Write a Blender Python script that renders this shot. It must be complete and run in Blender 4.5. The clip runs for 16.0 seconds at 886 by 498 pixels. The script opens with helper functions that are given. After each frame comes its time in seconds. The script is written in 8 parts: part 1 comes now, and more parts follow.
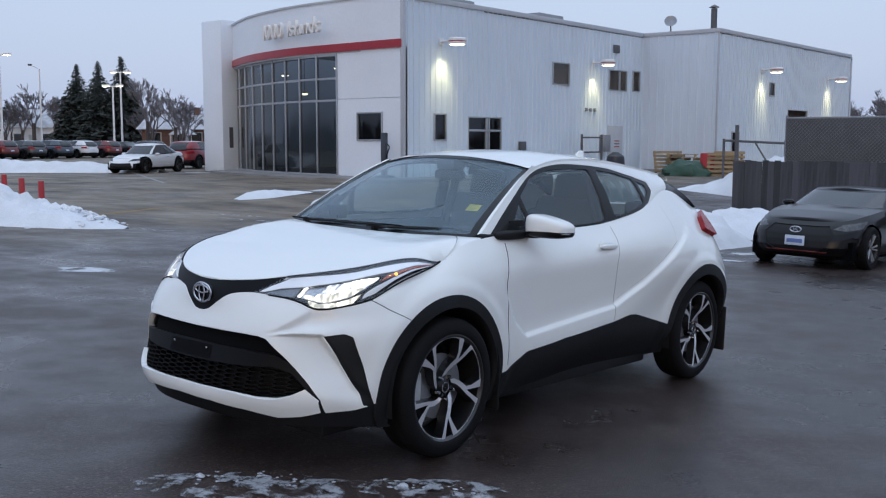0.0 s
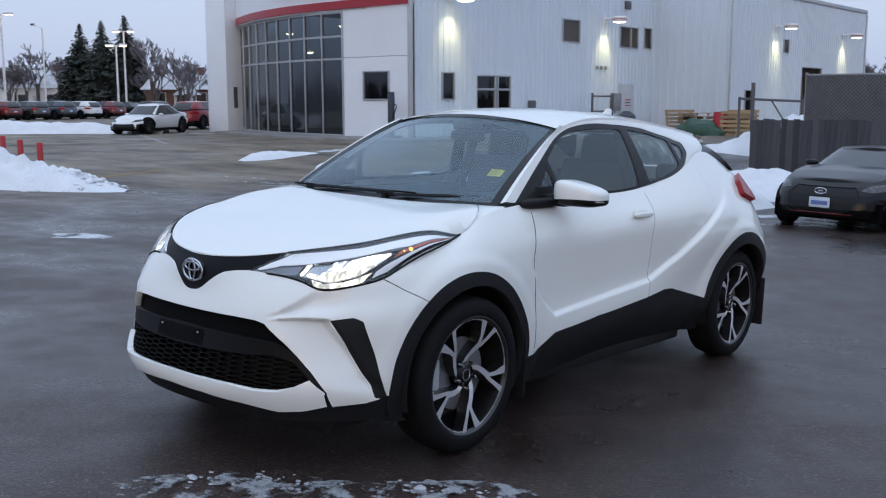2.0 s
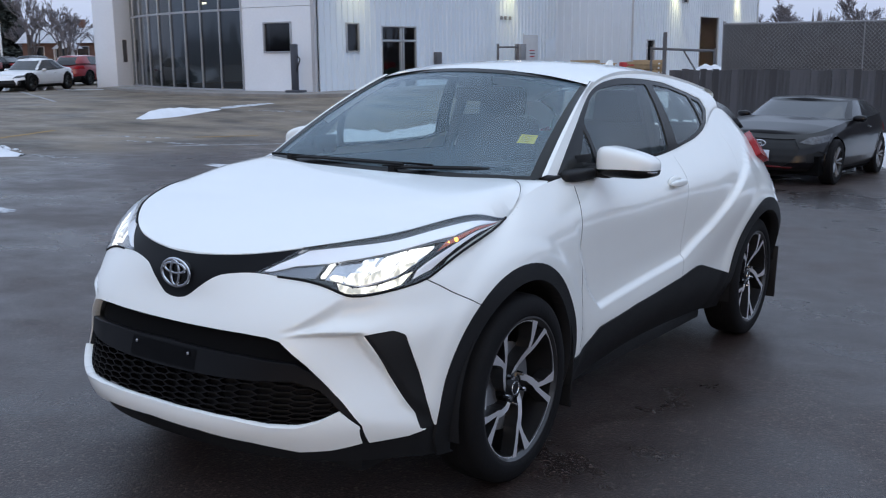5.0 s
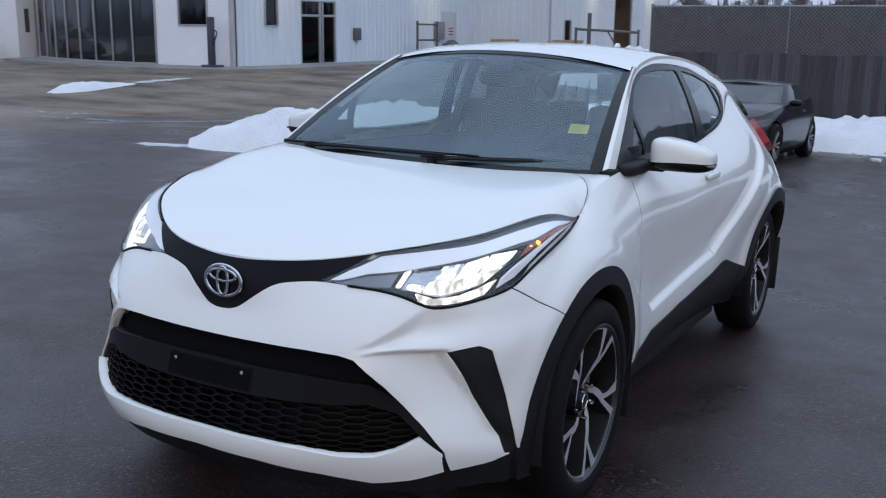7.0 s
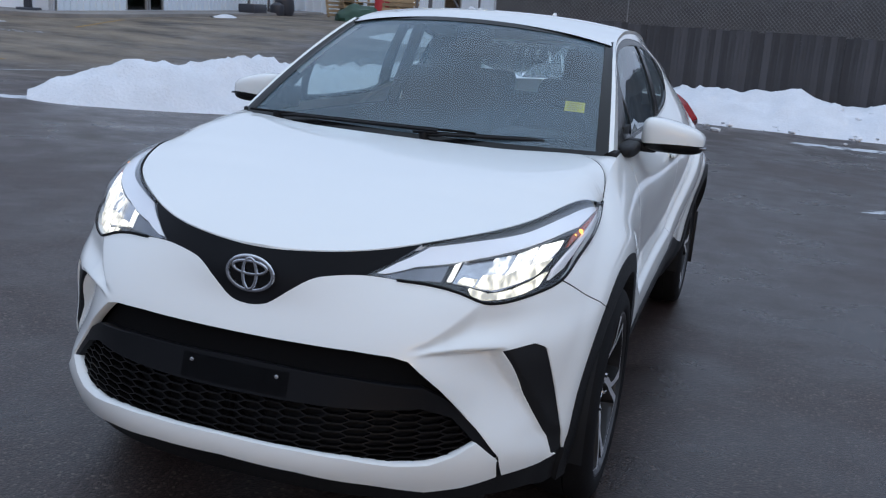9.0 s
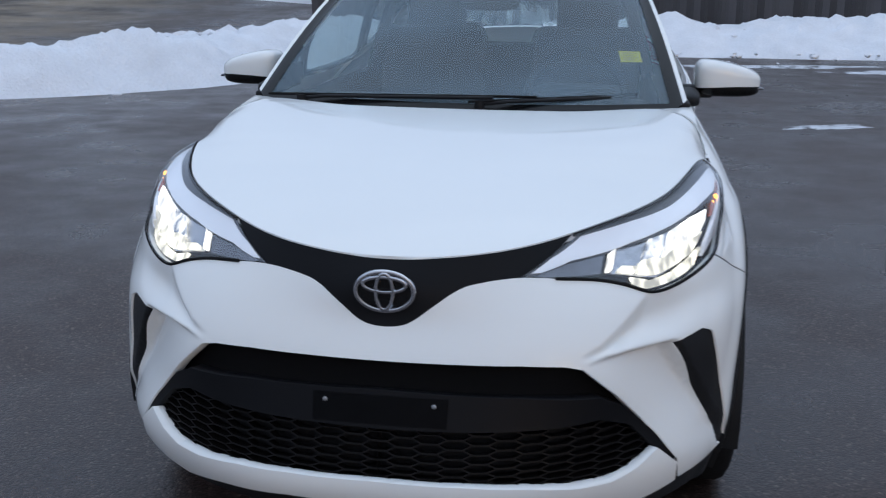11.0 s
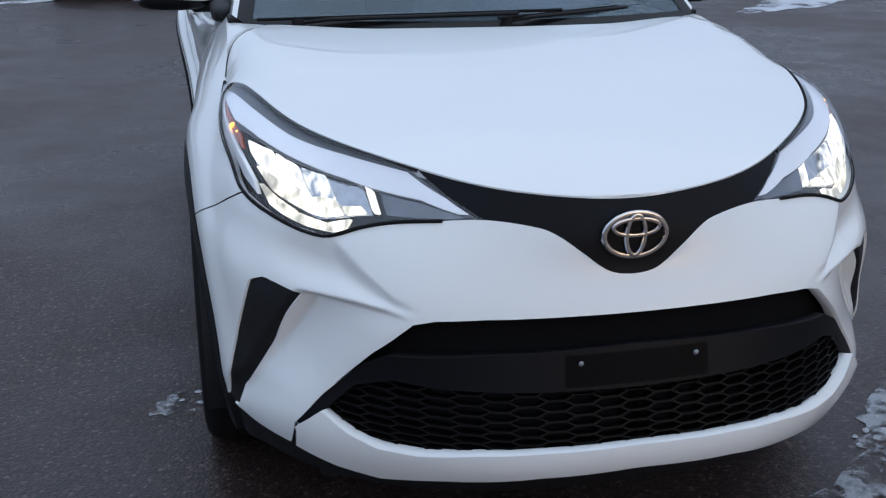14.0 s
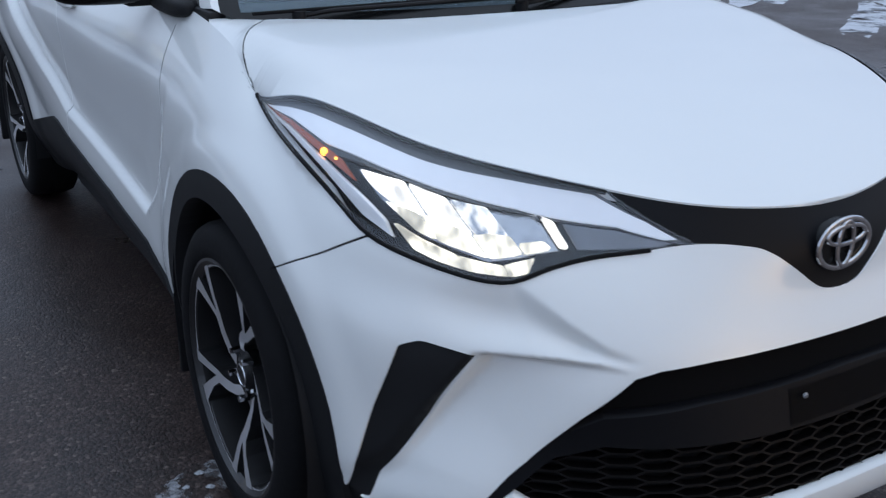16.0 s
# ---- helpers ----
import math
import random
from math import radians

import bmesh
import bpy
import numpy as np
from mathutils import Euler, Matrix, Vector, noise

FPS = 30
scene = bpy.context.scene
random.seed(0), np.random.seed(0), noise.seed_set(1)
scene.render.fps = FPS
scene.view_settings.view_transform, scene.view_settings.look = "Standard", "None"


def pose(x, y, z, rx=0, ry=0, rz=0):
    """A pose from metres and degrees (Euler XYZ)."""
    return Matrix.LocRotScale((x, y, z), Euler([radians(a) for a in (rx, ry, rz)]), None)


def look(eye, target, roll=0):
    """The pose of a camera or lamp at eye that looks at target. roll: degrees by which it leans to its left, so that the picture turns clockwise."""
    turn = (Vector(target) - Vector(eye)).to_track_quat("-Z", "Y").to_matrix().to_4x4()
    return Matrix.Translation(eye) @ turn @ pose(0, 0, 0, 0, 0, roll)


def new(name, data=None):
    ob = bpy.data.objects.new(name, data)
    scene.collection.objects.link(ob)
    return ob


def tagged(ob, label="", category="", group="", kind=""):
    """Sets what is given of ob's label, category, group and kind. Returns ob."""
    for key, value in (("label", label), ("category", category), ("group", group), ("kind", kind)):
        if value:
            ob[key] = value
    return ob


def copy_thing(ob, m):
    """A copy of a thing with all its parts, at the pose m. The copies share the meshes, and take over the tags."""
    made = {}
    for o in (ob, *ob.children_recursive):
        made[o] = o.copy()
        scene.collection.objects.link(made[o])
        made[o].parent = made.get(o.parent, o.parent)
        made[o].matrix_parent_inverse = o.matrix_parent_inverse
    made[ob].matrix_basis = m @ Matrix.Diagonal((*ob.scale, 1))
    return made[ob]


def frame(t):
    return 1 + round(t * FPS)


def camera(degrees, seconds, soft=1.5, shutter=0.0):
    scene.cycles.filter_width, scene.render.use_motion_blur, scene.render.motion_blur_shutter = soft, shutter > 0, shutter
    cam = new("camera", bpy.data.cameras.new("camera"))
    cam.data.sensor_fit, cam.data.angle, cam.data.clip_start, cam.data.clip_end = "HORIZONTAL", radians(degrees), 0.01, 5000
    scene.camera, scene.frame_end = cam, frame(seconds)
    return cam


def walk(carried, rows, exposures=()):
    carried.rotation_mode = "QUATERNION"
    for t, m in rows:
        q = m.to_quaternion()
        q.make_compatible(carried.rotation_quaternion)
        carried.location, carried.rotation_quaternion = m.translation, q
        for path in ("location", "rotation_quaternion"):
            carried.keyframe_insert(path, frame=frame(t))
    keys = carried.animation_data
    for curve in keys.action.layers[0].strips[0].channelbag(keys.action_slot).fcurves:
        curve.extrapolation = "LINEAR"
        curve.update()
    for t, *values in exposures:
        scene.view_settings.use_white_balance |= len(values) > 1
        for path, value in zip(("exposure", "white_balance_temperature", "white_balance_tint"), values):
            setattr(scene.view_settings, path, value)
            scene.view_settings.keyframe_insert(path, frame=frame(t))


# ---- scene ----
cam = camera(48.0, 16.0, soft=1.15, shutter=0.4)
# seconds, eye x y z, yaw, pitch, roll
ROWS = [
    (0.0, 3.7741, -3.5763, 1.4891, 39.88, -6.23, 0.09),
    (0.5, 3.7259, -3.5512, 1.483, 39.55, -7.04, -0.39),
    (1.0, 3.6493, -3.4282, 1.466, 40.08, -7.85, -0.9),
    (1.5, 3.5489, -3.2653, 1.4808, 41.65, -8.13, -0.69),
    (2.0, 3.3891, -3.206, 1.4771, 40.27, -8.52, -0.1),
    (2.5, 3.161, -3.2071, 1.4982, 38.44, -9.24, -1.71),
    (3.0, 3.0343, -3.1718, 1.4908, 38.41, -10.15, -1.48),
    (3.5, 2.8657, -3.0097, 1.4824, 38.28, -10.53, -2.8),
    (4.0, 2.7278, -2.8992, 1.4876, 39.35, -11.21, -2.22),
    (4.2, 2.6815, -2.8995, 1.4861, 38.07, -10.74, -1.18),
    (6.3, 2.0566, -2.8804, 1.4753, 30.89, -11.94, -1.39),
    (6.5, 1.9943, -2.8696, 1.4962, 30.7, -12.09, -0.65),
    (7.0, 1.8551, -2.8887, 1.4918, 28.65, -12.53, 0.63),
    (7.5, 1.6358, -2.9583, 1.5132, 25.62, -12.0, -0.16),
    (8.0, 1.4889, -2.9928, 1.5168, 22.52, -12.94, 0.21),
    (8.2, 1.4414, -2.9597, 1.5094, 21.63, -13.54, 1.11),
    (10.5, 0.6613, -2.9153, 1.5159, 10.87, -15.6, 1.17),
    (11.0, 0.4841, -2.7693, 1.5177, 9.83, -17.42, -1.05),
    (11.5, 0.2682, -2.7067, 1.4956, 6.8, -18.03, 1.96),
    (12.0, -0.0268, -2.7331, 1.5199, 3.96, -17.66, -0.81),
    (12.5, -0.1895, -2.658, 1.4966, 0.69, -19.44, 2.27),
    (13.0, -0.3774, -2.4914, 1.4753, -0.34, -20.05, 1.44),
    (13.5, -0.5742, -2.4345, 1.4929, -7.42, -21.93, -0.09),
    (14.0, -0.7635, -2.4442, 1.4903, -13.69, -22.29, 0.0),
    (14.5, -0.8326, -2.2997, 1.4794, -13.7, -23.07, -1.16),
    (15.0, -0.9443, -2.0792, 1.4767, -18.2, -25.74, 1.26),
    (15.5, -1.1856, -1.9307, 1.4399, -26.46, -24.34, 0.8),
    (16.0, -1.3827, -1.7911, 1.4494, -31.25, -23.52, 1.04),
]


def aim(x, y, z, yaw, pitch, roll):
    return pose(x, y, z, 0, 0, yaw) @ pose(0, 0, 0, 90 + pitch) @ pose(0, 0, 0, 0, 0, roll)


# the exposure drifts a little as the white car fills the picture
walk(cam, [(r[0], aim(*r[1:])) for r in ROWS], [(0, .04), (2, .12), (4, .2), (6.5, .19), (7, .09), (8, .05), (11, -.02), (16, 0)])

# ---------------------------------------------------------------- light
SKY_LEVEL = 1.11
world = bpy.data.worlds.new("overcast_dusk")
scene.world = world
world.use_nodes = True
wn, wl = world.node_tree.nodes, world.node_tree.links
wn.clear()
w_out = wn.new("ShaderNodeOutputWorld")
w_bg = wn.new("ShaderNodeBackground")
w_sky = wn.new("ShaderNodeTexSky")
w_sky.sky_type, w_sky.sun_disc = "NISHITA", False
w_sky.sun_elevation, w_sky.sun_rotation = radians(9), radians(150)
w_sky.dust_density, w_sky.air_density = 3.0, 1.2
w_mix = wn.new("ShaderNodeMix")
w_mix.data_type = "RGBA"
w_mix.inputs[0].default_value = 0.97
w_cloud = wn.new("ShaderNodeValToRGB")
w_cloud.color_ramp.elements.new(0.42)
for _e, _p, _c in zip(w_cloud.color_ramp.elements, (0.0, 0.42, 1.0), ((0.375, 0.452, 0.652, 1), (0.43, 0.522, 0.735, 1), (0.635, 0.785, 1.03, 1))):
    _e.position, _e.color = _p, _c
w_tc = wn.new("ShaderNodeTexCoord")
w_sep = wn.new("ShaderNodeSeparateXYZ")
w_noise = wn.new("ShaderNodeTexNoise")
w_noise.inputs["Scale"].default_value = 2.2
w_add = wn.new("ShaderNodeMath")
w_add.operation = "MULTIPLY_ADD"
w_add.inputs[1].default_value = 0.16
wl.new(w_tc.outputs["Generated"], w_sep.inputs[0])
wl.new(w_tc.outputs["Generated"], w_noise.inputs["Vector"])
wl.new(w_noise.outputs["Fac"], w_add.inputs[0])
wl.new(w_sep.outputs["Z"], w_add.inputs[2])
wl.new(w_add.outputs[0], w_cloud.inputs["Fac"])
wl.new(w_sky.outputs["Color"], w_mix.inputs[6])
wl.new(w_cloud.outputs["Color"], w_mix.inputs[7])
wl.new(w_mix.outputs[2], w_bg.inputs["Color"])
w_bg.inputs["Strength"].default_value = SKY_LEVEL
wl.new(w_bg.outputs[0], w_out.inputs[0])

sun = new("sun", bpy.data.lights.new("sun", "SUN"))
sun.data.energy, sun.data.angle, sun.data.color = 0.2, radians(70), (0.86, 0.94, 1.0)
sun.matrix_world = look((4, 5, 24), (0, 0, 0))


# ---------------------------------------------------------------- materials
def mat(name, base, rough=0.5, metal=0.0, vary=0.12, scale=3.0, fine=60.0, bump=0.0, coat=0.0, emit=None, power=0.0,
        tint=None, rvary=0.0, stretch=(1, 1, 1), spec=0.5, island=0.0):
    """A surface with colour variation at two scales, roughness variation and fine relief."""
    m = bpy.data.materials.new(name)
    m.use_nodes = True
    n, l = m.node_tree.nodes, m.node_tree.links
    b = n["Principled BSDF"]
    b.inputs["Roughness"].default_value, b.inputs["Metallic"].default_value = rough, metal
    b.inputs["Coat Weight"].default_value = coat
    b.inputs["Coat Roughness"].default_value = 0.04
    b.inputs["Specular IOR Level"].default_value = spec
    tc, mp = n.new("ShaderNodeTexCoord"), n.new("ShaderNodeMapping")
    mp.inputs["Scale"].default_value = stretch
    l.new(tc.outputs["Object"], mp.inputs["Vector"])
    big, small = n.new("ShaderNodeTexNoise"), n.new("ShaderNodeTexNoise")
    big.inputs["Scale"].default_value, small.inputs["Scale"].default_value = scale, fine
    big.inputs["Detail"].default_value, small.inputs["Detail"].default_value = 6, 3
    for t in (big, small):
        l.new(mp.outputs["Vector"], t.inputs["Vector"])
    s = n.new("ShaderNodeMath")
    s.operation = "MULTIPLY_ADD"
    s.inputs[1].default_value = 0.65
    h = n.new("ShaderNodeMath")
    h.operation = "MULTIPLY"
    h.inputs[1].default_value = 0.35
    l.new(small.outputs["Fac"], h.inputs[0])
    l.new(big.outputs["Fac"], s.inputs[0])
    l.new(h.outputs[0], s.inputs[2])
    src = s.outputs[0]
    if island:
        g = n.new("ShaderNodeObjectInfo")
        k = n.new("ShaderNodeMath")
        k.operation = "MULTIPLY_ADD"
        k.inputs[1].default_value = island
        l.new(g.outputs["Random"], k.inputs[0])
        l.new(src, k.inputs[2])
        k2 = n.new("ShaderNodeMath")
        k2.operation = "SUBTRACT"
        k2.inputs[1].default_value = island / 2
        l.new(k.outputs[0], k2.inputs[0])
        src = k2.outputs[0]
    ramp = n.new("ShaderNodeValToRGB")
    lo, hi = ramp.color_ramp.elements
    lo.position, hi.position = 0.3, 0.7
    c2 = tint or base
    lo.color = (*[max(0, c * (1 - vary)) for c in base], 1)
    hi.color = (*[c * (1 + vary) for c in c2], 1)
    l.new(src, ramp.inputs["Fac"])
    l.new(ramp.outputs["Color"], b.inputs["Base Color"])
    if rvary:
        mr = n.new("ShaderNodeMapRange")
        mr.inputs[1].default_value, mr.inputs[2].default_value = 0.35, 0.65
        mr.inputs[3].default_value, mr.inputs[4].default_value = max(0.02, rough - rvary), min(1, rough + rvary)
        l.new(big.outputs["Fac"], mr.inputs[0])
        l.new(mr.outputs[0], b.inputs["Roughness"])
    if bump:
        bp = n.new("ShaderNodeBump")
        bp.inputs["Strength"].default_value, bp.inputs["Distance"].default_value = 1.0, bump
        l.new(small.outputs["Fac"], bp.inputs["Height"])
        l.new(bp.outputs[0], b.inputs["Normal"])
    if emit:
        b.inputs["Emission Color"].default_value = (*emit, 1)
        b.inputs["Emission Strength"].default_value = power
    return m


def glass(name, tint=(0.8, 0.85, 0.85), through_it=0.8, rough=0.02, sky_film=0.0, sheen=0.95):
    """Thin pane: clear transmission with a mirror-like Fresnel sheen."""
    m = bpy.data.materials.new(name)
    m.use_nodes = True
    n, l = m.node_tree.nodes, m.node_tree.links
    n.clear()
    o, mx = n.new("ShaderNodeOutputMaterial"), n.new("ShaderNodeMixShader")
    tr, gl, fr = n.new("ShaderNodeBsdfTransparent"), n.new("ShaderNodeBsdfGlossy"), n.new("ShaderNodeLayerWeight")
    po, sc = n.new("ShaderNodeMath"), n.new("ShaderNodeMath")
    po.operation, sc.operation = "POWER", "MULTIPLY_ADD"
    po.inputs[1].default_value, sc.inputs[1].default_value, sc.inputs[2].default_value = 5.0, 0.93, 0.07
    tr.inputs["Color"].default_value = (*[c * through_it for c in tint], 1)
    gl.inputs["Roughness"].default_value = rough
    gl.inputs["Color"].default_value = (sheen * .95, sheen * .98, sheen, 1)
    fr.inputs["Blend"].default_value = 0.5
    l.new(fr.outputs["Facing"], po.inputs[0])
    l.new(po.outputs[0], sc.inputs[0])
    l.new(sc.outputs[0], mx.inputs[0])
    l.new(tr.outputs[0], mx.inputs[1])
    l.new(gl.outputs[0], mx.inputs[2])
    last = mx.outputs[0]
    if sky_film:
        # a thin blue diffuse film that stands in for the sky's reflection
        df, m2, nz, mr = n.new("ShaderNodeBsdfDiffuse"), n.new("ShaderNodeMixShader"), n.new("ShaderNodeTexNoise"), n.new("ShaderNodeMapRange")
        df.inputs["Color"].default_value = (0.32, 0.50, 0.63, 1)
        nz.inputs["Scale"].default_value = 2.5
        mr.inputs[1].default_value, mr.inputs[2].default_value, mr.inputs[3].default_value, mr.inputs[4].default_value = .3, .7, sky_film * .7, sky_film * 1.3
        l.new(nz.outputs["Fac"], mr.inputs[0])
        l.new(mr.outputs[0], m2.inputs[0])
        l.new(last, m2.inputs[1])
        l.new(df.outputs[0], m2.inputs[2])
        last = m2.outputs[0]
    l.new(last, o.inputs[0])
    return m


M_PAINT = mat("white_car_paint", (0.812, 0.828, 0.812), 0.4, vary=0.015, fine=400, coat=1.0, spec=0.3)
M_BLACKPLASTIC = mat("black_textured_plastic", (0.0125, 0.0130, 0.0145), 0.55, spec=0.2, vary=0.2, fine=500, bump=0.0004)
M_GLOSSBLACK = mat("gloss_black_trim", (0.006, 0.0065, 0.007), 0.25, vary=0.1, spec=0.25)
M_SATIN = mat("satin_grey_black_plastic", (0.0062, 0.0065, 0.008), 0.45, spec=0.12, vary=0.15, fine=400)
M_RUBBER = mat("tyre_rubber", (0.007, 0.007, 0.008), 0.75, spec=0.15, vary=0.25, scale=9, fine=90, bump=0.001)
M_SILVER = mat("machined_alloy", (0.74, 0.74, 0.76), 0.38, metal=0.75, vary=0.05)
M_CHROME = mat("chrome", (0.62, 0.63, 0.66), 0.10, metal=1.0, vary=0.03)
M_DARKMETAL = mat("dark_painted_alloy", (0.010, 0.010, 0.011), 0.35, vary=0.1, coat=0.5)
M_INTERIOR = mat("dark_grey_fabric", (0.075, 0.078, 0.086), 0.9, vary=0.2, fine=40)
M_DASH = mat("charcoal_dash_plastic", (0.045, 0.048, 0.055), 0.7, vary=0.15, fine=60)
M_GLASS = glass("car_glass_clear", (0.86, 0.97, 1.0), 0.86, sky_film=0.15)
M_GLASSDARK = glass("car_glass_tinted", (0.86, 0.95, 0.92), 0.80, sky_film=0.05)
M_LAMPGLASS = glass("lamp_cover_clear", (0.97, 0.98, 1.0), 0.97)
M_LED = mat("lit_led_white", (0.25, 0.25, 0.25), 0.3, emit=(1.0, 0.985, 0.93), power=5.0)
M_LEDLOW = mat("lit_led_warm", (0.25, 0.25, 0.22), 0.3, emit=(1.0, 0.96, 0.82), power=2.2)
def faceted(m, strong, weak, scale):
    """Break a lamp's glow up into softly brighter and duller facets."""
    n, l = m.node_tree.nodes, m.node_tree.links
    tc, vo, rp = n.new("ShaderNodeTexCoord"), n.new("ShaderNodeTexNoise"), n.new("ShaderNodeMapRange")
    mp = n.new("ShaderNodeMapping")
    mp.inputs["Scale"].default_value = (1.6, 1, .7)
    vo.inputs["Scale"].default_value, vo.inputs["Detail"].default_value = scale, 1.0
    l.new(tc.outputs["Object"], mp.inputs[0])
    l.new(mp.outputs[0], vo.inputs["Vector"])
    rp.inputs[1].default_value, rp.inputs[2].default_value, rp.inputs[3].default_value, rp.inputs[4].default_value = .34, .66, weak, strong
    l.new(vo.outputs["Fac"], rp.inputs[0])
    l.new(rp.outputs[0], n["Principled BSDF"].inputs["Emission Strength"])


faceted(M_LED, 2.3, 0.7, 24)
faceted(M_LEDLOW, 1.8, 0.4, 30)
M_AMBER = mat("amber_lens", (0.42, 0.075, 0.022), 0.2, coat=1.0, vary=0.15)
M_AMBERLIT = mat("lit_amber_bulb", (0.9, 0.4, 0.05), 0.3, emit=(1.0, 0.40, 0.05), power=4.0)
M_REDLAMP = mat("red_lamp_lens", (0.30, 0.008, 0.012), 0.25, spec=0.2, vary=0.3)
# faint emission added to brighten the blade and the rail
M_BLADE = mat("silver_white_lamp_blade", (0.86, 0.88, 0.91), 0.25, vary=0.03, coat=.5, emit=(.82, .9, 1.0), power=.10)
M_BEZEL = mat("grey_lamp_bezel", (0.07, 0.075, 0.085), 0.35, vary=0.15, fine=200)
M_YELLOW = mat("yellow_paper_sticker", (0.75, 0.62, 0.06), 0.7, vary=0.08)
M_INK = mat("faded_ink", (0.42, 0.34, 0.06), 0.7)


# ---------------------------------------------------------------- builders
def link_mesh(name, bm, material, smooth=True):
    me = bpy.data.meshes.new(name)
    exact = None
    lay = bm.verts.layers.float_vector.get("sheet_normal")
    if lay is not None:
        bm.normal_update()
        exact = []
        for f in bm.faces:
            ns = [v[lay] for v in f.verts]
            hem = any(q.length < .5 for q in ns)
            for q in ns:
                q = (q if not hem else (f.normal if q.length < .5 else q + f.normal)).normalized()
                exact.append(q.to_tuple())
        bm.verts.layers.float_vector.remove(lay)
    bm.to_mesh(me)
    bm.free()
    for m in (material if isinstance(material, (list, tuple)) else [material]):
        me.materials.append(m)
    if smooth:
        me.polygons.foreach_set("use_smooth", [True] * len(me.polygons))
        if exact:
            me.normals_split_custom_set(exact)
        else:
            me.set_sharp_from_angle(angle=radians(38))
    return new(name, me)


def part(name, bm, material, parent=None, label="", smooth=True):
    ob = link_mesh(name, bm, material, smooth)
    ob.parent = parent
    return tagged(ob, label)


def thing(name, label, category, group="", kind="", m=None):
    ob = new(name)
    ob.empty_display_size = 0.2
    if m is not None:
        ob.matrix_world = m
    return tagged(ob, label, category, group, kind)


def box(bm, x0, x1, y0, y1, z0, z1, bev=0.0, m=None):
    """An axis-parallel box with rounded edges, added to bm."""
    t = bmesh.new()
    bmesh.ops.create_cube(t, size=1)
    bmesh.ops.transform(t, matrix=Matrix.Translation(((x0 + x1) / 2, (y0 + y1) / 2, (z0 + z1) / 2)) @ Matrix.Diagonal((abs(x1 - x0), abs(y1 - y0), abs(z1 - z0), 1)), verts=t.verts)
    if bev:
        bmesh.ops.bevel(t, geom=t.edges[:], offset=bev, segments=2, affect="EDGES", profile=0.5)
    if m is not None:
        bmesh.ops.transform(t, matrix=m, verts=t.verts)
    me = bpy.data.meshes.new("t")
    t.to_mesh(me)
    t.free()
    bm.from_mesh(me)
    bpy.data.meshes.remove(me)
    return bm


def abox(*a, **k):
    return box(bmesh.new(), *a, **k)


def tube(bm, a, b, r0, r1=None, seg=12, cap=True):
    """A round bar from a to b."""
    a, b = Vector(a), Vector(b)
    d = b - a
    m = Matrix.Translation((a + b) / 2) @ d.to_track_quat("Z", "Y").to_matrix().to_4x4()
    bmesh.ops.create_cone(bm, cap_ends=cap, segments=seg, radius1=r0, radius2=r0 if r1 is None else r1, depth=d.length, matrix=m)
    return bm


def islands(bm):
    """The separate pieces of a mesh, each as a mesh of its own."""
    left, out = set(bm.faces), []
    while left:
        todo, seen = [next(iter(left))], set()
        while todo:
            f = todo.pop()
            if f in seen:
                continue
            seen.add(f)
            todo.extend(g for e in f.edges for g in e.link_faces if g not in seen)
        left -= seen
        t, vm = bmesh.new(), {}
        for f in sorted(seen, key=lambda q: q.index):
            for v in f.verts:
                if v not in vm:
                    vm[v] = t.verts.new(v.co)
            t.faces.new([vm[v] for v in f.verts])
        out.append(t)
    bm.free()
    return out


def atube(*a, **k):
    return tube(bmesh.new(), *a, **k)


def lathe(prof, seg=32, axis="x"):
    """Turn a profile of (along, radius) pairs round an axis."""
    bm = bmesh.new()
    rings = []
    for h, r in prof:
        ring = []
        for i in range(seg):
            a = 2 * math.pi * i / seg
            c, s = r * math.cos(a), r * math.sin(a)
            ring.append(bm.verts.new((h, c, s) if axis == "x" else (c, s, h)))
        rings.append(ring)
    for p, q in zip(rings, rings[1:]):
        for i in range(seg):
            j = (i + 1) % seg
            bm.faces.new((p[i], p[j], q[j], q[i]))
    bmesh.ops.recalc_face_normals(bm, faces=bm.faces[:])
    return bm


def grid_mesh(P, closed=False):
    """A sheet from an array of points (rows, columns, 3)."""
    bm = bmesh.new()
    v = [[bm.verts.new(p) for p in row] for row in P]
    for i in range(len(v) - 1):
        n = len(v[i])
        for j in range(n if closed else n - 1):
            k = (j + 1) % n
            bm.faces.new((v[i][j], v[i][k], v[i + 1][k], v[i + 1][j]))
    return bm


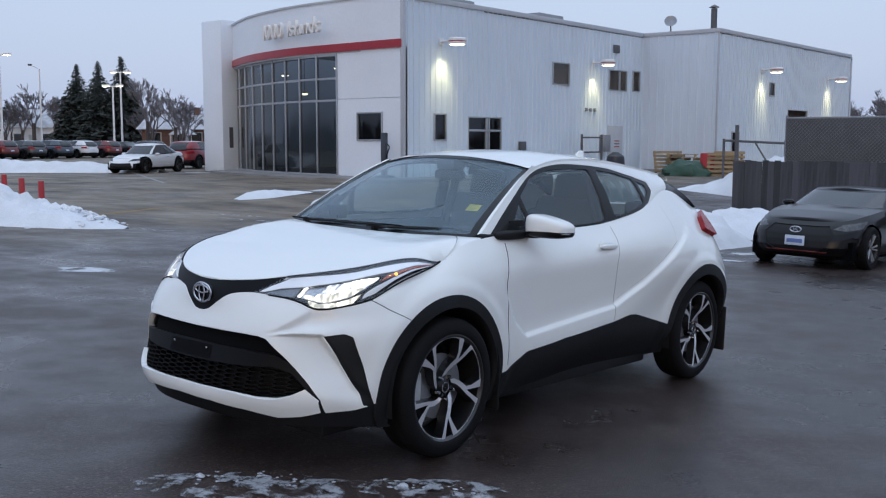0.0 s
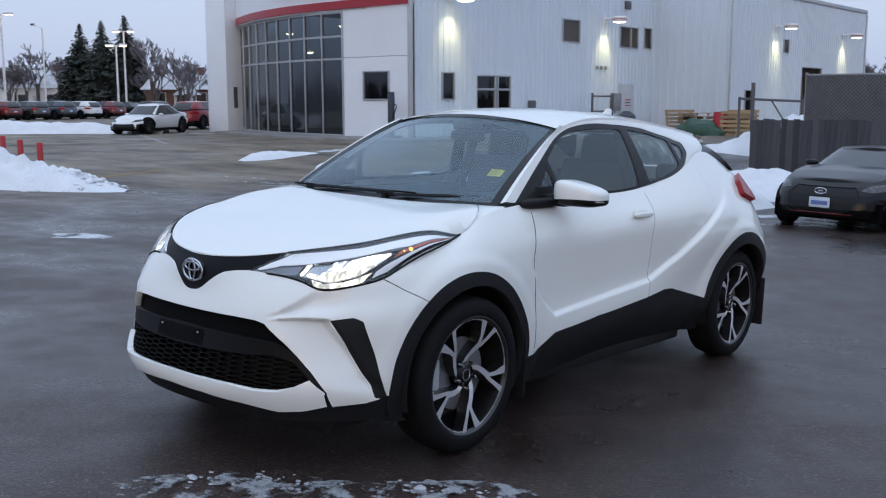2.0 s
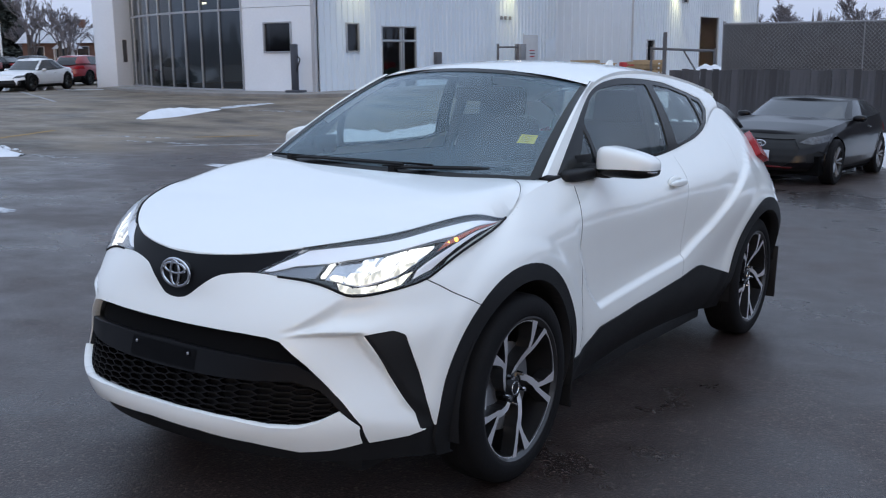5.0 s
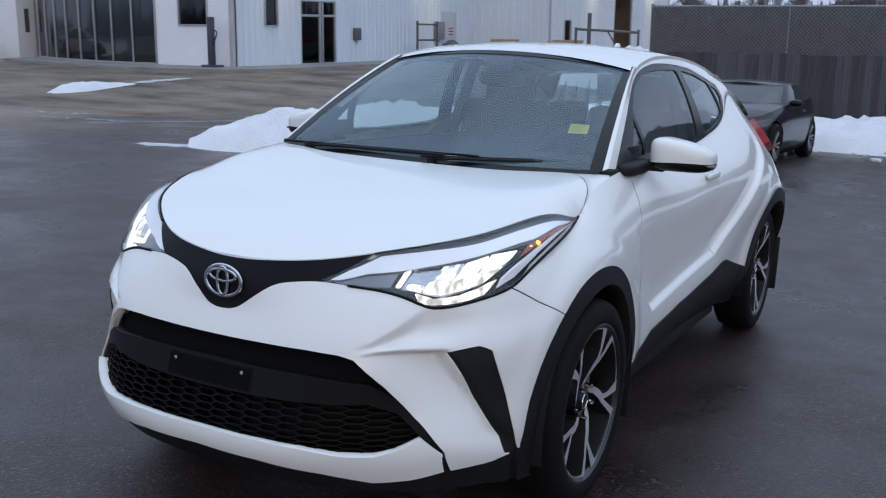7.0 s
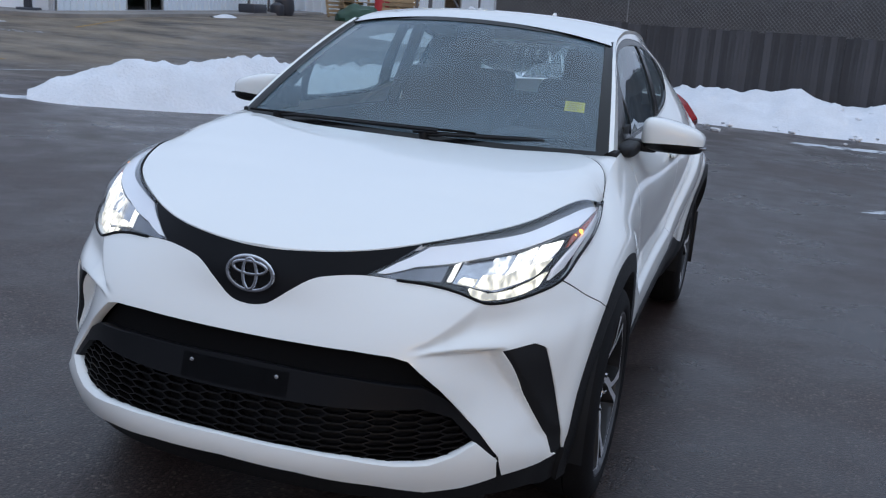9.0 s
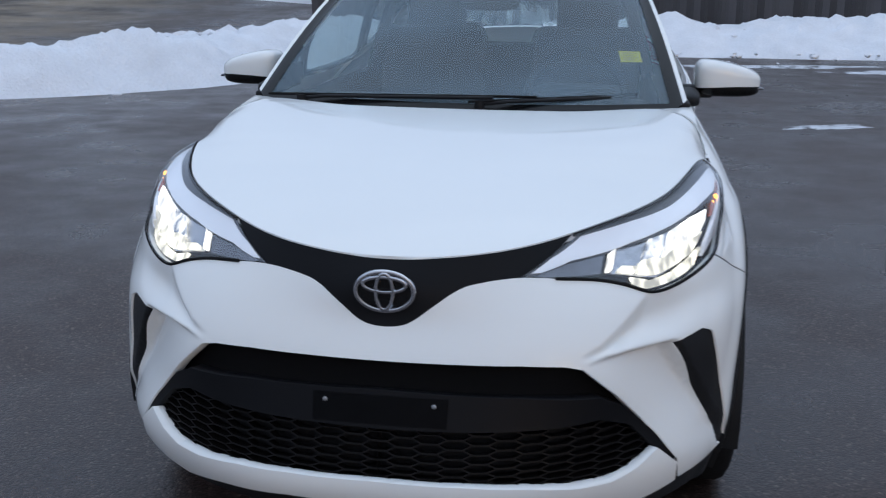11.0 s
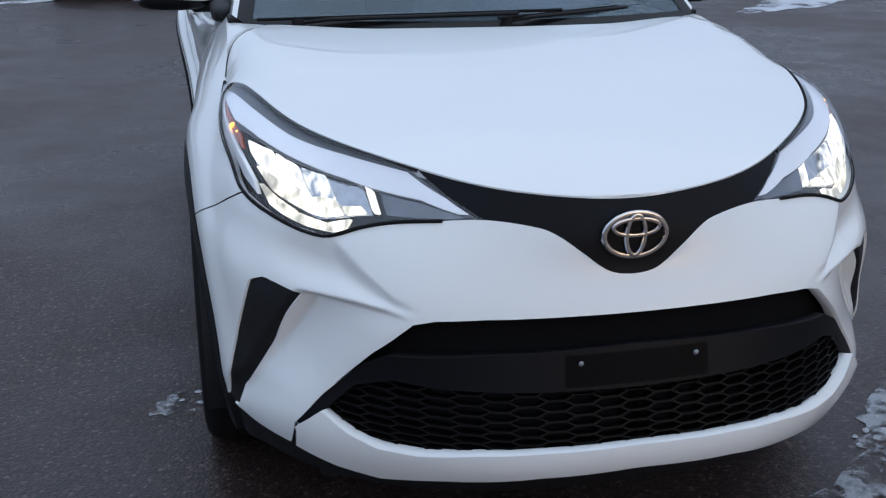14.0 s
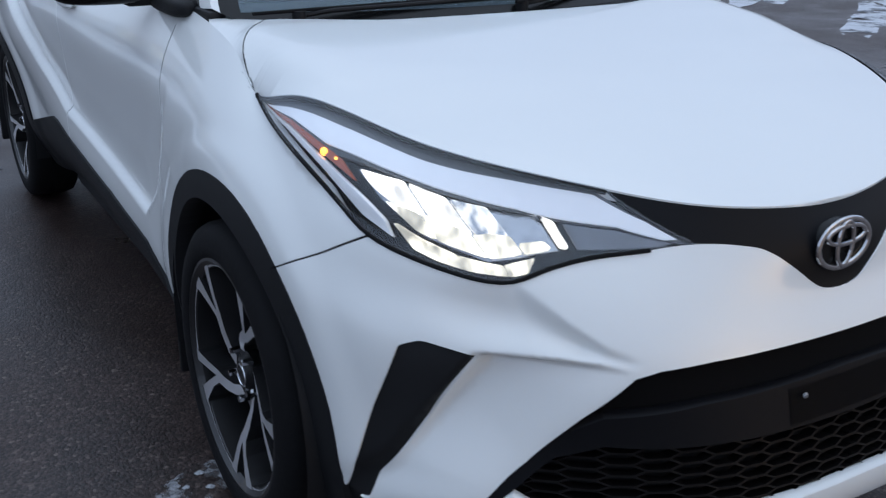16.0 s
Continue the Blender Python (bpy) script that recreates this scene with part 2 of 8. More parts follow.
def hermite(P, n, mirror=False):
    """Points along a smooth curve through P, n to a span. mirror: both ends meet their mirror image in x = 0."""
    P = np.asarray(P, float)
    a, b = 2 * P[0] - P[1], 2 * P[-1] - P[-2]
    if mirror:
        f = np.ones(P.shape[-1])
        f[0] = -1
        a, b = P[1] * f, P[-2] * f
    Q = np.concatenate([a[None], P, b[None]])
    out = []
    for i in range(1, len(Q) - 2):
        p0, p1, p2, p3 = Q[i - 1], Q[i], Q[i + 1], Q[i + 2]
        d0, d1, d2 = (max(np.abs(v).max(), 1e-6) ** 0.5 for v in (p1 - p0, p2 - p1, p3 - p2))
        m1 = ((p1 - p0) / d0 - (p2 - p0) / (d0 + d1) + (p2 - p1) / d1) * d1
        m2 = ((p2 - p1) / d1 - (p3 - p1) / (d1 + d2) + (p3 - p2) / d2) * d1
        for k in range(n):
            t = k / n
            out.append((2 * t**3 - 3 * t**2 + 1) * p1 + (t**3 - 2 * t**2 + t) * m1 + (-2 * t**3 + 3 * t**2) * p2 + (t**3 - t**2) * m2)
    out.append(P[-1])
    return np.array(out)


def sstep(a, b, x):
    k = np.clip((np.asarray(x, float) - a) / (b - a), 0, 1)
    return k * k * (3 - 2 * k)


# the lot falls gently away round the car and is level towards the buildings
FALL_X, FALL_Y, FAR_Z = -0.0184, -0.0391, 0.10


def ground_z(x, y):
    w = sstep(13, 30, np.hypot(x, y))
    return (FALL_X * np.asarray(x) + FALL_Y * np.asarray(y)) * (1 - w) + FAR_Z * w


def gz(x, y):
    return float(ground_z(x, y))


def on_ground(x, y, turn=0.0, lift=0.0):
    """A pose on the lot, leaning with its fall."""
    e = 0.5
    nrm = Vector((-(gz(x + e, y) - gz(x - e, y)), -(gz(x, y + e) - gz(x, y - e)), 1)).normalized()
    q = Vector((0, 0, 1)).rotation_difference(nrm).to_matrix().to_4x4()
    return Matrix.Translation((x, y, gz(x, y) + lift)) @ q @ pose(0, 0, 0, 0, 0, turn)


CAR_TURN = [[0.9998, 0.0, 0.0196], [-0.0008, 0.9992, 0.0397], [-0.0196, -0.0397, 0.999]]
M_CAR = Matrix(CAR_TURN).to_4x4()
# ---------------------------------------------------------------- materials of the place
def ground_material():
    """Wet asphalt: stones of many greys in dark binder, wet and dry patches, older tan paving by the building."""
    m = bpy.data.materials.new("wet_worn_asphalt")
    m.use_nodes = True
    n, l = m.node_tree.nodes, m.node_tree.links
    b = n["Principled BSDF"]
    tc = n.new("ShaderNodeTexCoord")

    def tex(kind, scale, detail=0, stretch=None):
        t = n.new(kind)
        t.inputs["Scale"].default_value = scale
        if detail:
            t.inputs["Detail"].default_value = detail
        if stretch:
            mp = n.new("ShaderNodeMapping")
            mp.inputs["Scale"].default_value = stretch
            l.new(tc.outputs["Object"], mp.inputs[0])
            l.new(mp.outputs[0], t.inputs["Vector"])
        else:
            l.new(tc.outputs["Object"], t.inputs["Vector"])
        return t

    def ramp(src, stops):
        r = n.new("ShaderNodeValToRGB")
        while len(r.color_ramp.elements) < len(stops):
            r.color_ramp.elements.new(0.5)
        for e, (p, c) in zip(r.color_ramp.elements, stops):
            e.position, e.color = p, (*c, 1)
        l.new(src, r.inputs[0])
        return r.outputs[0]

    def mixc(f, a, c, kind="MIX"):
        x = n.new("ShaderNodeMix")
        x.data_type, x.blend_type = "RGBA", kind
        for k, v in ((0, f), (6, a), (7, c)):
            if isinstance(v, (int, float)):
                x.inputs[k].default_value = v
            else:
                l.new(v, x.inputs[k])
        return x.outputs[2]

    def span(src, a, c, lo, hi):
        x = n.new("ShaderNodeMapRange")
        for k, v in zip((1, 2, 3, 4), (a, c, lo, hi)):
            x.inputs[k].default_value = v
        l.new(src, x.inputs[0])
        return x.outputs[0]

    def op(kind, a, c):
        x = n.new("ShaderNodeMath")
        x.operation = kind
        for k, v in enumerate((a, c)):
            if isinstance(v, (int, float)):
                x.inputs[k].default_value = v
            else:
                l.new(v, x.inputs[k])
        return x.outputs[0]
    stone, grit = tex("ShaderNodeTexVoronoi", 105), tex("ShaderNodeTexVoronoi", 260)
    pick = n.new("ShaderNodeSeparateColor")
    l.new(stone.outputs["Color"], pick.inputs[0])
    pick2 = n.new("ShaderNodeSeparateColor")
    l.new(grit.outputs["Color"], pick2.inputs[0])
    coarse = ramp(pick.outputs[0], ((0, (.011, .007, .0064)), (.5, (.044, .0285, .026)), (.84, (.092, .061, .054)), (.94, (.14, .098, .086)), (1.0, (.30, .24, .205))))
    fine = ramp(pick2.outputs[1], ((0, (.0165, .011, .0098)), (.7, (.064, .043, .039)), (1.0, (.20, .15, .13))))
    col = mixc(.42, coarse, fine)
    wet, blot = tex("ShaderNodeTexNoise", .55, 7), tex("ShaderNodeTexNoise", 2.6, 8)
    patch = op("ADD", op("MULTIPLY", wet.outputs["Fac"], .65), op("MULTIPLY", blot.outputs["Fac"], .35))
    col = mixc(1.0, col, ramp(patch, ((.36, (.36, .352, .346)), (.62, (.78, .765, .75)))), "MULTIPLY")
    # the tan paving
    sep = n.new("ShaderNodeSeparateXYZ")
    l.new(tc.outputs["Object"], sep.inputs[0])
    wob = tex("ShaderNodeTexNoise", .25, 8)
    tan_f = span(op("ADD", op("MULTIPLY", wob.outputs["Fac"], 5.0), sep.outputs["X"]), -6.5, -10.5, 0, 1)
    tan_n = tex("ShaderNodeTexNoise", .6, 10, (.8, 1.3, 1))
    tan_c = ramp(tan_n.outputs["Fac"], ((.34, (.060, .049, .038)), (.45, (.125, .100, .075)), (.64, (.205, .165, .122))))
    tan_c = mixc(.3, tan_c, mixc(1.0, tan_c, ramp(pick.outputs[0], ((0, (.5, .5, .5)), (1, (1.8, 1.8, 1.8)))), "MULTIPLY"))
    l.new(mixc(tan_f, col, tan_c), b.inputs["Base Color"])
    rough = op("ADD", span(patch, .38, .6, .22, .50), op("MULTIPLY", tan_f, .25))
    l.new(rough, b.inputs["Roughness"])
    b.inputs["Specular IOR Level"].default_value = .36
    bp = n.new("ShaderNodeBump")
    bp.inputs["Strength"].default_value, bp.inputs["Distance"].default_value = .28, .005
    l.new(op("ADD", op("MULTIPLY", stone.outputs["Distance"], -.8), op("MULTIPLY", grit.outputs["Distance"], -.35)), bp.inputs["Height"])
    l.new(bp.outputs[0], b.inputs["Normal"])
    return m


def ragged(name, base, cover, scale, rough=.6):
    """Thin old snow that lets the paving show through in ragged holes."""
    m = mat(name, base, rough, vary=.25, scale=6, fine=60, bump=.006)
    n, l = m.node_tree.nodes, m.node_tree.links
    nz, mr, tc = n.new("ShaderNodeTexNoise"), n.new("ShaderNodeMapRange"), n.new("ShaderNodeTexCoord")
    nz.inputs["Scale"].default_value, nz.inputs["Detail"].default_value, nz.inputs["Roughness"].default_value = scale, 9, .65
    l.new(tc.outputs["Object"], nz.inputs["Vector"])
    mr.inputs[1].default_value, mr.inputs[2].default_value = 1 - cover - .06, 1 - cover + .06
    l.new(nz.outputs["Fac"], mr.inputs[0])
    l.new(mr.outputs[0], n["Principled BSDF"].inputs["Alpha"])
    return m


M_PATCH = ragged("ragged_old_snow", (.55, .57, .61), .56, 3.2)
M_SLUSHTHIN = ragged("thin_wet_slush", (.34, .35, .37), .47, 9, .35)
M_GROUND = ground_material()
M_SNOW = mat("packed_snow", (0.72, 0.74, 0.78), 0.7, vary=0.10, scale=2.2, fine=26, bump=0.02)
M_SLUSH = mat("dirty_thin_snow", (0.42, 0.43, 0.46), 0.5, vary=0.35, scale=5, fine=50, bump=0.006)
M_SIDING = mat("white_metal_siding", (0.63, 0.71, 0.80), 0.45, vary=0.06, scale=0.7, fine=8, stretch=(1, 1, .15))
M_STUCCO = mat("white_smooth_cladding", (0.78, 0.825, 0.89), 0.5, vary=0.05, scale=0.5, fine=12)
M_TRIMGREY = mat("pale_grey_flashing", (0.45, 0.47, 0.51), 0.45, vary=0.08)
M_RED = mat("red_fascia_band", (0.36, 0.02, 0.035), 0.4, vary=0.1)
M_FRAME = mat("silver_window_frame", (0.38, 0.40, 0.43), 0.4, metal=0.4, vary=0.08)
M_PANE = glass("dark_building_glass", (0.45, 0.5, 0.55), 0.55, sheen=0.7)
M_PANELIGHT = glass("clear_building_glass", (0.9, 0.9, 0.9), 0.85, sheen=.6)
# room light is put into the colour: tan where lit, dark where dim
M_LITROOM = mat("lit_tan_room_wall", (0.55, 0.42, 0.27), 0.8, vary=0.2, scale=2)
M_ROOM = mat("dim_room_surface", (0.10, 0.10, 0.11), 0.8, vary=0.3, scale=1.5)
M_DOORGREY = mat("grey_steel_door", (0.5, 0.52, 0.55), 0.5, vary=0.08)
M_CONC = mat("worn_concrete", (0.24, 0.23, 0.22), 0.8, vary=0.25, scale=1.2, fine=40, bump=0.004)
M_LAMPCASE = mat("white_lamp_housing", (0.75, 0.75, 0.75), 0.4, vary=0.05)
M_LIT = mat("lit_warm_lamp", (0.9, 0.85, 0.7), 0.4, emit=(1.0, 0.9, 0.62), power=6.0)
M_WOOD = mat("weathered_dark_fence_board", (0.056, 0.056, 0.062), 0.85, vary=0.35, scale=3, fine=40, bump=0.004, stretch=(6, 6, .4), island=0.5)
M_PALLET = mat("pale_pallet_wood", (0.28, 0.20, 0.115), 0.8, vary=0.3, scale=4, fine=60, island=0.4)
M_TARP = mat("green_tarpaulin", (0.018, 0.062, 0.038), 0.5, vary=0.3, scale=5)
M_STEEL = mat("galvanised_steel", (0.30, 0.31, 0.33), 0.5, metal=0.6, vary=0.15)
M_DKSTEEL = mat("dark_grey_steel", (0.10, 0.10, 0.11), 0.6, vary=0.2)
M_BOLLARD = mat("red_painted_bollard", (0.40, 0.02, 0.025), 0.5, vary=0.15)
M_YLINE = mat("worn_yellow_paint", (0.28, 0.17, 0.05), 0.8, vary=0.4, scale=8)
M_WLINE = mat("worn_white_paint", (0.30, 0.30, 0.31), 0.8, vary=0.4, scale=8)
M_BARK = mat("grey_brown_bark", (0.075, 0.062, 0.058), 0.9, vary=0.3, scale=6)
M_TWIG = mat("grey_brown_twigs", (0.165, 0.152, 0.165), 0.9, vary=0.3, scale=1)
M_SPRUCE = mat("dark_spruce_needles", (0.048, 0.058, 0.052), 0.8, vary=0.4, scale=1.5)
M_BRICK = mat("brown_brick_wall", (0.16, 0.09, 0.07), 0.85, vary=0.25, scale=2, fine=30)
M_ROOFSNOW = mat("snowy_shingle_roof", (0.50, 0.51, 0.54), 0.8, vary=0.35, scale=1.5)
M_SIGN = mat("white_sign_letter", (0.8, 0.78, 0.76), 0.4, vary=0.04)
M_CHARGER = mat("dark_blue_grey_housing", (0.04, 0.045, 0.06), 0.4, vary=0.15)

# ---------------------------------------------------------------- ground
_xs = np.concatenate([np.linspace(-400, -60, 12), np.linspace(-56, 30, 87), np.linspace(36, 400, 12)])
_ys = np.concatenate([np.linspace(-300, -32, 8), np.linspace(-28, 62, 91), np.linspace(68, 420, 12)])
_bm = grid_mesh(np.array([[(x, y, gz(x, y)) for x in _xs] for y in _ys]))
tagged(link_mesh("ground", _bm, M_GROUND), "dark wet asphalt lot with worn patches", "ground", kind="structure")


def flat_patch(name, cx, cy, rx, ry, turn, material, label, lift=0.006, seed=1, rag=0.5, kind="stuff", category="snow"):
    """A ragged thin sheet lying on the lot."""
    bm = bmesh.new()
    n = 44
    rings = []
    for k, f in enumerate((0.0, .35, .7, 1.0)):
        ring = []
        for i in range(n):
            a = 2 * math.pi * i / n
            r = 1 + rag * (noise.noise((math.cos(a) * 1.7 + seed * 7.1, math.sin(a) * 1.7, seed)) + .6 * noise.noise((math.cos(a) * 5 + seed, math.sin(a) * 5, seed * 3.3)))
            px, py = rx * r * f * math.cos(a), ry * r * f * math.sin(a)
            x = cx + px * math.cos(turn) - py * math.sin(turn)
            y = cy + px * math.sin(turn) + py * math.cos(turn)
            ring.append(bm.verts.new((x, y, gz(x, y) + lift * (1.4 if f < .9 else .35))))
        rings.append(ring)
    for p, q in zip(rings, rings[1:]):
        for i in range(n):
            j = (i + 1) % n
            bm.faces.new((p[i], p[j], q[j], q[i]))
    bmesh.ops.remove_doubles(bm, verts=bm.verts[:], dist=1e-5)
    return tagged(link_mesh(name, bm, material), label, category, kind=kind)


def snow_bank(path, label, seed=0, lump=.35, step=.09, crumb=.12):
    """A ploughed bank along a path of (x, y, half width, height)."""
    P = hermite(np.array(path, float), 16)
    d = np.concatenate([[0], np.cumsum(np.linalg.norm(np.diff(P[:, :2], axis=0), axis=1))])
    t = np.arange(0, d[-1], step)
    C = np.array([np.interp(t, d, P[:, k]) for k in range(4)]).T
    T = np.gradient(C[:, :2], axis=0)
    T /= np.linalg.norm(T, axis=1, keepdims=True)
    nw = int(max(16, 2 * C[:, 2].max() / step))
    G = []
    for c, tt in zip(C, T):
        row = []
        for v in np.linspace(-1.25, 1.25, nw):
            x, y = c[0] - tt[1] * v * c[2], c[1] + tt[0] * v * c[2]
            prof = math.cos(min(1.0, abs(v)) * math.pi / 2) ** .8 if abs(v) < 1 else 0
            big = noise.fractal((x * .9 + seed, y * .9, seed), 1.0, 2.0, 4)
            small = noise.fractal((x * 4 + seed, y * 4, seed + 5), .8, 2.2, 4)
            h = c[3] * (prof * (1 + lump * big) + crumb * small * (prof + .08) + .16 * big * lump) - .035 - .12 * max(0, abs(v) - .95)
            row.append((x, y, gz(x, y) + h))
        G.append(row)
    bm = grid_mesh(np.array(G))
    bmesh.ops.recalc_face_normals(bm, faces=bm.faces[:])
    return tagged(link_mesh("snow_bank", bm, M_SNOW), label, "snow bank")


snow_bank(((-8.0, 7.7, .5, .14), (-7.6, 8.0, .85, .36), (-7.0, 8.5, 1.0, .50), (-6.35, 9.1, 1.1, .58), (-5.8, 10.0, 1.3, .64), (-5.3, 11.2, 1.2, .58), (-5.0, 12.8, 1.2, .6), (-4.9, 14.6, 1.3, .6)), "white ploughed snow bank on the asphalt", 1)
snow_bank(((-5.4, 16.4, 1.2, .42), (-4, 16.9, 1.5, .46), (-1, 17.1, 1.6, .50), (2.5, 17.0, 1.6, .50), (6, 16.9, 1.7, .54), (10, 16.6, 1.9, .62), (15, 16.0, 2.0, .7)), "white ploughed snow bank along the wooden fence", 3)
snow_bank(((-11.4, 6.1, .3, .05), (-12.0, 5.6, .7, .20), (-13.4, 4.9, 1.1, .45), (-15.3, 4.0, 1.4, .52), (-18.0, 1.9, 1.6, .6)), "lumpy white snow pile beside red bollards", 5, lump=.5, crumb=.3)
snow_bank(((-33.0, 21.6, .5, .2), (-36.0, 19.6, 1.0, .45), (-40, 15.5, 1.1, .5), (-46, 8, 1.2, .5)), "long white snow bank edging the far parking row", 7, step=.2)
snow_bank(((-16.9, 12.8, .2, .04), (-17.2, 13.7, .42, .18), (-17.6, 14.9, .40, .15), (-17.85, 16.2, .25, .05)), "low ridge of old snow by the kerb", 9)
snow_bank(((-10.3, 24.7, .4, .06), (-9.2, 24.6, .7, .30), (-8.3, 24.5, .9, .62), (-7.0, 24.2, 1.0, .95), (-5.5, 24.0, 1.0, 1.0)), "white snow heap behind the fence end", 11)
snow_bank(((-17.4, 27.6, .15, .08), (-17.2, 28.1, .3, .14), (-17.1, 28.6, .15, .08)), "small clump of snow on the pavement", 13, step=.05)
random.seed(33)
V_, F_ = [], []
_ico = bmesh.new()
bmesh.ops.create_icosphere(_ico, subdivisions=1, radius=1)
_iv, _if = [v.co.copy() for v in _ico.verts], [[v.index for v in f.verts] for f in _ico.faces]
_ico.free()
for x0, y0, x1, y1, wd, n_, top in ((-7.4, 8.0, -5.8, 9.6, .8, 14, .42), (-5.6, 10.2, -5.0, 14.2, 1.2, 90, .5), (-4.4, 15.6, 14, 14.8, .9, 150, .10), (-11.6, 6.0, -13.6, 4.9, .8, 150, .32), (-13.6, 4.9, -16, 3.5, 1.2, 120, .5), (-4.0, 16.8, 12, 16.6, .9, 160, .46), (-12.0, 5.8, -13.4, 5.1, .7, 260, .30), (-13.2, 5.0, -16.5, 3.2, 1.3, 420, .52), (-7.0, 8.4, -5.0, 13.6, 1.0, 260, .60)):
    for _ in range(n_):
        t = random.random()
        o = random.gauss(0, .5) * wd
        dx, dy = x1 - x0, y1 - y0
        ln = math.hypot(dx, dy)
        x, y = x0 + dx * t - dy / ln * o, y0 + dy * t + dx / ln * o
        r = random.uniform(.02, .06) * random.choice((.6, 1, 1, 1.4)) * (1.9 if n_ > 200 else 1)
        z = gz(x, y) + top * max(0, 1 - abs(o / wd) ** 1.5) * min(1, t * 3 + .1) * .9
        i0 = len(V_)
        for v in _iv:
            k = r * (1 + .5 * noise.noise(v * 1.7 + Vector((x * 9, y * 9, 0))))
            V_.append((x + v.x * k * 1.3, y + v.y * k, z + v.z * k * .7))
        F_ += [[i0 + q for q in f] for f in _if]
_me = bpy.data.meshes.new("snow_clods")
_me.from_pydata(V_, [], F_)
_me.materials.append(M_SNOW)
tagged(new("snow_clods", _me), "loose white snow clods on the banks", "snow", kind="stuff")
for i, (x, y, rx, ry, tu, m) in enumerate((
        (-6.5, 2.42, .30, .20, .5, M_PATCH), (-11.2, 6.2, 1.0, .10, .3, M_SLUSHTHIN), (-7.9, 7.5, .8, .2, .5, M_PATCH),
        (-3.2, 12.5, .7, .22, 1.2, M_PATCH), (-2.9, 11.2, .4, .12, .4, M_PATCH), (3.0, 14.2, 1.5, .25, .1, M_PATCH), (5.2, 13.6, 1.4, .3, .1, M_PATCH),
        (2.6, 7.4, .5, .14, .4, M_PATCH), (7.0, 9.5, 1.4, .4, .6, M_PATCH), (8.2, 6.6, 1.7, .40, .5, M_PATCH), (7.4, 4.6, 1.3, .22, .6, M_PATCH), (8.8, 5.0, 1.6, .4, .6, M_PATCH),
        (6.9, 11.6, 1.3, .3, .4, M_PATCH), (-18.1, 17.4, .25, 1.1, .1, M_PATCH), (-12.2, 9.4, .9, .10, .4, M_SLUSHTHIN), (-16.3, 16.8, .9, .2, .5, M_SLUSHTHIN),
        (-31.5, 22.6, 1.6, .15, .6, M_PATCH), (-13.5, 9.8, .8, .10, .5, M_SLUSHTHIN), (.56, -.95, .46, .20, .75, M_SLUSHTHIN), (1.07, -.46, .30, .15, .6, M_SLUSHTHIN), (-.89, .12, .10, .06, .5, M_SLUSHTHIN))):
    flat_patch("snow_patch", x, y, rx, ry, tu, m, "thin ragged patch of old snow on asphalt", seed=i + 1, lift=.008)
# churned slush in front of the car
random.seed(21)
_bm = bmesh.new()
for cx, cy, rx, ry, tu, n in ((.40, -.93, .20, .07, .75, 40), (.60, -.84, .16, .06, .7, 26), (1.02, -.43, .20, .06, .55, 34), (-.88, .12, .06, .04, .5, 6)):
    for _ in range(n):
        u, v = random.gauss(0, .6), random.gauss(0, .6)
        x = cx + rx * u * math.cos(tu) - ry * v * math.sin(tu)
        y = cy + rx * u * math.sin(tu) + ry * v * math.cos(tu)
        r = random.uniform(.004, .013) * (2.0 if random.random() < .10 else 1)
        k = [_bm.verts.new((x + r * random.uniform(.6, 1.5) * math.cos(i * .785 + tu), y + r * random.uniform(.6, 1.3) * math.sin(i * .785 + tu), gz(x, y) + .003)) for i in range(8)]
        c = _bm.verts.new((x, y, gz(x, y) + r * random.uniform(.5, .9)))
        for i in range(8):
            _bm.faces.new((k[i], k[(i + 1) % 8], c))
tagged(link_mesh("slush", _bm, M_SLUSH), "churned grey slush on the asphalt beside the car", "snow", kind="stuff")
for x0, y0, x1, y1, m in ((-14.0, 6.7, -15.6, 9.6, M_YLINE), (-12.7, 10.7, -12.2, 12.0, M_YLINE), (-11.5, 9.0, -10.4, 11.6, M_WLINE), (-16.2, 19.0, -17.2, 22.4, M_YLINE), (-24, 15.5, -33, 20.2, M_WLINE)):
    v = Vector((x1 - x0, y1 - y0, 0))
    nrm = Vector((-v.y, v.x, 0)).normalized() * .06
    pts = []
    for k in range(9):
        p = Vector((x0, y0, 0)) + v * k / 8
        pts.append([(p + nrm).to_tuple(), (p - nrm).to_tuple()])
    tagged(link_mesh("painted_line", grid_mesh(np.array([[(a[0], a[1], gz(a[0], a[1]) + .005) for a in r] for r in pts])), m), "worn painted parking line on asphalt", "line", kind="structure")

# ---------------------------------------------------------------- the dealership building
BX, BY0, BY3, BX4, BY4, EAVE, B0 = -19.4, 22.0, 38.77, -15.66, 56.6, 6.35, 0.1
bld = thing("dealership_building", "white metal-clad dealership with a curved glass showroom", "building")


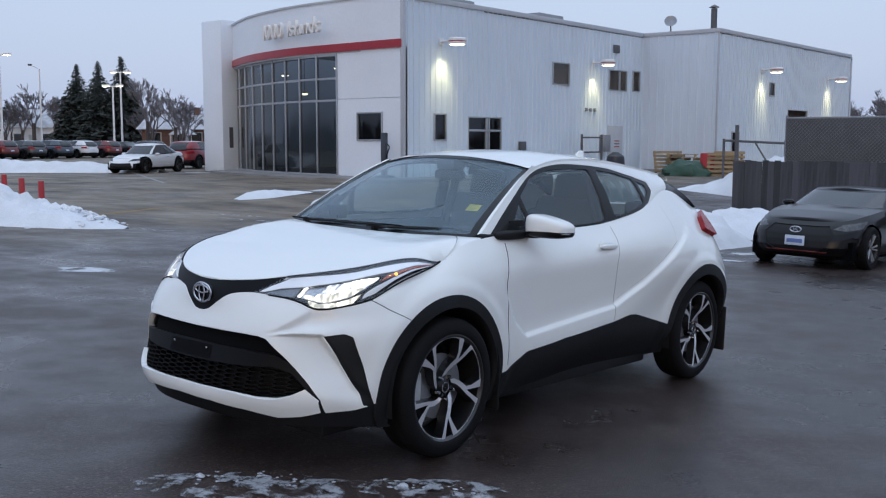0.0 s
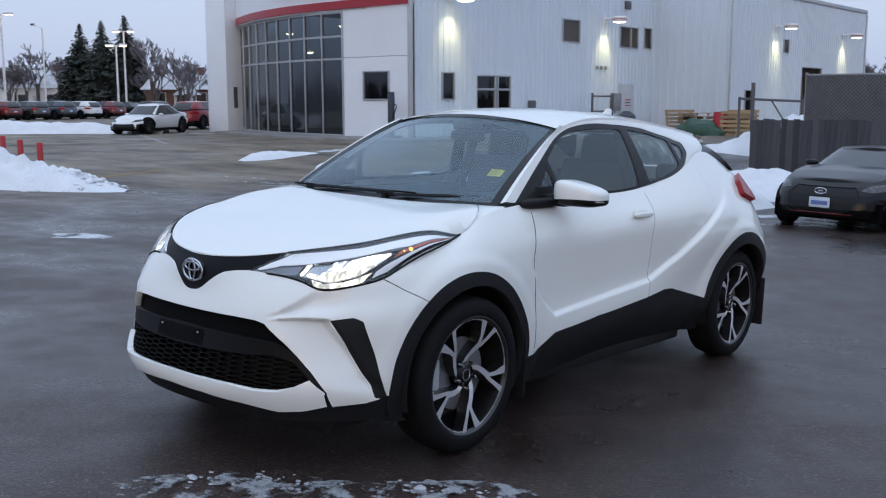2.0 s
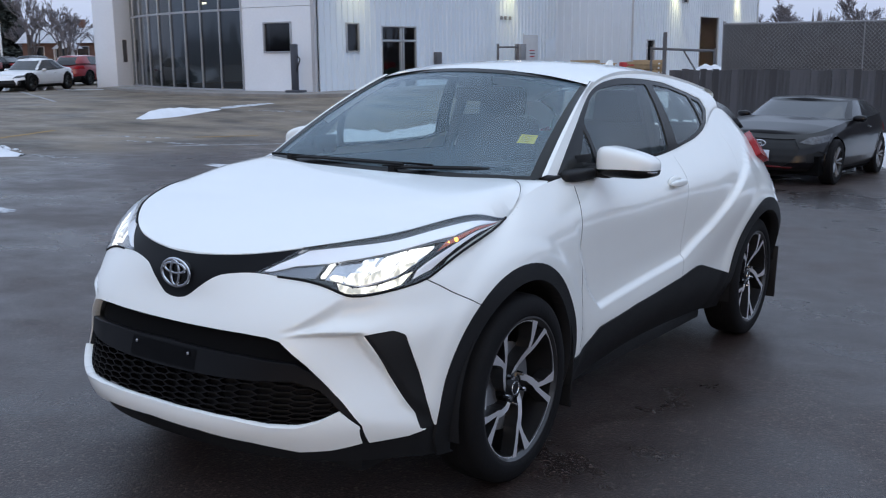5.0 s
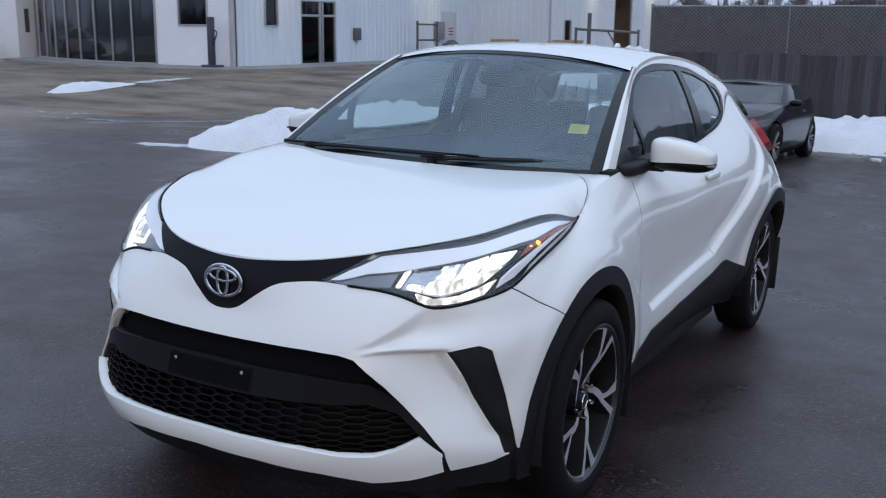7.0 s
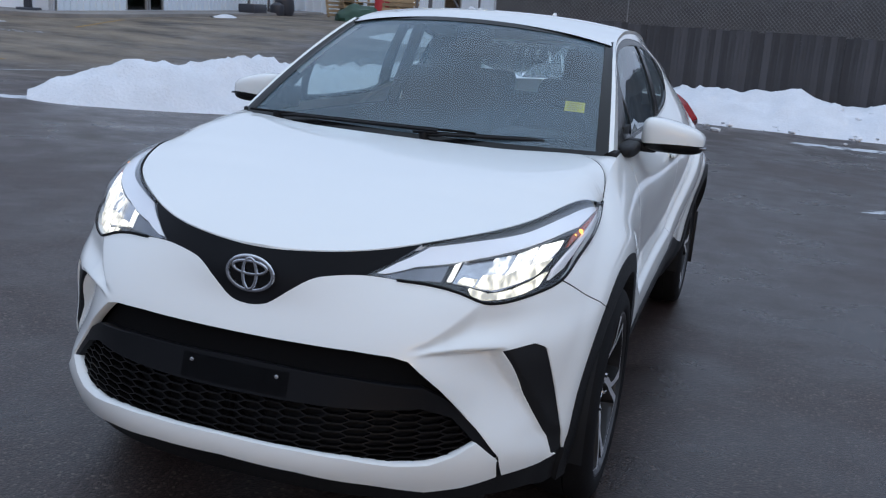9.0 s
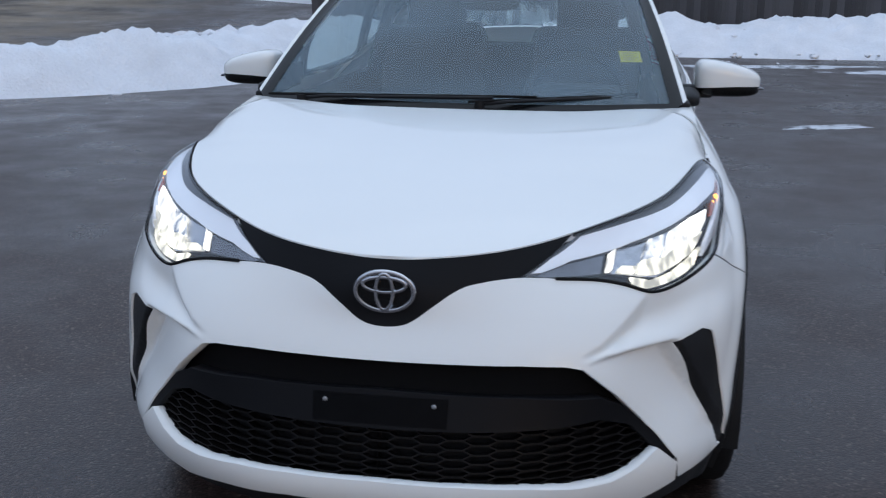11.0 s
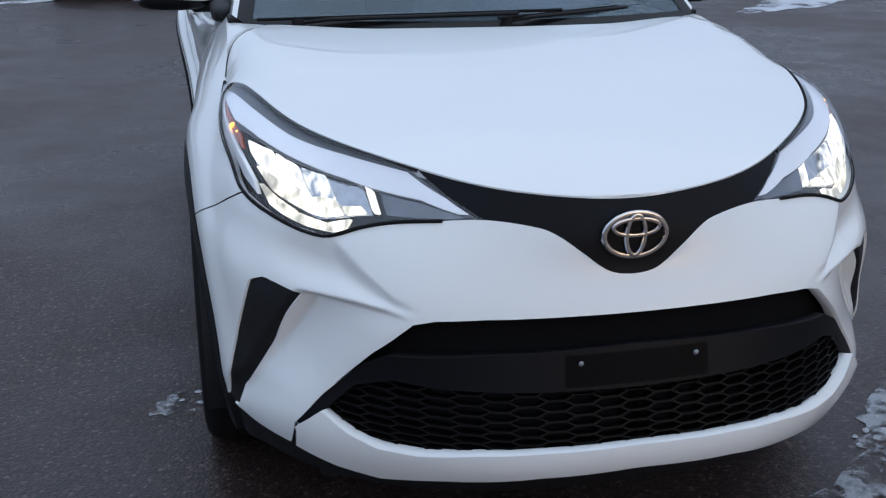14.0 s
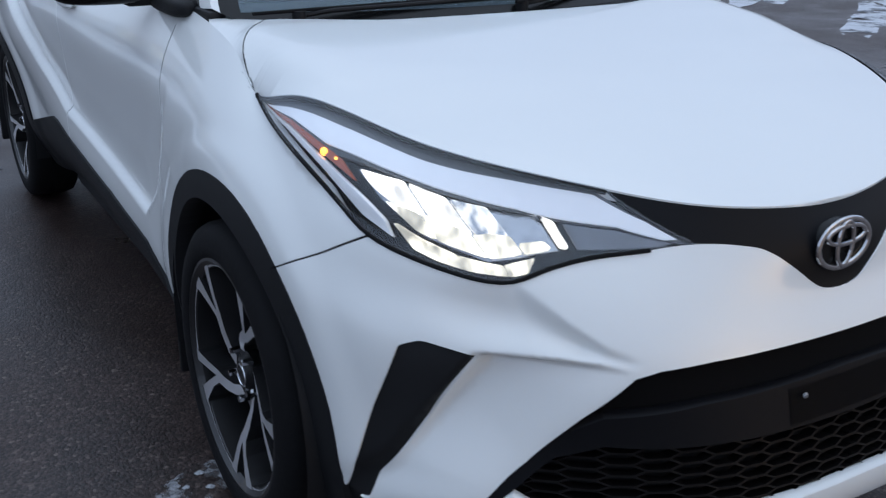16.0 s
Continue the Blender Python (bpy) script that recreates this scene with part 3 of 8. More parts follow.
def ribbed_panel(origin, along_v, out_v, width, z0, z1, holes, rib=.30, depth=.035):
    """One sheet of ribbed siding with rectangular holes: (s0, s1, z0, z1) measured along the whole wall."""
    o, u, w = Vector(origin), Vector(along_v), Vector(out_v)
    s0, s1 = width
    cuts = {s0, s1}
    k = math.floor(s0 / rib)
    prof = []
    while k * rib < s1 + rib:
        for ds, h in ((0, 0), (rib * .72, 0), (rib * .78, depth), (rib * .94, depth), (rib, 0)):
            prof.append((k * rib + ds, h))
        k += 1
    ps, ph = [p[0] for p in prof], [p[1] for p in prof]
    cuts.update(s for s in ps if s0 < s < s1)
    for a, b, *_ in holes:
        cuts.update(s for s in (a, b) if s0 < s < s1)
    cuts = sorted(cuts)
    bm = bmesh.new()
    for a, b in zip(cuts, cuts[1:]):
        if b - a < 1e-4:
            continue
        mid = (a + b) / 2
        zs = [z0, z1]
        for ha, hb, hz0, hz1 in holes:
            if ha < mid < hb:
                zs += [hz0, hz1]
        zs.sort()
        for i in range(0, len(zs) - 1, 2):
            q = []
            for s, z in ((a, zs[i]), (b, zs[i]), (b, zs[i + 1]), (a, zs[i + 1])):
                p = o + u * s + w * float(np.interp(s, ps, ph))
                q.append(bm.verts.new((p.x, p.y, z)))
            bm.faces.new(q)
    bmesh.ops.remove_doubles(bm, verts=bm.verts[:], dist=1e-4)
    bm.faces.index_update()
    return bm


def window_unit(parent, name, o, u, w, s0, s1, z0, z1, bars=(), label="dark window with pale frame", pane=None, room=None):
    """A framed window or glazed door in a wall that runs along u and faces w."""
    o, u, w = Vector(o), Vector(u), Vector(w)
    rot = Matrix((u, w, Vector((0, 0, 1)))).transposed().to_4x4()
    base = Matrix.Translation(o) @ rot
    t = .05

    def beam(nm, par, lab_, *a):
        q = abox(*a, .007)
        bmesh.ops.transform(q, matrix=base, verts=q.verts)
        return part(nm, q, M_FRAME, par, lab_)
    wn_ = beam(name, parent, label, s0, s1, -.06, .05, z0, z0 + t)
    for a, b, c, d in ((s0, s1, z1 - t, z1), (s0, s0 + t, z0 + t, z1 - t), (s1 - t, s1, z0 + t, z1 - t)):
        beam("frame", wn_, "", a, b, -.06, .05, c, d)
    for kind_, v in bars:
        if kind_ == "v":
            beam("mullion", wn_, "", v - .04, v + .04, -.05, .045, z0 + t, z1 - t)
        else:
            beam("transom", wn_, "", s0 + t, s1 - t, -.05, .045, v - .04, v + .04)
    g = abox(s0 + t * .5, s1 - t * .5, -.03, -.02, z0 + t * .5, z1 - t * .5)
    bmesh.ops.transform(g, matrix=base, verts=g.verts)
    part("pane", g, pane or M_PANE, wn_).visible_shadow = False
    r = bmesh.new()
    box(r, s0 - .3, s1 + .3, -1.6, -1.55, z0 - .3, z1 + .3)
    box(r, s0 - .3, s1 + .3, -1.55, -.07, z0 - .3, z0 - .28)
    box(r, s0 - .3, s1 + .3, -1.55, -.07, z1 + .28, z1 + .3)
    box(r, s0 - .32, s0 - .3, -1.55, -.07, z0 - .3, z1 + .3)
    box(r, s1 + .3, s1 + .32, -1.55, -.07, z0 - .3, z1 + .3)
    bmesh.ops.transform(r, matrix=base, verts=r.verts)
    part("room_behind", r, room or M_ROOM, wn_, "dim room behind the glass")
    return wn_


W2_HOLES = [(23.62 - BY0, 24.32 - BY0, 1.47, 2.45), (25.55 - BY0, 27.66 - BY0, B0 + .08, 2.38), (31.14 - BY0, 32.44 - BY0, 3.78, 4.72), (35.66 - BY0, 37.26 - BY0, 3.72, 4.66), (37.79 - BY0, 38.48 - BY0, 3.74, 4.7),
            (35.71 - BY0, 37.0 - BY0, B0 + .08, 2.15), (37.71 - BY0, 38.55 - BY0, B0 + .08, 1.95)]
W2 = ((BX, BY0, 0), (0, 1, 0), (1, 0, 0))
W3 = ((BX, BY3, 0), (1, 0, 0), (0, -1, 0))
W4 = ((BX4, BY3, 0), (0, 1, 0), (1, 0, 0))
W4_HOLES = [(44.64 - BY3, 45.35 - BY3, 3.67, 4.36), (47.1 - BY3, 49.9 - BY3, B0 + .05, 3.1), (40.4 - BY3, 41.25 - BY3, B0 + .05, 1.92)]
for (o, u, w), length, holes, wide in ((W2, BY3 - BY0, W2_HOLES, 1.2), (W3, BX4 - BX, [], 1.2), (W4, BY4 - BY3, W4_HOLES, 1.2)):
    n = math.ceil(length / wide)
    for i in range(n):
        for q in islands(ribbed_panel(o, u, w, (i * wide, min(length, (i + 1) * wide)), B0, EAVE, holes, rib=.30 if o != W3[0] else .4)):
            part("wall_panel", q, M_SIDING, bld, smooth=False)
_in = Vector((-.06, 0, 0))
for i, (s0, s1, z0, z1) in enumerate(W2_HOLES):
    if i == 1:
        window_unit(bld, "entrance_door", *W2, s0, s1, z0, z1, (("h", 1.86), ("v", s0 + 1.15), ("v", s0 + 1.30)), "glazed double entrance door with transom")
    elif i == 5:
        d = part("service_door", abox(BX - .06, BX + .012, BY0 + s0, BY0 + s1, z0, z1, .01), M_DOORGREY, bld, "recessed grey service door")
        for k in range(3):
            part("sign_line", abox(BX + .012, BX + .016, BY0 + s0 + .55, BY0 + s0 + 1.0, 1.45 - k * .13, 1.50 - k * .13), M_RED if k != 1 else M_DKSTEEL, d)
        part("door_reveal", abox(BX - .26, BX + .02, BY0 + s0 - .06, BY0 + s0, z0, z1 + .06), M_TRIMGREY, d)
    elif i == 6:
        part("service_door", abox(BX - .05, BX + .03, BY0 + s0, BY0 + s1, z0, z1, .01), M_SIDING, bld, "white steel side door")
    else:
        window_unit(bld, "window", *W2, s0, s1, z0, z1, (("v", s0 + .95),) if i == 3 else (), pane=M_PANELIGHT if i in (2, 3, 4) else None, room=M_LITROOM if i in (2, 3, 4) else None)
for i, (s0, s1, z0, z1) in enumerate(W4_HOLES):
    window_unit(bld, "bay_door" if i == 1 else "window", *W4, s0, s1, z0, z1, (), pane=M_PANELIGHT if i == 1 else None, room=M_LITROOM if i == 1 else None)
for nm, a in (("eave_flashing", (BX - .05, BX + .06, BY0, BY3 - .07, EAVE - .06, EAVE + .12)), ("eave_flashing", (BX, BX4 + .06, BY3 - .06, BY3 + .05, EAVE - .06, EAVE + .12)), ("eave_flashing", (BX4 - .05, BX4 + .06, BY3 + .055, BY4, EAVE - .06, EAVE + .12)),
              ("base_flashing", (BX, BX + .06, BY0, BY3, B0, B0 + .08)), ("corner_trim", (BX4 - .02, BX4 + .055, BY3 - .055, BY3 + .02, B0, EAVE - .065)), ("corner_trim", (BX - .07, BX + .07, BY0 - .055, BY0 + .08, B0, EAVE - .065)),
              ("corner_trim", (BX4 - .02, BX4 + .055, BY4 - .05, BY4 + .05, B0, EAVE - .065))):
    part(nm, abox(*a, .01), M_TRIMGREY, bld, "pale grey metal flashing")
part("roof_deck", abox(-31.5, BX + .02, BY0 + 4.5, BY4, EAVE - .1, EAVE), M_DKSTEEL, bld, "flat roof deck")
part("roof_deck", abox(BX - .1, BX4, BY3 + .02, BY4, EAVE - .12, EAVE - .02), M_DKSTEEL, bld, "flat roof deck")
part("back_wall", abox(-34, BX4, BY4, BY4 + .3, B0, EAVE), M_SIDING, bld)
part("rear_side_wall", abox(-34.3, -34, 27, BY4, B0, EAVE), M_SIDING, bld)
# showroom front: a flat white bay, then glass and fascia bending back
_curve = hermite(((-22.62, 22.0), (-24.2, 22.06), (-26.4, 22.50), (-28.8, 23.25), (-31.0, 24.25), (-31.8, 24.75)), 10)
_fasc = hermite(((-19.4, 21.96), (-22.6, 21.96), (-24.3, 22.0), (-26.2, 22.28), (-28.8, 23.05), (-31.2, 24.2), (-32.3, 24.85)), 10)


def curtain(C, z0, z1, thick=.12, out=0.0):
    """An upright wall that follows a plan curve."""
    C = np.asarray(C, float)
    T = np.gradient(C, axis=0)
    nrm = np.stack([-T[:, 1], T[:, 0]], 1)
    nrm /= np.linalg.norm(nrm, axis=1, keepdims=True)
    if nrm[0][1] > 0:
        nrm = -nrm
    F0, B0_ = C + nrm * out, C - nrm * thick
    return grid_mesh(np.array([[(*f, z0), (*f, z1), (*b, z1), (*b, z0), (*f, z0)] for f, b in zip(F0, B0_)]))


part("white_bay", abox(-22.6, -19.4, 22.0, 22.3, B0, 1.46), M_STUCCO, bld, "smooth white wall bay")
part("white_bay", abox(-22.6, -21.62, 22.0, 22.3, 1.46, 2.48), M_STUCCO, bld)
part("white_bay", abox(-20.36, -19.4, 22.0, 22.3, 1.46, 2.48), M_STUCCO, bld)
part("white_bay", abox(-22.6, -19.4, 22.0, 22.3, 2.48, 2.96), M_STUCCO, bld)
part("white_bay", abox(-22.6, -19.4, 22.003, 22.3, 2.975, 4.66), M_STUCCO, bld)
window_unit(bld, "window", (-22.6, 22.0, 0), (1, 0, 0), (0, -1, 0), .99, 2.25, 1.47, 2.48)
part("fascia", curtain(_fasc, 4.94, 6.42, .25), M_STUCCO, bld, "curved white fascia")
part("fascia_band", curtain(_fasc, 4.66, 4.94, .25, .03), M_RED, bld, "dark red fascia band")
part("fascia_cap", curtain(_fasc, 6.42, 6.50, .28, .04), M_TRIMGREY, bld)
part("fascia_soffit", curtain(_fasc[6:], 4.60, 4.655, .9, -.02), M_TRIMGREY, bld)
part("fascia_pylon", abox(-33.1, -31.75, 23.9, 25.9, B0, 6.66, .02), M_STUCCO, bld, "tall white end pylon")
part("pylon_panel", abox(-31.75, -31.73, 24.25, 24.45, 1.15, 2.05), M_DKSTEEL, bld, "dark slot in the pylon")
part("side_return", abox(-33.0, -32.5, 25.9, 27.6, B0, 4.6), M_STUCCO, bld)
# glazing bars at the bays, panes between
_gd = np.concatenate([[0], np.cumsum(np.linalg.norm(np.diff(_curve, axis=0), axis=1))])


def on_curve(s):
    return np.array([np.interp(s, _gd, _curve[:, k]) for k in range(2)])


BAYS = np.linspace(0, _gd[-1], 10)
glz = part("showroom_glazing", curtain(_curve, B0, B0 + .16, .14, .03), M_FRAME, bld, "tall curved showroom glazing with silver bars")
for z in (2.93, 3.72, 4.56):
    part("glazing_rail", curtain(_curve, z - .032, z + .032, .10, .02), M_FRAME, glz)
for s in BAYS:
    p = on_curve(s)
    q = on_curve(min(s + .1, _gd[-1])) - on_curve(max(s - .1, 0))
    m = Matrix.Translation((p[0], p[1], 0)) @ pose(0, 0, 0, 0, 0, math.degrees(math.atan2(q[1], q[0])))
    part("glazing_bar", box(bmesh.new(), -.028, .028, -.08, .05, B0 + .1, 4.6, .008, m), M_FRAME, glz)
for a, b in zip(BAYS, BAYS[1:]):
    C = np.array([on_curve(s) for s in np.linspace(a, b, 5)])
    for z0, z1 in ((B0 + .16, 2.885), (2.975, 3.675), (3.765, 4.515)):
        part("pane", grid_mesh(np.array([[(*c, z0), (*c, z1)] for c in C])), M_PANE, glz).visible_shadow = False
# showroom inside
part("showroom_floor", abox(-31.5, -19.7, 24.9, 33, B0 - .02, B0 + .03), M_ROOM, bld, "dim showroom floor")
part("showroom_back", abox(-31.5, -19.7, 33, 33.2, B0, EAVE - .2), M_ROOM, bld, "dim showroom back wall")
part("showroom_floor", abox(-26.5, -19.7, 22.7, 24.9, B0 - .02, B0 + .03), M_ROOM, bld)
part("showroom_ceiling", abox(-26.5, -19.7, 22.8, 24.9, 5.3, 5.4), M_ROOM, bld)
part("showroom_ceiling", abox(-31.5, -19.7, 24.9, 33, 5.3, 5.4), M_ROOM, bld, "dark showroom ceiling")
for x, y, w_, h_, z in ((-23.6, 31, 1.6, .35, 2.9), (-26.5, 32.6, 1.8, 1.0, 2.1), (-29.5, 32.7, 1.2, .6, 2.4)):
    part("wall_board", abox(x - w_ / 2, x + w_ / 2, y, y + .06, z - h_ / 2, z + h_ / 2), M_RED if h_ < .5 else M_DOORGREY, bld, "board on the showroom wall")
for i, (x, y, z) in enumerate(((-23.1, 23.6, 4.1), (-25.9, 25.4, 4.3), (-30.8, 26.7, 4.4), (-30.3, 27.4, 3.6), (-29.2, 28.4, 4.75), (-24.0, 29.5, 3.1))):
    pl = thing("pendant_lamp", "lit round pendant lamp in the showroom", "lamp", "showroom pendant lamps")
    part("shade", lathe(((z + .12, .03), (z + .10, .12), (z, .20), (z - .01, .19)), 16, "z"), M_LAMPCASE, pl).location = (x, y, 0)
    part("bulb", lathe(((z, .17), (z - .07, .13), (z - .09, .01)), 16, "z"), M_LIT, pl).location = (x, y, 0)
    part("cord", atube((x, y, z + .1), (x, y, 5.3), .012, seg=6), M_DKSTEEL, pl)
# roof plant
def roof_thing(name, label, cat, bm, m):
    return tagged(part(name, bm, m), label, cat)


roof_thing("rooftop_unit", "grey boxy rooftop air unit", "air unit", abox(-23.0, -21.0, 32.5, 34.4, EAVE, EAVE + .62, .04), M_STEEL)
roof_thing("rooftop_unit", "low grey rooftop air unit", "air unit", abox(-21.6, -20.6, 25.5, 27.5, EAVE, EAVE + .5, .04), M_STEEL)
st = thing("chimney_pipe", "dark metal flue pipe with a cap on the roof", "chimney")
part("pipe", atube((-16.3, 39.6, EAVE - .1), (-16.3, 39.6, EAVE + 1.1), .14, seg=14), M_DKSTEEL, st)
part("cap", lathe(((0, .24), (.12, .02)), 14, "z"), M_DKSTEEL, st).location = (-16.3, 39.6, EAVE + 1.15)
dish = thing("satellite_dish", "small grey satellite dish on the roof edge", "dish")
bm = lathe(((0, .01), (.02, .14), (.08, .29), (.085, .29), (.02, .13)), 20, "z")
bmesh.ops.transform(bm, matrix=pose(-18.3, 39.3, EAVE + .62, 60, 0, 25), verts=bm.verts)
part("reflector", bm, M_STEEL, dish)
part("mast", atube((-18.3, 39.35, EAVE - .1), (-18.3, 39.3, EAVE + .6), .035), M_DKSTEEL, dish)
# wall lamps: a drum on an arm, lit below
def wall_lamp(px, py, pz, watts):
    lp = thing("wall_lamp", "white drum wall lamp, lit, on metal siding", "lamp", "wall lamps", m=Matrix.Translation((px, py, pz)))
    part("housing", lathe(((.13, .04), (.125, .27), (.08, .315), (-.08, .315), (-.11, .29)), 24, "z"), M_LAMPCASE, lp).location = (.75, 0, 0)
    part("band", lathe(((.015, .318), (-.02, .318)), 24, "z"), M_RED, lp).location = (.75, 0, 0)
    part("lens", lathe(((-.10, .28), (-.135, .23), (-.145, .01)), 24, "z"), M_LIT, lp).location = (.75, 0, 0)
    part("arm", atube((.02, 0, .03), (.42, 0, .03), .04), M_LAMPCASE, lp)
    part("plate", abox(0.0, .05, -.1, .1, -.1, .14, .01), M_LAMPCASE, lp)
    li = new("wall_lamp_light", bpy.data.lights.new("wall_lamp_light", "SPOT"))
    li.data.energy, li.data.color, li.data.spot_size, li.data.spot_blend, li.data.shadow_soft_size = watts, (1.0, .86, .42), radians(70), .9, .12
    li.matrix_world = look((px + .62, py, pz - .2), (px + .1, py, pz - 1.2))


for x, y, z in ((BX, 24.0, 4.95), (BX, 34.3, 4.82), (BX4, 43.6, 4.85), (BX4, 52.8, 4.85)):
    wall_lamp(x + .02, y, z, 130)
# fittings on the wall
def fitting(name, label, cat, *a, m=M_DKSTEEL, bev=.015):
    return tagged(part(name, abox(*a, bev), m), label, cat)


fitting("wall_box", "small grey meter box on siding", "box", BX + .01, BX + .16, 28.8, 29.15, 1.0, 1.45)
fitting("electric_box", "grey electrical cabinet on siding", "box", BX + .01, BX + .3, 34.95, 35.45, 1.0, 1.75, m=M_STEEL)
fitting("wall_vent", "louvred wall vent under the eave", "vent", BX + .01, BX + .1, 36.0, 36.45, 5.4, 5.75, m=M_DKSTEEL)
for k in range(3):
    fitting("wall_sensor", "small grey wall fitting", "fitting", BX + .01, BX + .08, 33.7 + k * .35, 33.85 + k * .35, 2.75, 2.9, m=M_STEEL)
rk = thing("pipe_rack", "tall grey pipe hoop rack at the wall", "rack")
for y in (32.4, 34.0):
    part("post", atube((-18.7, y, B0), (-18.7, y, 1.75), .05), M_DKSTEEL, rk)
for z in (1.62, 1.0):
    part("rail", atube((-18.7, 32.4, z), (-18.7, 34.0, z), .035), M_DKSTEEL, rk)
for y, r, h in ((34.0, .42, .9), (33.4, .3, .5)):
    tagged(part("covered_bin", lathe(((B0, r * .8), (B0 + h * .2, r), (B0 + h * .8, r * .9), (B0 + h, r * .3), (B0 + h, .01)), 18, "z"), M_CHARGER), "black covered round bin by the wall", "bin").location = (-18.0, y, 0)
tagged(part("storage_crate", abox(-18.6, -17.9, 31.4, 32.4, B0 + .08, B0 + .42, .03), M_CHARGER), "low dark plastic crate by the wall", "crate")
ch = thing("charging_post", "dark charging post with a coiled cable", "charging post")
part("post", abox(-19.95, -19.73, 21.45, 21.6, B0 + .1, 1.75, .03), M_CHARGER, ch)
part("foot", abox(-20.1, -19.5, 21.3, 21.7, B0 + .06, B0 + .18, .02), M_CHARGER, ch)
bm = bmesh.new()
cp_ = [(-19.68 + .10 * math.sin(k * .5), 21.5, 1.35 - .09 * k + .25 * math.sin(k * .28)) for k in range(12)]
for a, b in zip(cp_, cp_[1:]):
    tube(bm, a, b, .022, seg=6)
part("cable", bm, M_RUBBER, ch)
# sign letters
def letters(text, size, m, material, parent):
    x = 0.0
    for chx in text:
        if chx == " ":
            x += size * .35
            continue
        cu = bpy.data.curves.new("t", "FONT")
        cu.body, cu.size, cu.extrude, cu.bevel_depth = chx, size, .06, .008
        ob = new("t", cu)
        dg = bpy.context.evaluated_depsgraph_get()
        me = bpy.data.meshes.new_from_object(ob.evaluated_get(dg))
        w_ = max((v.co.x for v in me.vertices), default=0)
        bpy.data.objects.remove(ob)
        bpy.data.curves.remove(cu)
        me.materials.clear()
        me.materials.append(material)
        lo = new("letter", me)
        lo.parent = parent
        lo.matrix_local = m @ Matrix.Translation((x, 0, 0))
        x += w_ + size * .09
    return x


sg = thing("fascia_sign", "white raised sign letters on the fascia", "sign")
letters("1000 Islands", .80, pose(-26.8, 22.06, 5.32, 90, 0, -12), M_SIGN, sg)
# pavement slab with its kerb
_walk = hermite(((-17.9, 37.5), (-17.9, 30), (-18.0, 22.4), (-18.6, 20.9), (-20.4, 20.35), (-24.0, 20.6), (-28.5, 21.8), (-31.0, 22.6)), 8)
_wi = hermite(((-19.38, 37.5), (-19.38, 30), (-19.38, 22.4), (-19.42, 22.0), (-20.4, 22.0), (-24.0, 22.05), (-28.5, 23.1), (-31.0, 24.3)), 8)
_bm = grid_mesh(np.array([[(*a, -.2), (*a, B0 + .09), (*((a * .96 + b * .04)), B0 + .105), (*b, B0 + .11)] for a, b in zip(_walk, _wi)]))
bmesh.ops.recalc_face_normals(_bm, faces=_bm.faces[:])
tagged(link_mesh("pavement", _bm, M_CONC), "worn concrete walk with a kerb along the building", "pavement", kind="structure")

# ---------------------------------------------------------------- fence, gate, pallets
FY, FX0, FX1 = 19.0, -6.05, 17.0
fence = thing("board_fence", "weathered dark grey board fence behind snow", "fence")
x = FX0
_bw = .1415
_shared = []
for v in range(5):
    b = abox(-.0735, .0735, -.012, .012, 0, 1.57, .004)
    random.seed(v)
    for vv in b.verts:
        if vv.co.z > 1:
            vv.co.z += (random.random() - .5) * .03
    me = bpy.data.meshes.new("board")
    b.to_mesh(me)
    b.free()
    me.materials.append(M_WOOD)
    _shared.append(me)
random.seed(4)
i = 0
while x < FX1:
    ob = new("board", _shared[i % 5])
    ob.parent = fence
    ob.location = (x, FY + random.uniform(-.008, .008), -.55 + random.uniform(-.02, .02))
    ob.rotation_euler = (0, random.uniform(-.006, .006), 0)
    x += _bw
    i += 1
for z in (-.2, .35, .75):
    part("rail", abox(FX0, FX1, FY + .03, FY + .07, z - .05, z + .05), M_WOOD, fence)
k = FX0 + .1
while k < FX1:
    part("post", abox(k - .05, k + .05, FY + .07, FY + .17, -.8, .95), M_WOOD, fence)
    k += 2.4
# chain-link screen with slats behind the boards
CX0, CY, CZ0, CZ1 = -5.15, 19.7, .7, 2.02
scr = thing("slatted_chain_fence", "grey chain-link fence with dark privacy slats", "fence")
M_SLAT = mat("dark_grey_privacy_slat", (0.10, 0.102, 0.11), 0.8, vary=0.25, scale=4, island=0.3)
M_WIRE = mat("weathered_zinc_wire", (0.19, 0.195, 0.205), 0.7, metal=0.2, vary=0.2)
bm = bmesh.new()
k = CX0
j = 0
while k < FX1:
    box(bm, k, k + .075, CY - .006 + .004 * (j % 2), CY + .002 + .004 * (j % 2), CZ0 - 1.2, CZ1 - .02)
    k += .0765
    j += 1
tagged(part("slats", bm, M_SLAT, scr, "dark privacy slats", smooth=False), kind="stuff")
bm = bmesh.new()
h = CZ1 - CZ0
k = CX0 - h
while k < FX1:
    for sg_ in (1, -1):
        a0, a1 = (k, k + h) if sg_ > 0 else (k + h, k)
        z0, z1 = CZ0, CZ1 + .03
        if min(a0, a1) < CX0:
            f = (CX0 - min(a0, a1)) / h
            if sg_ > 0:
                a0, z0 = CX0, CZ0 + f * h
            else:
                a1, z1 = CX0, CZ1 - f * h
        if z1 > z0:
            tube(bm, (a0, CY - .02, z0), (a1, CY - .02, z1), .0055, seg=3, cap=False)
    k += .085
tagged(part("wire", bm, M_WIRE, scr, "galvanised chain-link wire", smooth=False), kind="stuff")
k = CX0
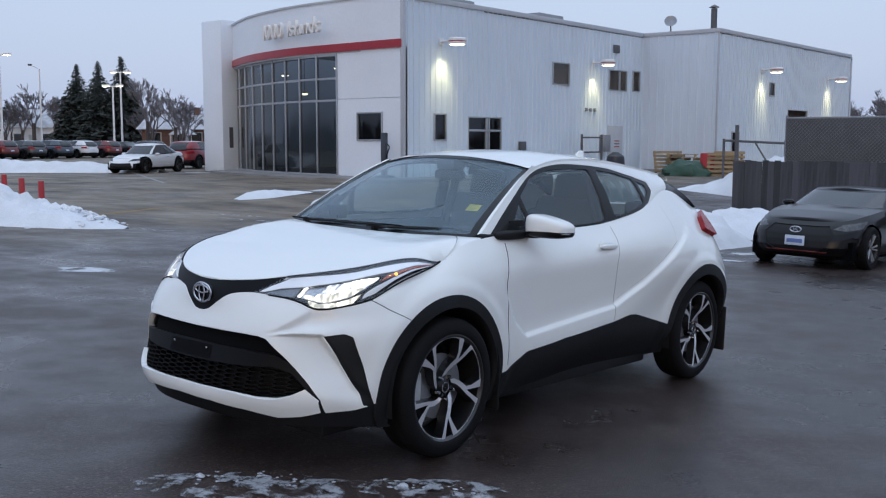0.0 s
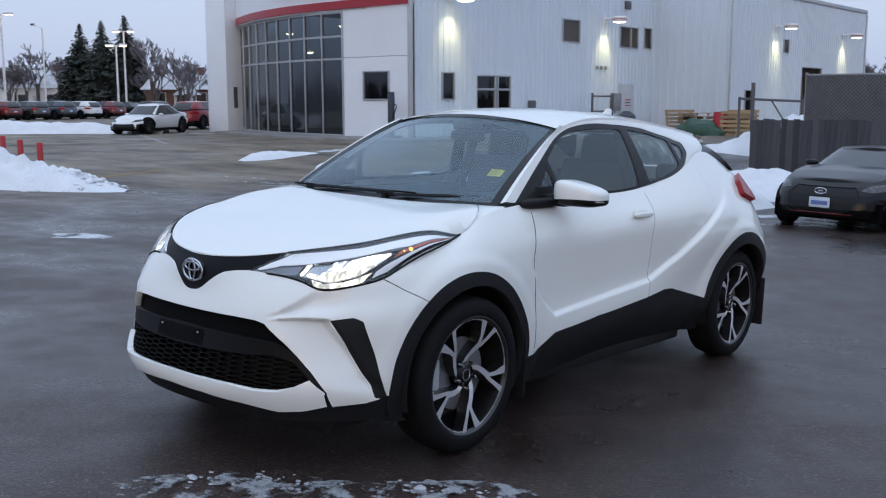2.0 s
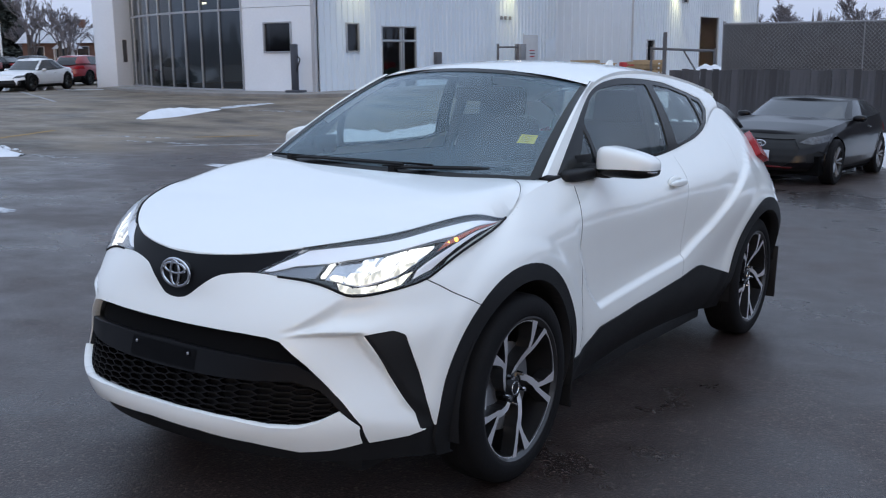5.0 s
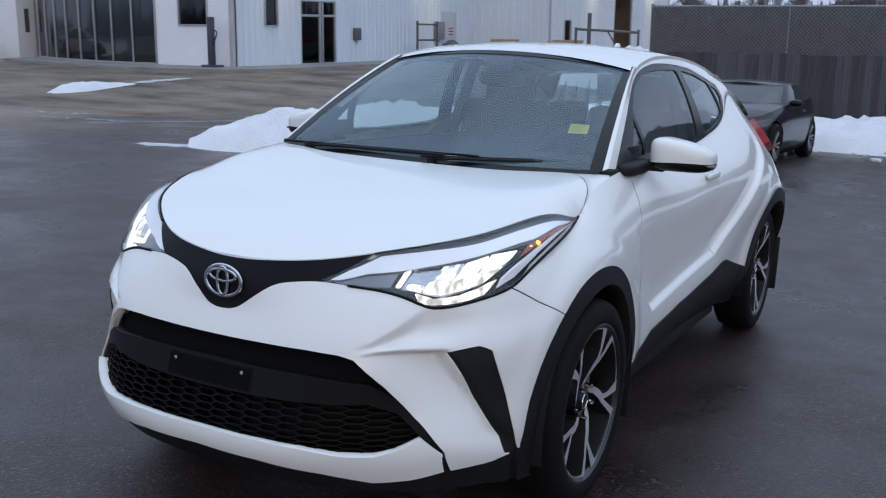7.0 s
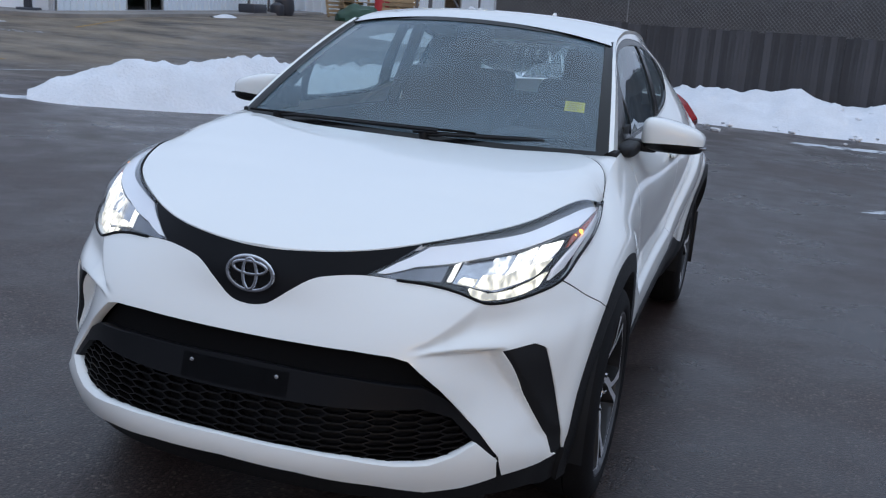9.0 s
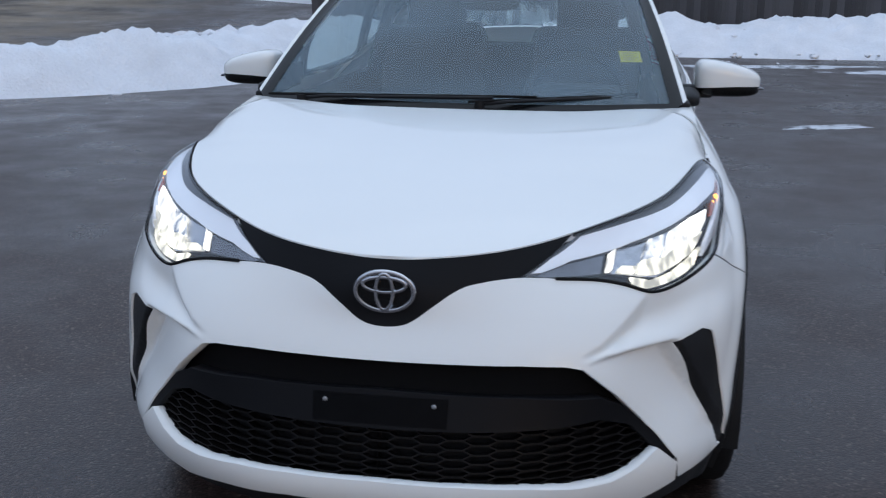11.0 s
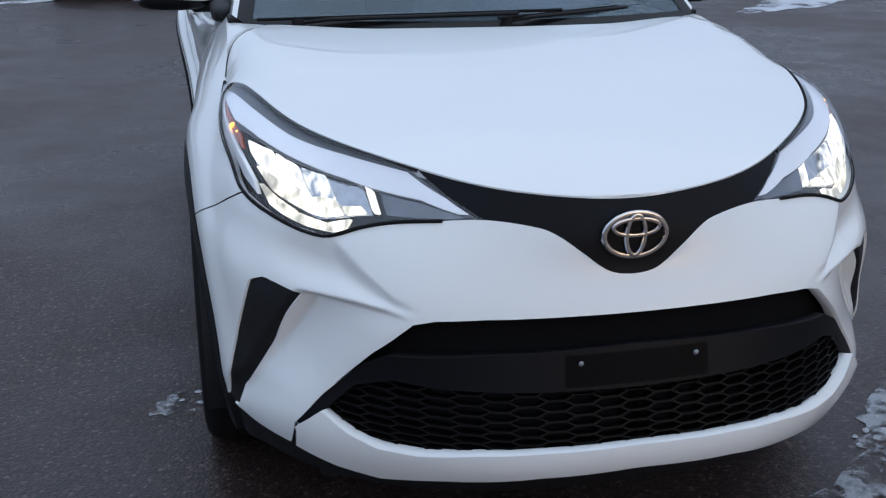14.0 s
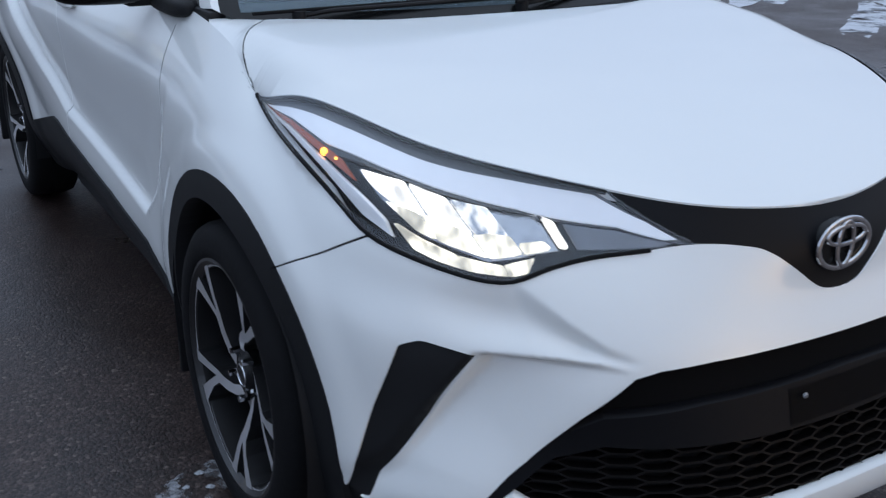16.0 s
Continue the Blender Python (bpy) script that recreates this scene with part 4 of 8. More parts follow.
while k < FX1:
    part("post", atube((k, CY + .03, -.8), (k, CY + .03, CZ1 + .06), .035), M_STEEL, scr)
    k += 3.0
part("top_rail", atube((CX0, CY, CZ1), (FX1, CY, CZ1), .022), M_STEEL, scr)
gate = thing("yard_gate", "grey pipe swing gate with a diagonal brace", "gate")
gy = 24.5
for a, b, r in (((-8.85, gy, -.1), (-8.85, gy, 1.55), .04), ((-8.45, gy, -.1), (-8.45, gy, 1.95), .06), ((-8.85, gy, 1.5), (-7.0, gy, 1.42), .035), ((-8.45, gy, .5), (-7.0, gy, .5), .03), ((-7.0, gy, -.1), (-7.0, gy, 1.5), .035), ((-7.9, gy, 1.45), (-7.3, gy, .55), .025)):
    part("pipe", atube(a, b, r, seg=8), M_DKSTEEL, gate)


def pallet(m):
    p = thing("wooden_pallet", "pale wooden shipping pallet in a stack", "pallet", "pallets by the wall")
    for k in range(6):
        part("deck_board", abox(-.6, .6, -.5 + k * .17, -.39 + k * .17, .11, .13), M_PALLET, p)
    for k in (-.55, 0, .45):
        part("bearer", abox(k - .02, k + .06, -.5, .46, .02, .11), M_PALLET, p)
    p.matrix_world = m
    return p


_p = pallet(pose(-14.9, 34.2, .12, 0, 0, 10))
for i in range(5):
    copy_thing(_p, pose(-14.9 + .08 * (i % 2), 34.2 - .09 * (i % 3), .12 + .14 * (i + 1), 0, 0, 10 + 14 * (i % 3)))
copy_thing(_p, pose(-15.7, 34.3, .6, 62, 0, 40))
copy_thing(_p, pose(-13.0, 33.7, .55, 80, 0, 20))
copy_thing(_p, pose(-12.85, 33.95, .60, 76, 0, 14))
bm = bmesh.new()
bmesh.ops.create_uvsphere(bm, u_segments=28, v_segments=16, radius=1)
for v in bm.verts:
    k = 1 + .22 * noise.noise(v.co * 2.3)
    v.co = Vector((-14.3 + v.co.x * 1.0 * k, 33.0 + v.co.y * .7 * k, .1 + max(0, v.co.z) * .62 * k))
tagged(part("tarpaulin", bm, M_TARP), "green tarpaulin draped over stored goods", "tarpaulin")
tagged(part("steel_drum", lathe(((.1, .01), (.1, .29), (.4, .30), (.42, .31), (.44, .30), (.96, .29), (1.0, .27), (1.0, .01)), 20, "z"), M_BOLLARD), "dull red steel drum by the pallets", "drum").location = (-13.65, 33.7, 0)
# bollards
for bx, by in ((-16.0, 7.0), (-17.4, 7.3), (-19.4, 7.9)):
    b = thing("bollard", "short red steel bollard standing in snow", "bollard", "red bollards", m=Matrix.Translation((bx, by, gz(bx, by))))
    part("post", lathe(((-.2, .062), (.585, .062), (.597, .055), (.60, .04), (.60, .001)), 18, "z"), M_BOLLARD, b)

# ---------------------------------------------------------------- sheets that can be cut along lines
def normals_of(G):
    du, dv = np.gradient(G, axis=1), np.gradient(G, axis=0)
    n = np.cross(du, dv)
    return n / np.maximum(np.linalg.norm(n, axis=-1, keepdims=True), 1e-9)


class Sheet:
    """A smooth sheet over a flat chart (a, b), with its inverse, from a fine array of points."""

    def __init__(self, G, A, B):
        self.G, self.A, self.B, self.N = G, np.asarray(A, float), np.asarray(B, float), normals_of(G)

    def at(self, ab, lift=0.0):
        ab = np.atleast_2d(ab)
        j = np.interp(ab[:, 0], self.A, np.arange(len(self.A)))
        i = np.interp(ab[:, 1], self.B, np.arange(len(self.B)))
        i0, j0 = np.minimum(i.astype(int), len(self.B) - 2), np.minimum(j.astype(int), len(self.A) - 2)
        u, v = (j - j0)[:, None], (i - i0)[:, None]

        def mix(T):
            return (T[i0, j0] * (1 - u) + T[i0, j0 + 1] * u) * (1 - v) + (T[i0 + 1, j0] * (1 - u) + T[i0 + 1, j0 + 1] * u) * v
        P = mix(self.G)
        if np.any(lift):
            P = P + mix(self.N) * np.reshape(lift, (-1, 1))
        return P

    def chart(self, P):
        """Chart places nearest to points of space."""
        out = []
        for p in np.atleast_2d(P):
            d = ((self.G - p) ** 2).sum(-1)
            i, j = np.unravel_index(np.argmin(d), d.shape)
            a0, a1 = self.A[max(j - 1, 0)], self.A[min(j + 1, len(self.A) - 1)]
            b0, b1 = self.B[max(i - 1, 0)], self.B[min(i + 1, len(self.B) - 1)]
            g = np.array([(a, b) for a in np.linspace(a0, a1, 9) for b in np.linspace(b0, b1, 9)])
            out.append(g[np.argmin(((self.at(g) - p) ** 2).sum(-1))])
        return np.array(out)


def inside(poly, pts):
    """Which points lie in a closed flat polygon."""
    x, y = pts[:, 0], pts[:, 1]
    hit = np.zeros(len(pts), bool)
    for (x0, y0), (x1, y1) in zip(poly, np.roll(poly, -1, 0)):
        c = (y0 > y) != (y1 > y)
        with np.errstate(divide="ignore", invalid="ignore"):
            hit ^= c & (x < (x1 - x0) * (y - y0) / (y1 - y0) + x0)
    return hit


def dense(poly, step=0.012, closed=True):
    out = []
    n = len(poly)
    for i in range(n if closed else n - 1):
        p, q = np.asarray(poly[i], float), np.asarray(poly[(i + 1) % n], float)
        k = max(1, int(np.linalg.norm(q - p) / step))
        out += [p + (q - p) * t / k for t in range(k)]
    if not closed:
        out.append(np.asarray(poly[-1], float))
    return np.array(out)


def rounded(poly, r=0.03, n=4):
    """A polygon with its corners eased."""
    P = np.asarray(poly, float)
    out = []
    for i in range(len(P)):
        a, b, c = P[i - 1], P[i], P[(i + 1) % len(P)]
        la, lc = np.linalg.norm(a - b), np.linalg.norm(c - b)
        k = min(r, la * 0.45, lc * 0.45)
        s, e = b + (a - b) / max(la, 1e-9) * k, b + (c - b) / max(lc, 1e-9) * k
        out += [(1 - t) ** 2 * s + 2 * t * (1 - t) * b + t * t * e for t in np.linspace(0, 1, n)]
    return np.array(out)


def strip(line, width):
    """A narrow closed band along an open line of the chart."""
    L = np.asarray(line, float)
    t = np.gradient(L, axis=0)
    nrm = np.stack([-t[:, 1], t[:, 0]], 1) / np.maximum(np.linalg.norm(t, axis=1, keepdims=True), 1e-9)
    return np.concatenate([L + nrm * width / 2, (L - nrm * width / 2)[::-1]])


from mathutils.geometry import delaunay_2d_cdt


def tailor(sheet, outline, polys, classify, step=0.022, fine=()):
    """Cut a sheet along polygons of its chart. Gives (chart points, triangles, piece name of each triangle)."""
    V, E = [], []

    def ring(P, closed=True):
        P = dense(P, 0.012, closed)
        i0 = len(V)
        V.extend(P.tolist())
        n = len(P)
        E.extend((i0 + i, i0 + (i + 1) % n) for i in range(n if closed else n - 1))
    ring(outline)
    for p in polys:
        ring(p)
    lo, hi = np.min(outline, 0), np.max(outline, 0)
    gx, gy = np.meshgrid(np.arange(lo[0] + step / 2, hi[0], step), np.arange(lo[1] + step / 2, hi[1], step))
    g = np.stack([gx.ravel(), gy.ravel()], 1)
    g[:, 0] += (np.round((g[:, 1] - lo[1]) / step) % 2) * step * 0.5
    edge = np.array(V)
    keep = inside(np.asarray(outline), g)
    for p in fine:
        keep &= ~inside(np.asarray(p), g)
    g = g[keep]
    for p in fine:
        q0, q1 = np.min(p, 0), np.max(p, 0)
        qx, qy = np.meshgrid(np.arange(q0[0], q1[0], .0068), np.arange(q0[1], q1[1], .0068))
        q = np.stack([qx.ravel(), qy.ravel()], 1)
        q[:, 0] += (np.round((q[:, 1] - q0[1]) / .0068) % 2) * .0034
        g = np.concatenate([g, q[inside(np.asarray(p), q) & inside(np.asarray(outline), q)]])
    near = np.full(len(g), 9.0)
    for k in range(0, len(edge), 400):
        near = np.minimum(near, np.sqrt(((g[:, None] - edge[None, k:k + 400]) ** 2).sum(-1)).min(1))
    V.extend(g[near > np.where(near > 1, 1, .004 if fine else step * 0.4)].tolist())
    verts, _, faces, *_ = delaunay_2d_cdt([Vector(v) for v in V], E, [], 0, 1e-6)
    ab = np.array([v[:] for v in verts])
    F = np.array([f[:3] for f in faces])
    mid = ab[F].mean(1)
    ok = inside(np.asarray(outline), mid)
    F, mid = F[ok], mid[ok]
    return ab, F, classify(mid)


def piece(sheet, ab, F, lift=0.0, hem=0.0, mirror=False, both=False):
    """A mesh of the triangles F; hem: depth of the edge turned in. both: the mirror image joined to it."""
    used = np.unique(F)
    remap = np.full(len(ab), -1)
    remap[used] = np.arange(len(used))
    P = sheet.at(ab[used], lift)
    N = sheet.at(ab[used], 1.0) - sheet.at(ab[used])
    T = remap[F]
    if both:
        N[np.abs(P[:, 0]) < 1e-4, 0] = 0
    N /= np.maximum(np.linalg.norm(N, axis=1, keepdims=True), 1e-9)
    if len(T) and np.sum(np.cross(P[T[:, 1]] - P[T[:, 0]], P[T[:, 2]] - P[T[:, 0]]) * N[T[:, 0]]) < 0:
        T = T[:, ::-1]
    bm = bmesh.new()
    lay = bm.verts.layers.float_vector.new("sheet_normal")
    for side in ((1, -1) if both else ((-1,) if mirror else (1,))):
        f = np.array([side, 1, 1])
        vs = [bm.verts.new(p) for p in P * f]
        for v, q in zip(vs, N * f):
            v[lay] = q
        for t in T:
            try:
                bm.faces.new([vs[k] for k in (t if side > 0 else t[::-1])])
            except ValueError:
                pass
        if hem:
            count = {}
            for t in T:
                for a, b in ((t[0], t[1]), (t[1], t[2]), (t[2], t[0])):
                    count.setdefault((min(a, b), max(a, b)), []).append((a, b))
            inner = {}
            for k, use in count.items():
                if len(use) == 1:
                    a, b = use[0]
                    if both and abs(P[a][0]) < 1e-4 and abs(P[b][0]) < 1e-4:
                        continue
                    for v in (a, b):
                        if v not in inner:
                            inner[v] = bm.verts.new((P[v] - N[v] * hem) * f)
                    q = (vs[b], vs[a], inner[a], inner[b])
                    try:
                        bm.faces.new(q if side > 0 else q[::-1])
                    except ValueError:
                        pass
    if both:
        bmesh.ops.remove_doubles(bm, verts=[v for v in bm.verts if abs(v.co.x) < 1e-4], dist=1e-4)
    return bm


# ---------------------------------------------------------------- parked vehicles
def superball_at(cx, cy, cz, rx, ry, rz, n=2.6):
    bm = bmesh.new()
    bmesh.ops.create_uvsphere(bm, u_segments=16, v_segments=10, radius=1)
    for v in bm.verts:
        q = v.co
        k = (abs(q.x) ** n + abs(q.y) ** n + abs(q.z) ** n) ** (-1 / n)
        v.co = Vector((cx + q.x * k * rx, cy + q.y * k * ry, cz + q.z * k * rz))
    return bm


def oval(bm, cx, cz, rx, rz, r, y, n=40, seg=8):
    ring = []
    for i in range(n):
        t = 2 * math.pi * i / n
        c = Vector((cx + rx * math.cos(t), y, cz + rz * math.sin(t)))
        out = Vector((math.cos(t) / rx, 0, math.sin(t) / rz)).normalized()
        ring.append([bm.verts.new(c + out * r * math.cos(q) + Vector((0, -1, 0)) * r * .7 * math.sin(q)) for q in np.linspace(0, 2 * math.pi, seg + 1)[:-1]])
    for i in range(n):
        a, b = ring[i], ring[(i + 1) % n]
        for k in range(seg):
            bm.faces.new((a[k], b[k], b[(k + 1) % seg], a[(k + 1) % seg]))
    bmesh.ops.recalc_face_normals(bm, faces=bm.faces[:])


def plan_curve(w, y0, y1, n, count):
    """Half of a rounded oblong in plan, from the middle of the nose to the middle of the tail."""
    a = np.linspace(0, math.pi, 400)
    c, q = np.abs(np.cos(a)) ** (2 / n) * np.sign(np.cos(a)), np.sin(a) ** (2 / n)
    P = np.stack([w * q, (y0 + y1) / 2 - (y1 - y0) / 2 * c], 1)
    d = np.concatenate([[0], np.cumsum(np.linalg.norm(np.diff(P, axis=0), axis=1))])
    t = np.linspace(0, d[-1], count)
    return np.stack([np.interp(t, d, P[:, k]) for k in range(2)], 1)


def sheet_parts(G, names, lift=None):
    """Split a sheet of points (rows, columns, 3) by the name of each cell; every piece with its mirror image."""
    r, c = G.shape[:2]
    out = {}
    N = normals_at(G)
    for nm in sorted(set(names.ravel())):
        if not nm:
            continue
        D = G + N * (lift or {}).get(nm, 0.0)
        V, Fc = [], []
        for sd in (1, -1):
            at = {}
            for i, k in zip(*np.where(names == nm)):
                q = []
                for u, v in ((i, k), (i, k + 1), (i + 1, k + 1), (i + 1, k)):
                    if (u, v) not in at:
                        at[u, v] = len(V)
                        V.append((D[u, v, 0] * sd, D[u, v, 1], D[u, v, 2]))
                    q.append(at[u, v])
                Fc.append(q if sd > 0 else q[::-1])
        bm = bmesh.new()
        vs = [bm.verts.new(p) for p in V]
        for q in Fc:
            if len(set(q)) == 4:
                bm.faces.new([vs[x] for x in q])
        bmesh.ops.remove_doubles(bm, verts=bm.verts[:], dist=1e-4)
        bm.faces.index_update()
        out[nm] = bm
    return out


def normals_at(G):
    n = np.cross(np.gradient(G, axis=1), np.gradient(G, axis=0))
    n /= np.maximum(np.linalg.norm(n, axis=-1, keepdims=True), 1e-9)
    mid = np.array((0, G[..., 1].mean(), G[..., 2].mean()))
    return -n if np.sum(n * (G - mid)) < 0 else n


def in_poly(poly, x, z):
    hit = np.zeros(x.shape, bool)
    P = np.asarray(poly, float)
    for (x0, z0), (x1, z1) in zip(P, np.roll(P, -1, 0)):
        c = (z0 > z) != (z1 > z)
        hit ^= c & (x < (x1 - x0) * (z - z0) / (z1 - z0 + 1e-12) + x0)
    return hit


CAR_FORMS = {
    # height of the top edge along the car, cabin: foot and head of the windscreen, head and foot of the rear window
    "hatch": dict(top=((0, .60), (.07, .70), (.19, .81), (.32, .885), (.6, .93), (.8, .98), (.93, .97), (1, .86)), cab=(.315, .475, .80, .955), win=(.36, .60, .62, .84), side=(.93, .70)),
    "sedan": dict(top=((0, .52), (.06, .60), (.19, .70), (.30, .765), (.6, .80), (.85, .86), (.95, .86), (1, .78)), cab=(.27, .43, .70, .88), win=(.33, .56, .575, .80), side=(.92, .66)),
    "suv": dict(top=((0, .66), (.06, .80), (.19, .89), (.29, .93), (.6, .95), (.8, .98), (.95, .98), (1, .90)), cab=(.26, .40, .91, .985), win=(.32, .56, .575, .74), side=(.93, .70)),
}
FRONT = {
    "hatch": (("grille", ((-.1, .64), (.43, .64), (.52, .52), (.46, .34), (.30, .26), (-.1, .26))), ("fog_slot", ((.62, .44), (.74, .49), (.81, .44), (.76, .34), (.62, .33))),
              ("headlight", ((.49, .605), (.60, .665), (.80, .735), (.93, .725), (.87, .655), (.66, .585))), ("amber_marker", ((.83, .665), (.875, .66), (.925, .715), (.90, .73))), ("lip_stripe", ((-.1, .245), (.44, .245), (.46, .262), (-.1, .262)))),
    "sedan": (("grille", ((-.1, .42), (.50, .44), (.60, .30), (.50, .22), (-.1, .22))), ("fog_slot", ((.62, .42), (.80, .44), (.80, .22), (.60, .22))), ("headlight", ((.40, .50), (.52, .60), (.80, .64), (.86, .58), (.62, .51)))),
    "suv": (("grille", ((-.1, .62), (.46, .62), (.50, .36), (-.1, .36))), ("headlight", ((.48, .66), (.60, .78), (.86, .80), (.88, .72), (.62, .66)))),
}
REAR = {
    "hatch": (("tail_light", ((.42, .74), (.62, .86), (.92, .86), (.92, .70), (.60, .68))), ("rear_panel", ((-.1, .20), (.80, .20), (.70, .44), (-.1, .44)))),
    "sedan": (("tail_light", ((.40, .64), (.62, .74), (.90, .76), (.90, .64), (.62, .60))), ("rear_panel", ((-.1, .20), (.72, .20), (.62, .38), (-.1, .38)))),
    "suv": (("tail_light", ((.40, .80), (.58, .90), (.92, .92), (.92, .76), (.60, .76))), ("rear_panel", ((-.1, .20), (.90, .20), (.86, .44), (-.1, .44))), ("plate", ((-.1, .60), (.16, .60), (.16, .70), (-.1, .70)))),
}


def far_car(label, paint, m, L=4.4, W=1.8, H=1.5, style="suv", group="parked cars", count=150, rows_n=30, near=False):
    """A parked car, nose towards -y, front axle at y = 0."""
    c = thing("parked_car", label, "car", group)
    form = CAR_FORMS[style]
    wb, f0, w = L * .6, -L * .19, W / 2
    r0, low = f0 + L, .20
    grow = (H / {"hatch": 1.25, "sedan": 1.26, "suv": 1.42}[style])
    ty = [f0 + a * L for a, _ in form["top"]]
    tz = [b * grow for _, b in form["top"]]
    fl = np.concatenate([np.linspace(0, .8, rows_n - 6), np.linspace(.83, 1, 6)])
    G = []
    for f in fl:
        wf = np.interp(f, (0, .08, .25, .5, .72, .88, 1), (.90, .955, .99, 1, .985, .95, .90))
        nose = np.interp(f, (0, .12, .3, .55, .75, .9, 1), (.10, .03, 0, .02, .07, .16, .30))
        tail = np.interp(f, (0, .2, .5, .8, 1), (.14, .02, 0, .03, .12))
        P = plan_curve(w * wf, f0 + nose, r0 - tail, 4.2, count)
        z = low + f * (np.interp(P[:, 1], ty, tz) - low)
        G.append(np.column_stack([P, z]))
    G = np.array(G)
    for k in range(4):
        G[:, 1:-1, 2] = (G[:, :-2, 2] + G[:, 1:-1, 2] * 2 + G[:, 2:, 2]) / 4
    C = (G[:-1, :-1] + G[1:, 1:]) / 2
    names = np.full(C.shape[:2], "body", dtype=object)
    X, Y, Z = C[..., 0], C[..., 1], C[..., 2] / grow
    names[Z < .255] = "sill"
    for nm, poly in FRONT[style]:
        names[(Y < f0 + .62) & in_poly(poly, X * .9 / w, Z)] = nm
    for nm, poly in REAR[style]:
        names[(Y > r0 - .45) & in_poly(poly, X * .9 / w, Z)] = nm
    for yk in (0, wb):
        R = np.hypot(Y - yk, C[..., 2] - .33)
        names[(R < .385) & (X > w * .6)] = "wheel_arch"
        names[(R < .355) & (X > w * .6)] = ""
    look_of = {"body": (paint, "painted body shell"), "sill": (M_BLACKPLASTIC, "dark lower sill"), "grille": (M_BLACKPLASTIC, "black grille"), "fog_slot": (M_BLACKPLASTIC, "dark corner intake"), "headlight": (M_FLUTE_FAR, "clear head lamp"),
               "lip_stripe": (P_RED, "thin red lip stripe"), "amber_marker": (M_AMBER, "amber side marker"), "tail_light": (M_REDLAMP, "red tail light"), "rear_panel": (M_BLACKPLASTIC, "black lower rear bumper"), "wheel_arch": (paint if style == "hatch" else M_BLACKPLASTIC, ""), "plate": (M_PLATE, "pale number plate"),
               "windscreen": (M_CARGLASS, "dark windscreen"), "side_window": (M_CARGLASS, "dark side window"), "rear_window": (M_CARGLASS, "dark rear window"), "roof_frame": (paint, "painted roof pillars"), "window_trim": (M_GLOSSBLACK, "")}
    lifts = {"grille": -.012, "fog_slot": -.014, "headlight": .004, "amber_marker": .005, "tail_light": .008, "lip_stripe": .004, "wheel_arch": .006}
    if near:
        # exact outlines, cut out of the hull
        A = np.concatenate([[0], np.cumsum(np.linalg.norm(np.diff(G[len(G) // 3], axis=0), axis=1))])
        hull = Sheet(G, A, fl * .62)

        def place(p, ax, ok):
            d = (G[..., ax] - p[0]) ** 2 + (G[..., 2] - p[1]) ** 2 + ~ok * 9
            u, v = np.unravel_index(np.argmin(d), d.shape)
            return A[v], hull.B[u]
        polys = []
        for kind_, ok in ((FRONT, G[..., 1] < f0 + .75), (REAR, G[..., 1] > r0 - .5)):
            for nm, poly in kind_[style]:
                q = np.array([place((max(0, x) * w / .9, z * grow), 0, ok) for x, z in poly])
                polys.append((nm, rounded(q, .02) if min(x for x, z in poly) > 0 else q))
        for r_, nm in ((.385, "wheel_arch"), (.352, "")):
            for yk in (0, wb):
                q = np.array([place((yk + r_ * math.cos(t), .33 + r_ * math.sin(t)), 1, G[..., 0] > w * .6) for t in np.linspace(radians(-20), radians(200), 40)])
                polys.append((nm, np.concatenate([q, [(q[-1][0], 0), (q[0][0], 0)]])))
        q = np.array([place((y, .255), 1, G[..., 0] > w * .6) for y in np.linspace(f0 + .5, r0 - .4, 30)])
        polys.insert(0, ("sill", np.concatenate([[(0, 0), (0, q[0][1])], q, [(A[-1], q[-1][1]), (A[-1], 0)]])))

        def sort_hull(mid):
            out = np.full(len(mid), "body", dtype=object)
            for nm, poly in polys:
                out[inside(np.asarray(poly), mid)] = nm
            return out
        hab, HF, h_kind = tailor(hull, np.array([(0, 0), (A[-1], 0), (A[-1], hull.B[-1]), (0, hull.B[-1])]), [q for _, q in polys], sort_hull, .03)
        for nm in sorted(set(h_kind)):
            if nm and nm in ("body", "sill", "grille", "lip_stripe"):
                part(nm, piece(hull, hab, HF[h_kind == nm], lifts.get(nm, 0), .02, both=True), look_of[nm][0], c, look_of[nm][1])
            elif nm:
                for s in (False, True):
                    part(nm, piece(hull, hab, HF[h_kind == nm], lifts.get(nm, 0), .012, mirror=s), look_of[nm][0], c, look_of[nm][1])
    else:
        for nm, bm in sheet_parts(G, names, lifts).items():
            for q in ([bm] if nm in ("body", "sill", "grille") else islands(bm)):
                part(nm, q, look_of[nm][0], c, look_of[nm][1])
    # bonnet, deck and what lies between them
    E = G[-1]
    us = np.linspace(-1, 1, 15)
    ridge = .045 * sstep(0, .5, E[:, 0] / w)
    part("bonnet", grid_mesh(np.array([[(x * u, y, z + k * (1 - abs(u) ** 2.6)) for u in us] for (x, y, z), k in zip(E, ridge)])), paint, c, "painted bonnet and deck")
    # cabin
    ya, yb, yc, yd = (f0 + a * L for a in form["cab"])
    w0, w1 = form["side"]
    K = []
    gl = np.linspace(0, 1, 15)
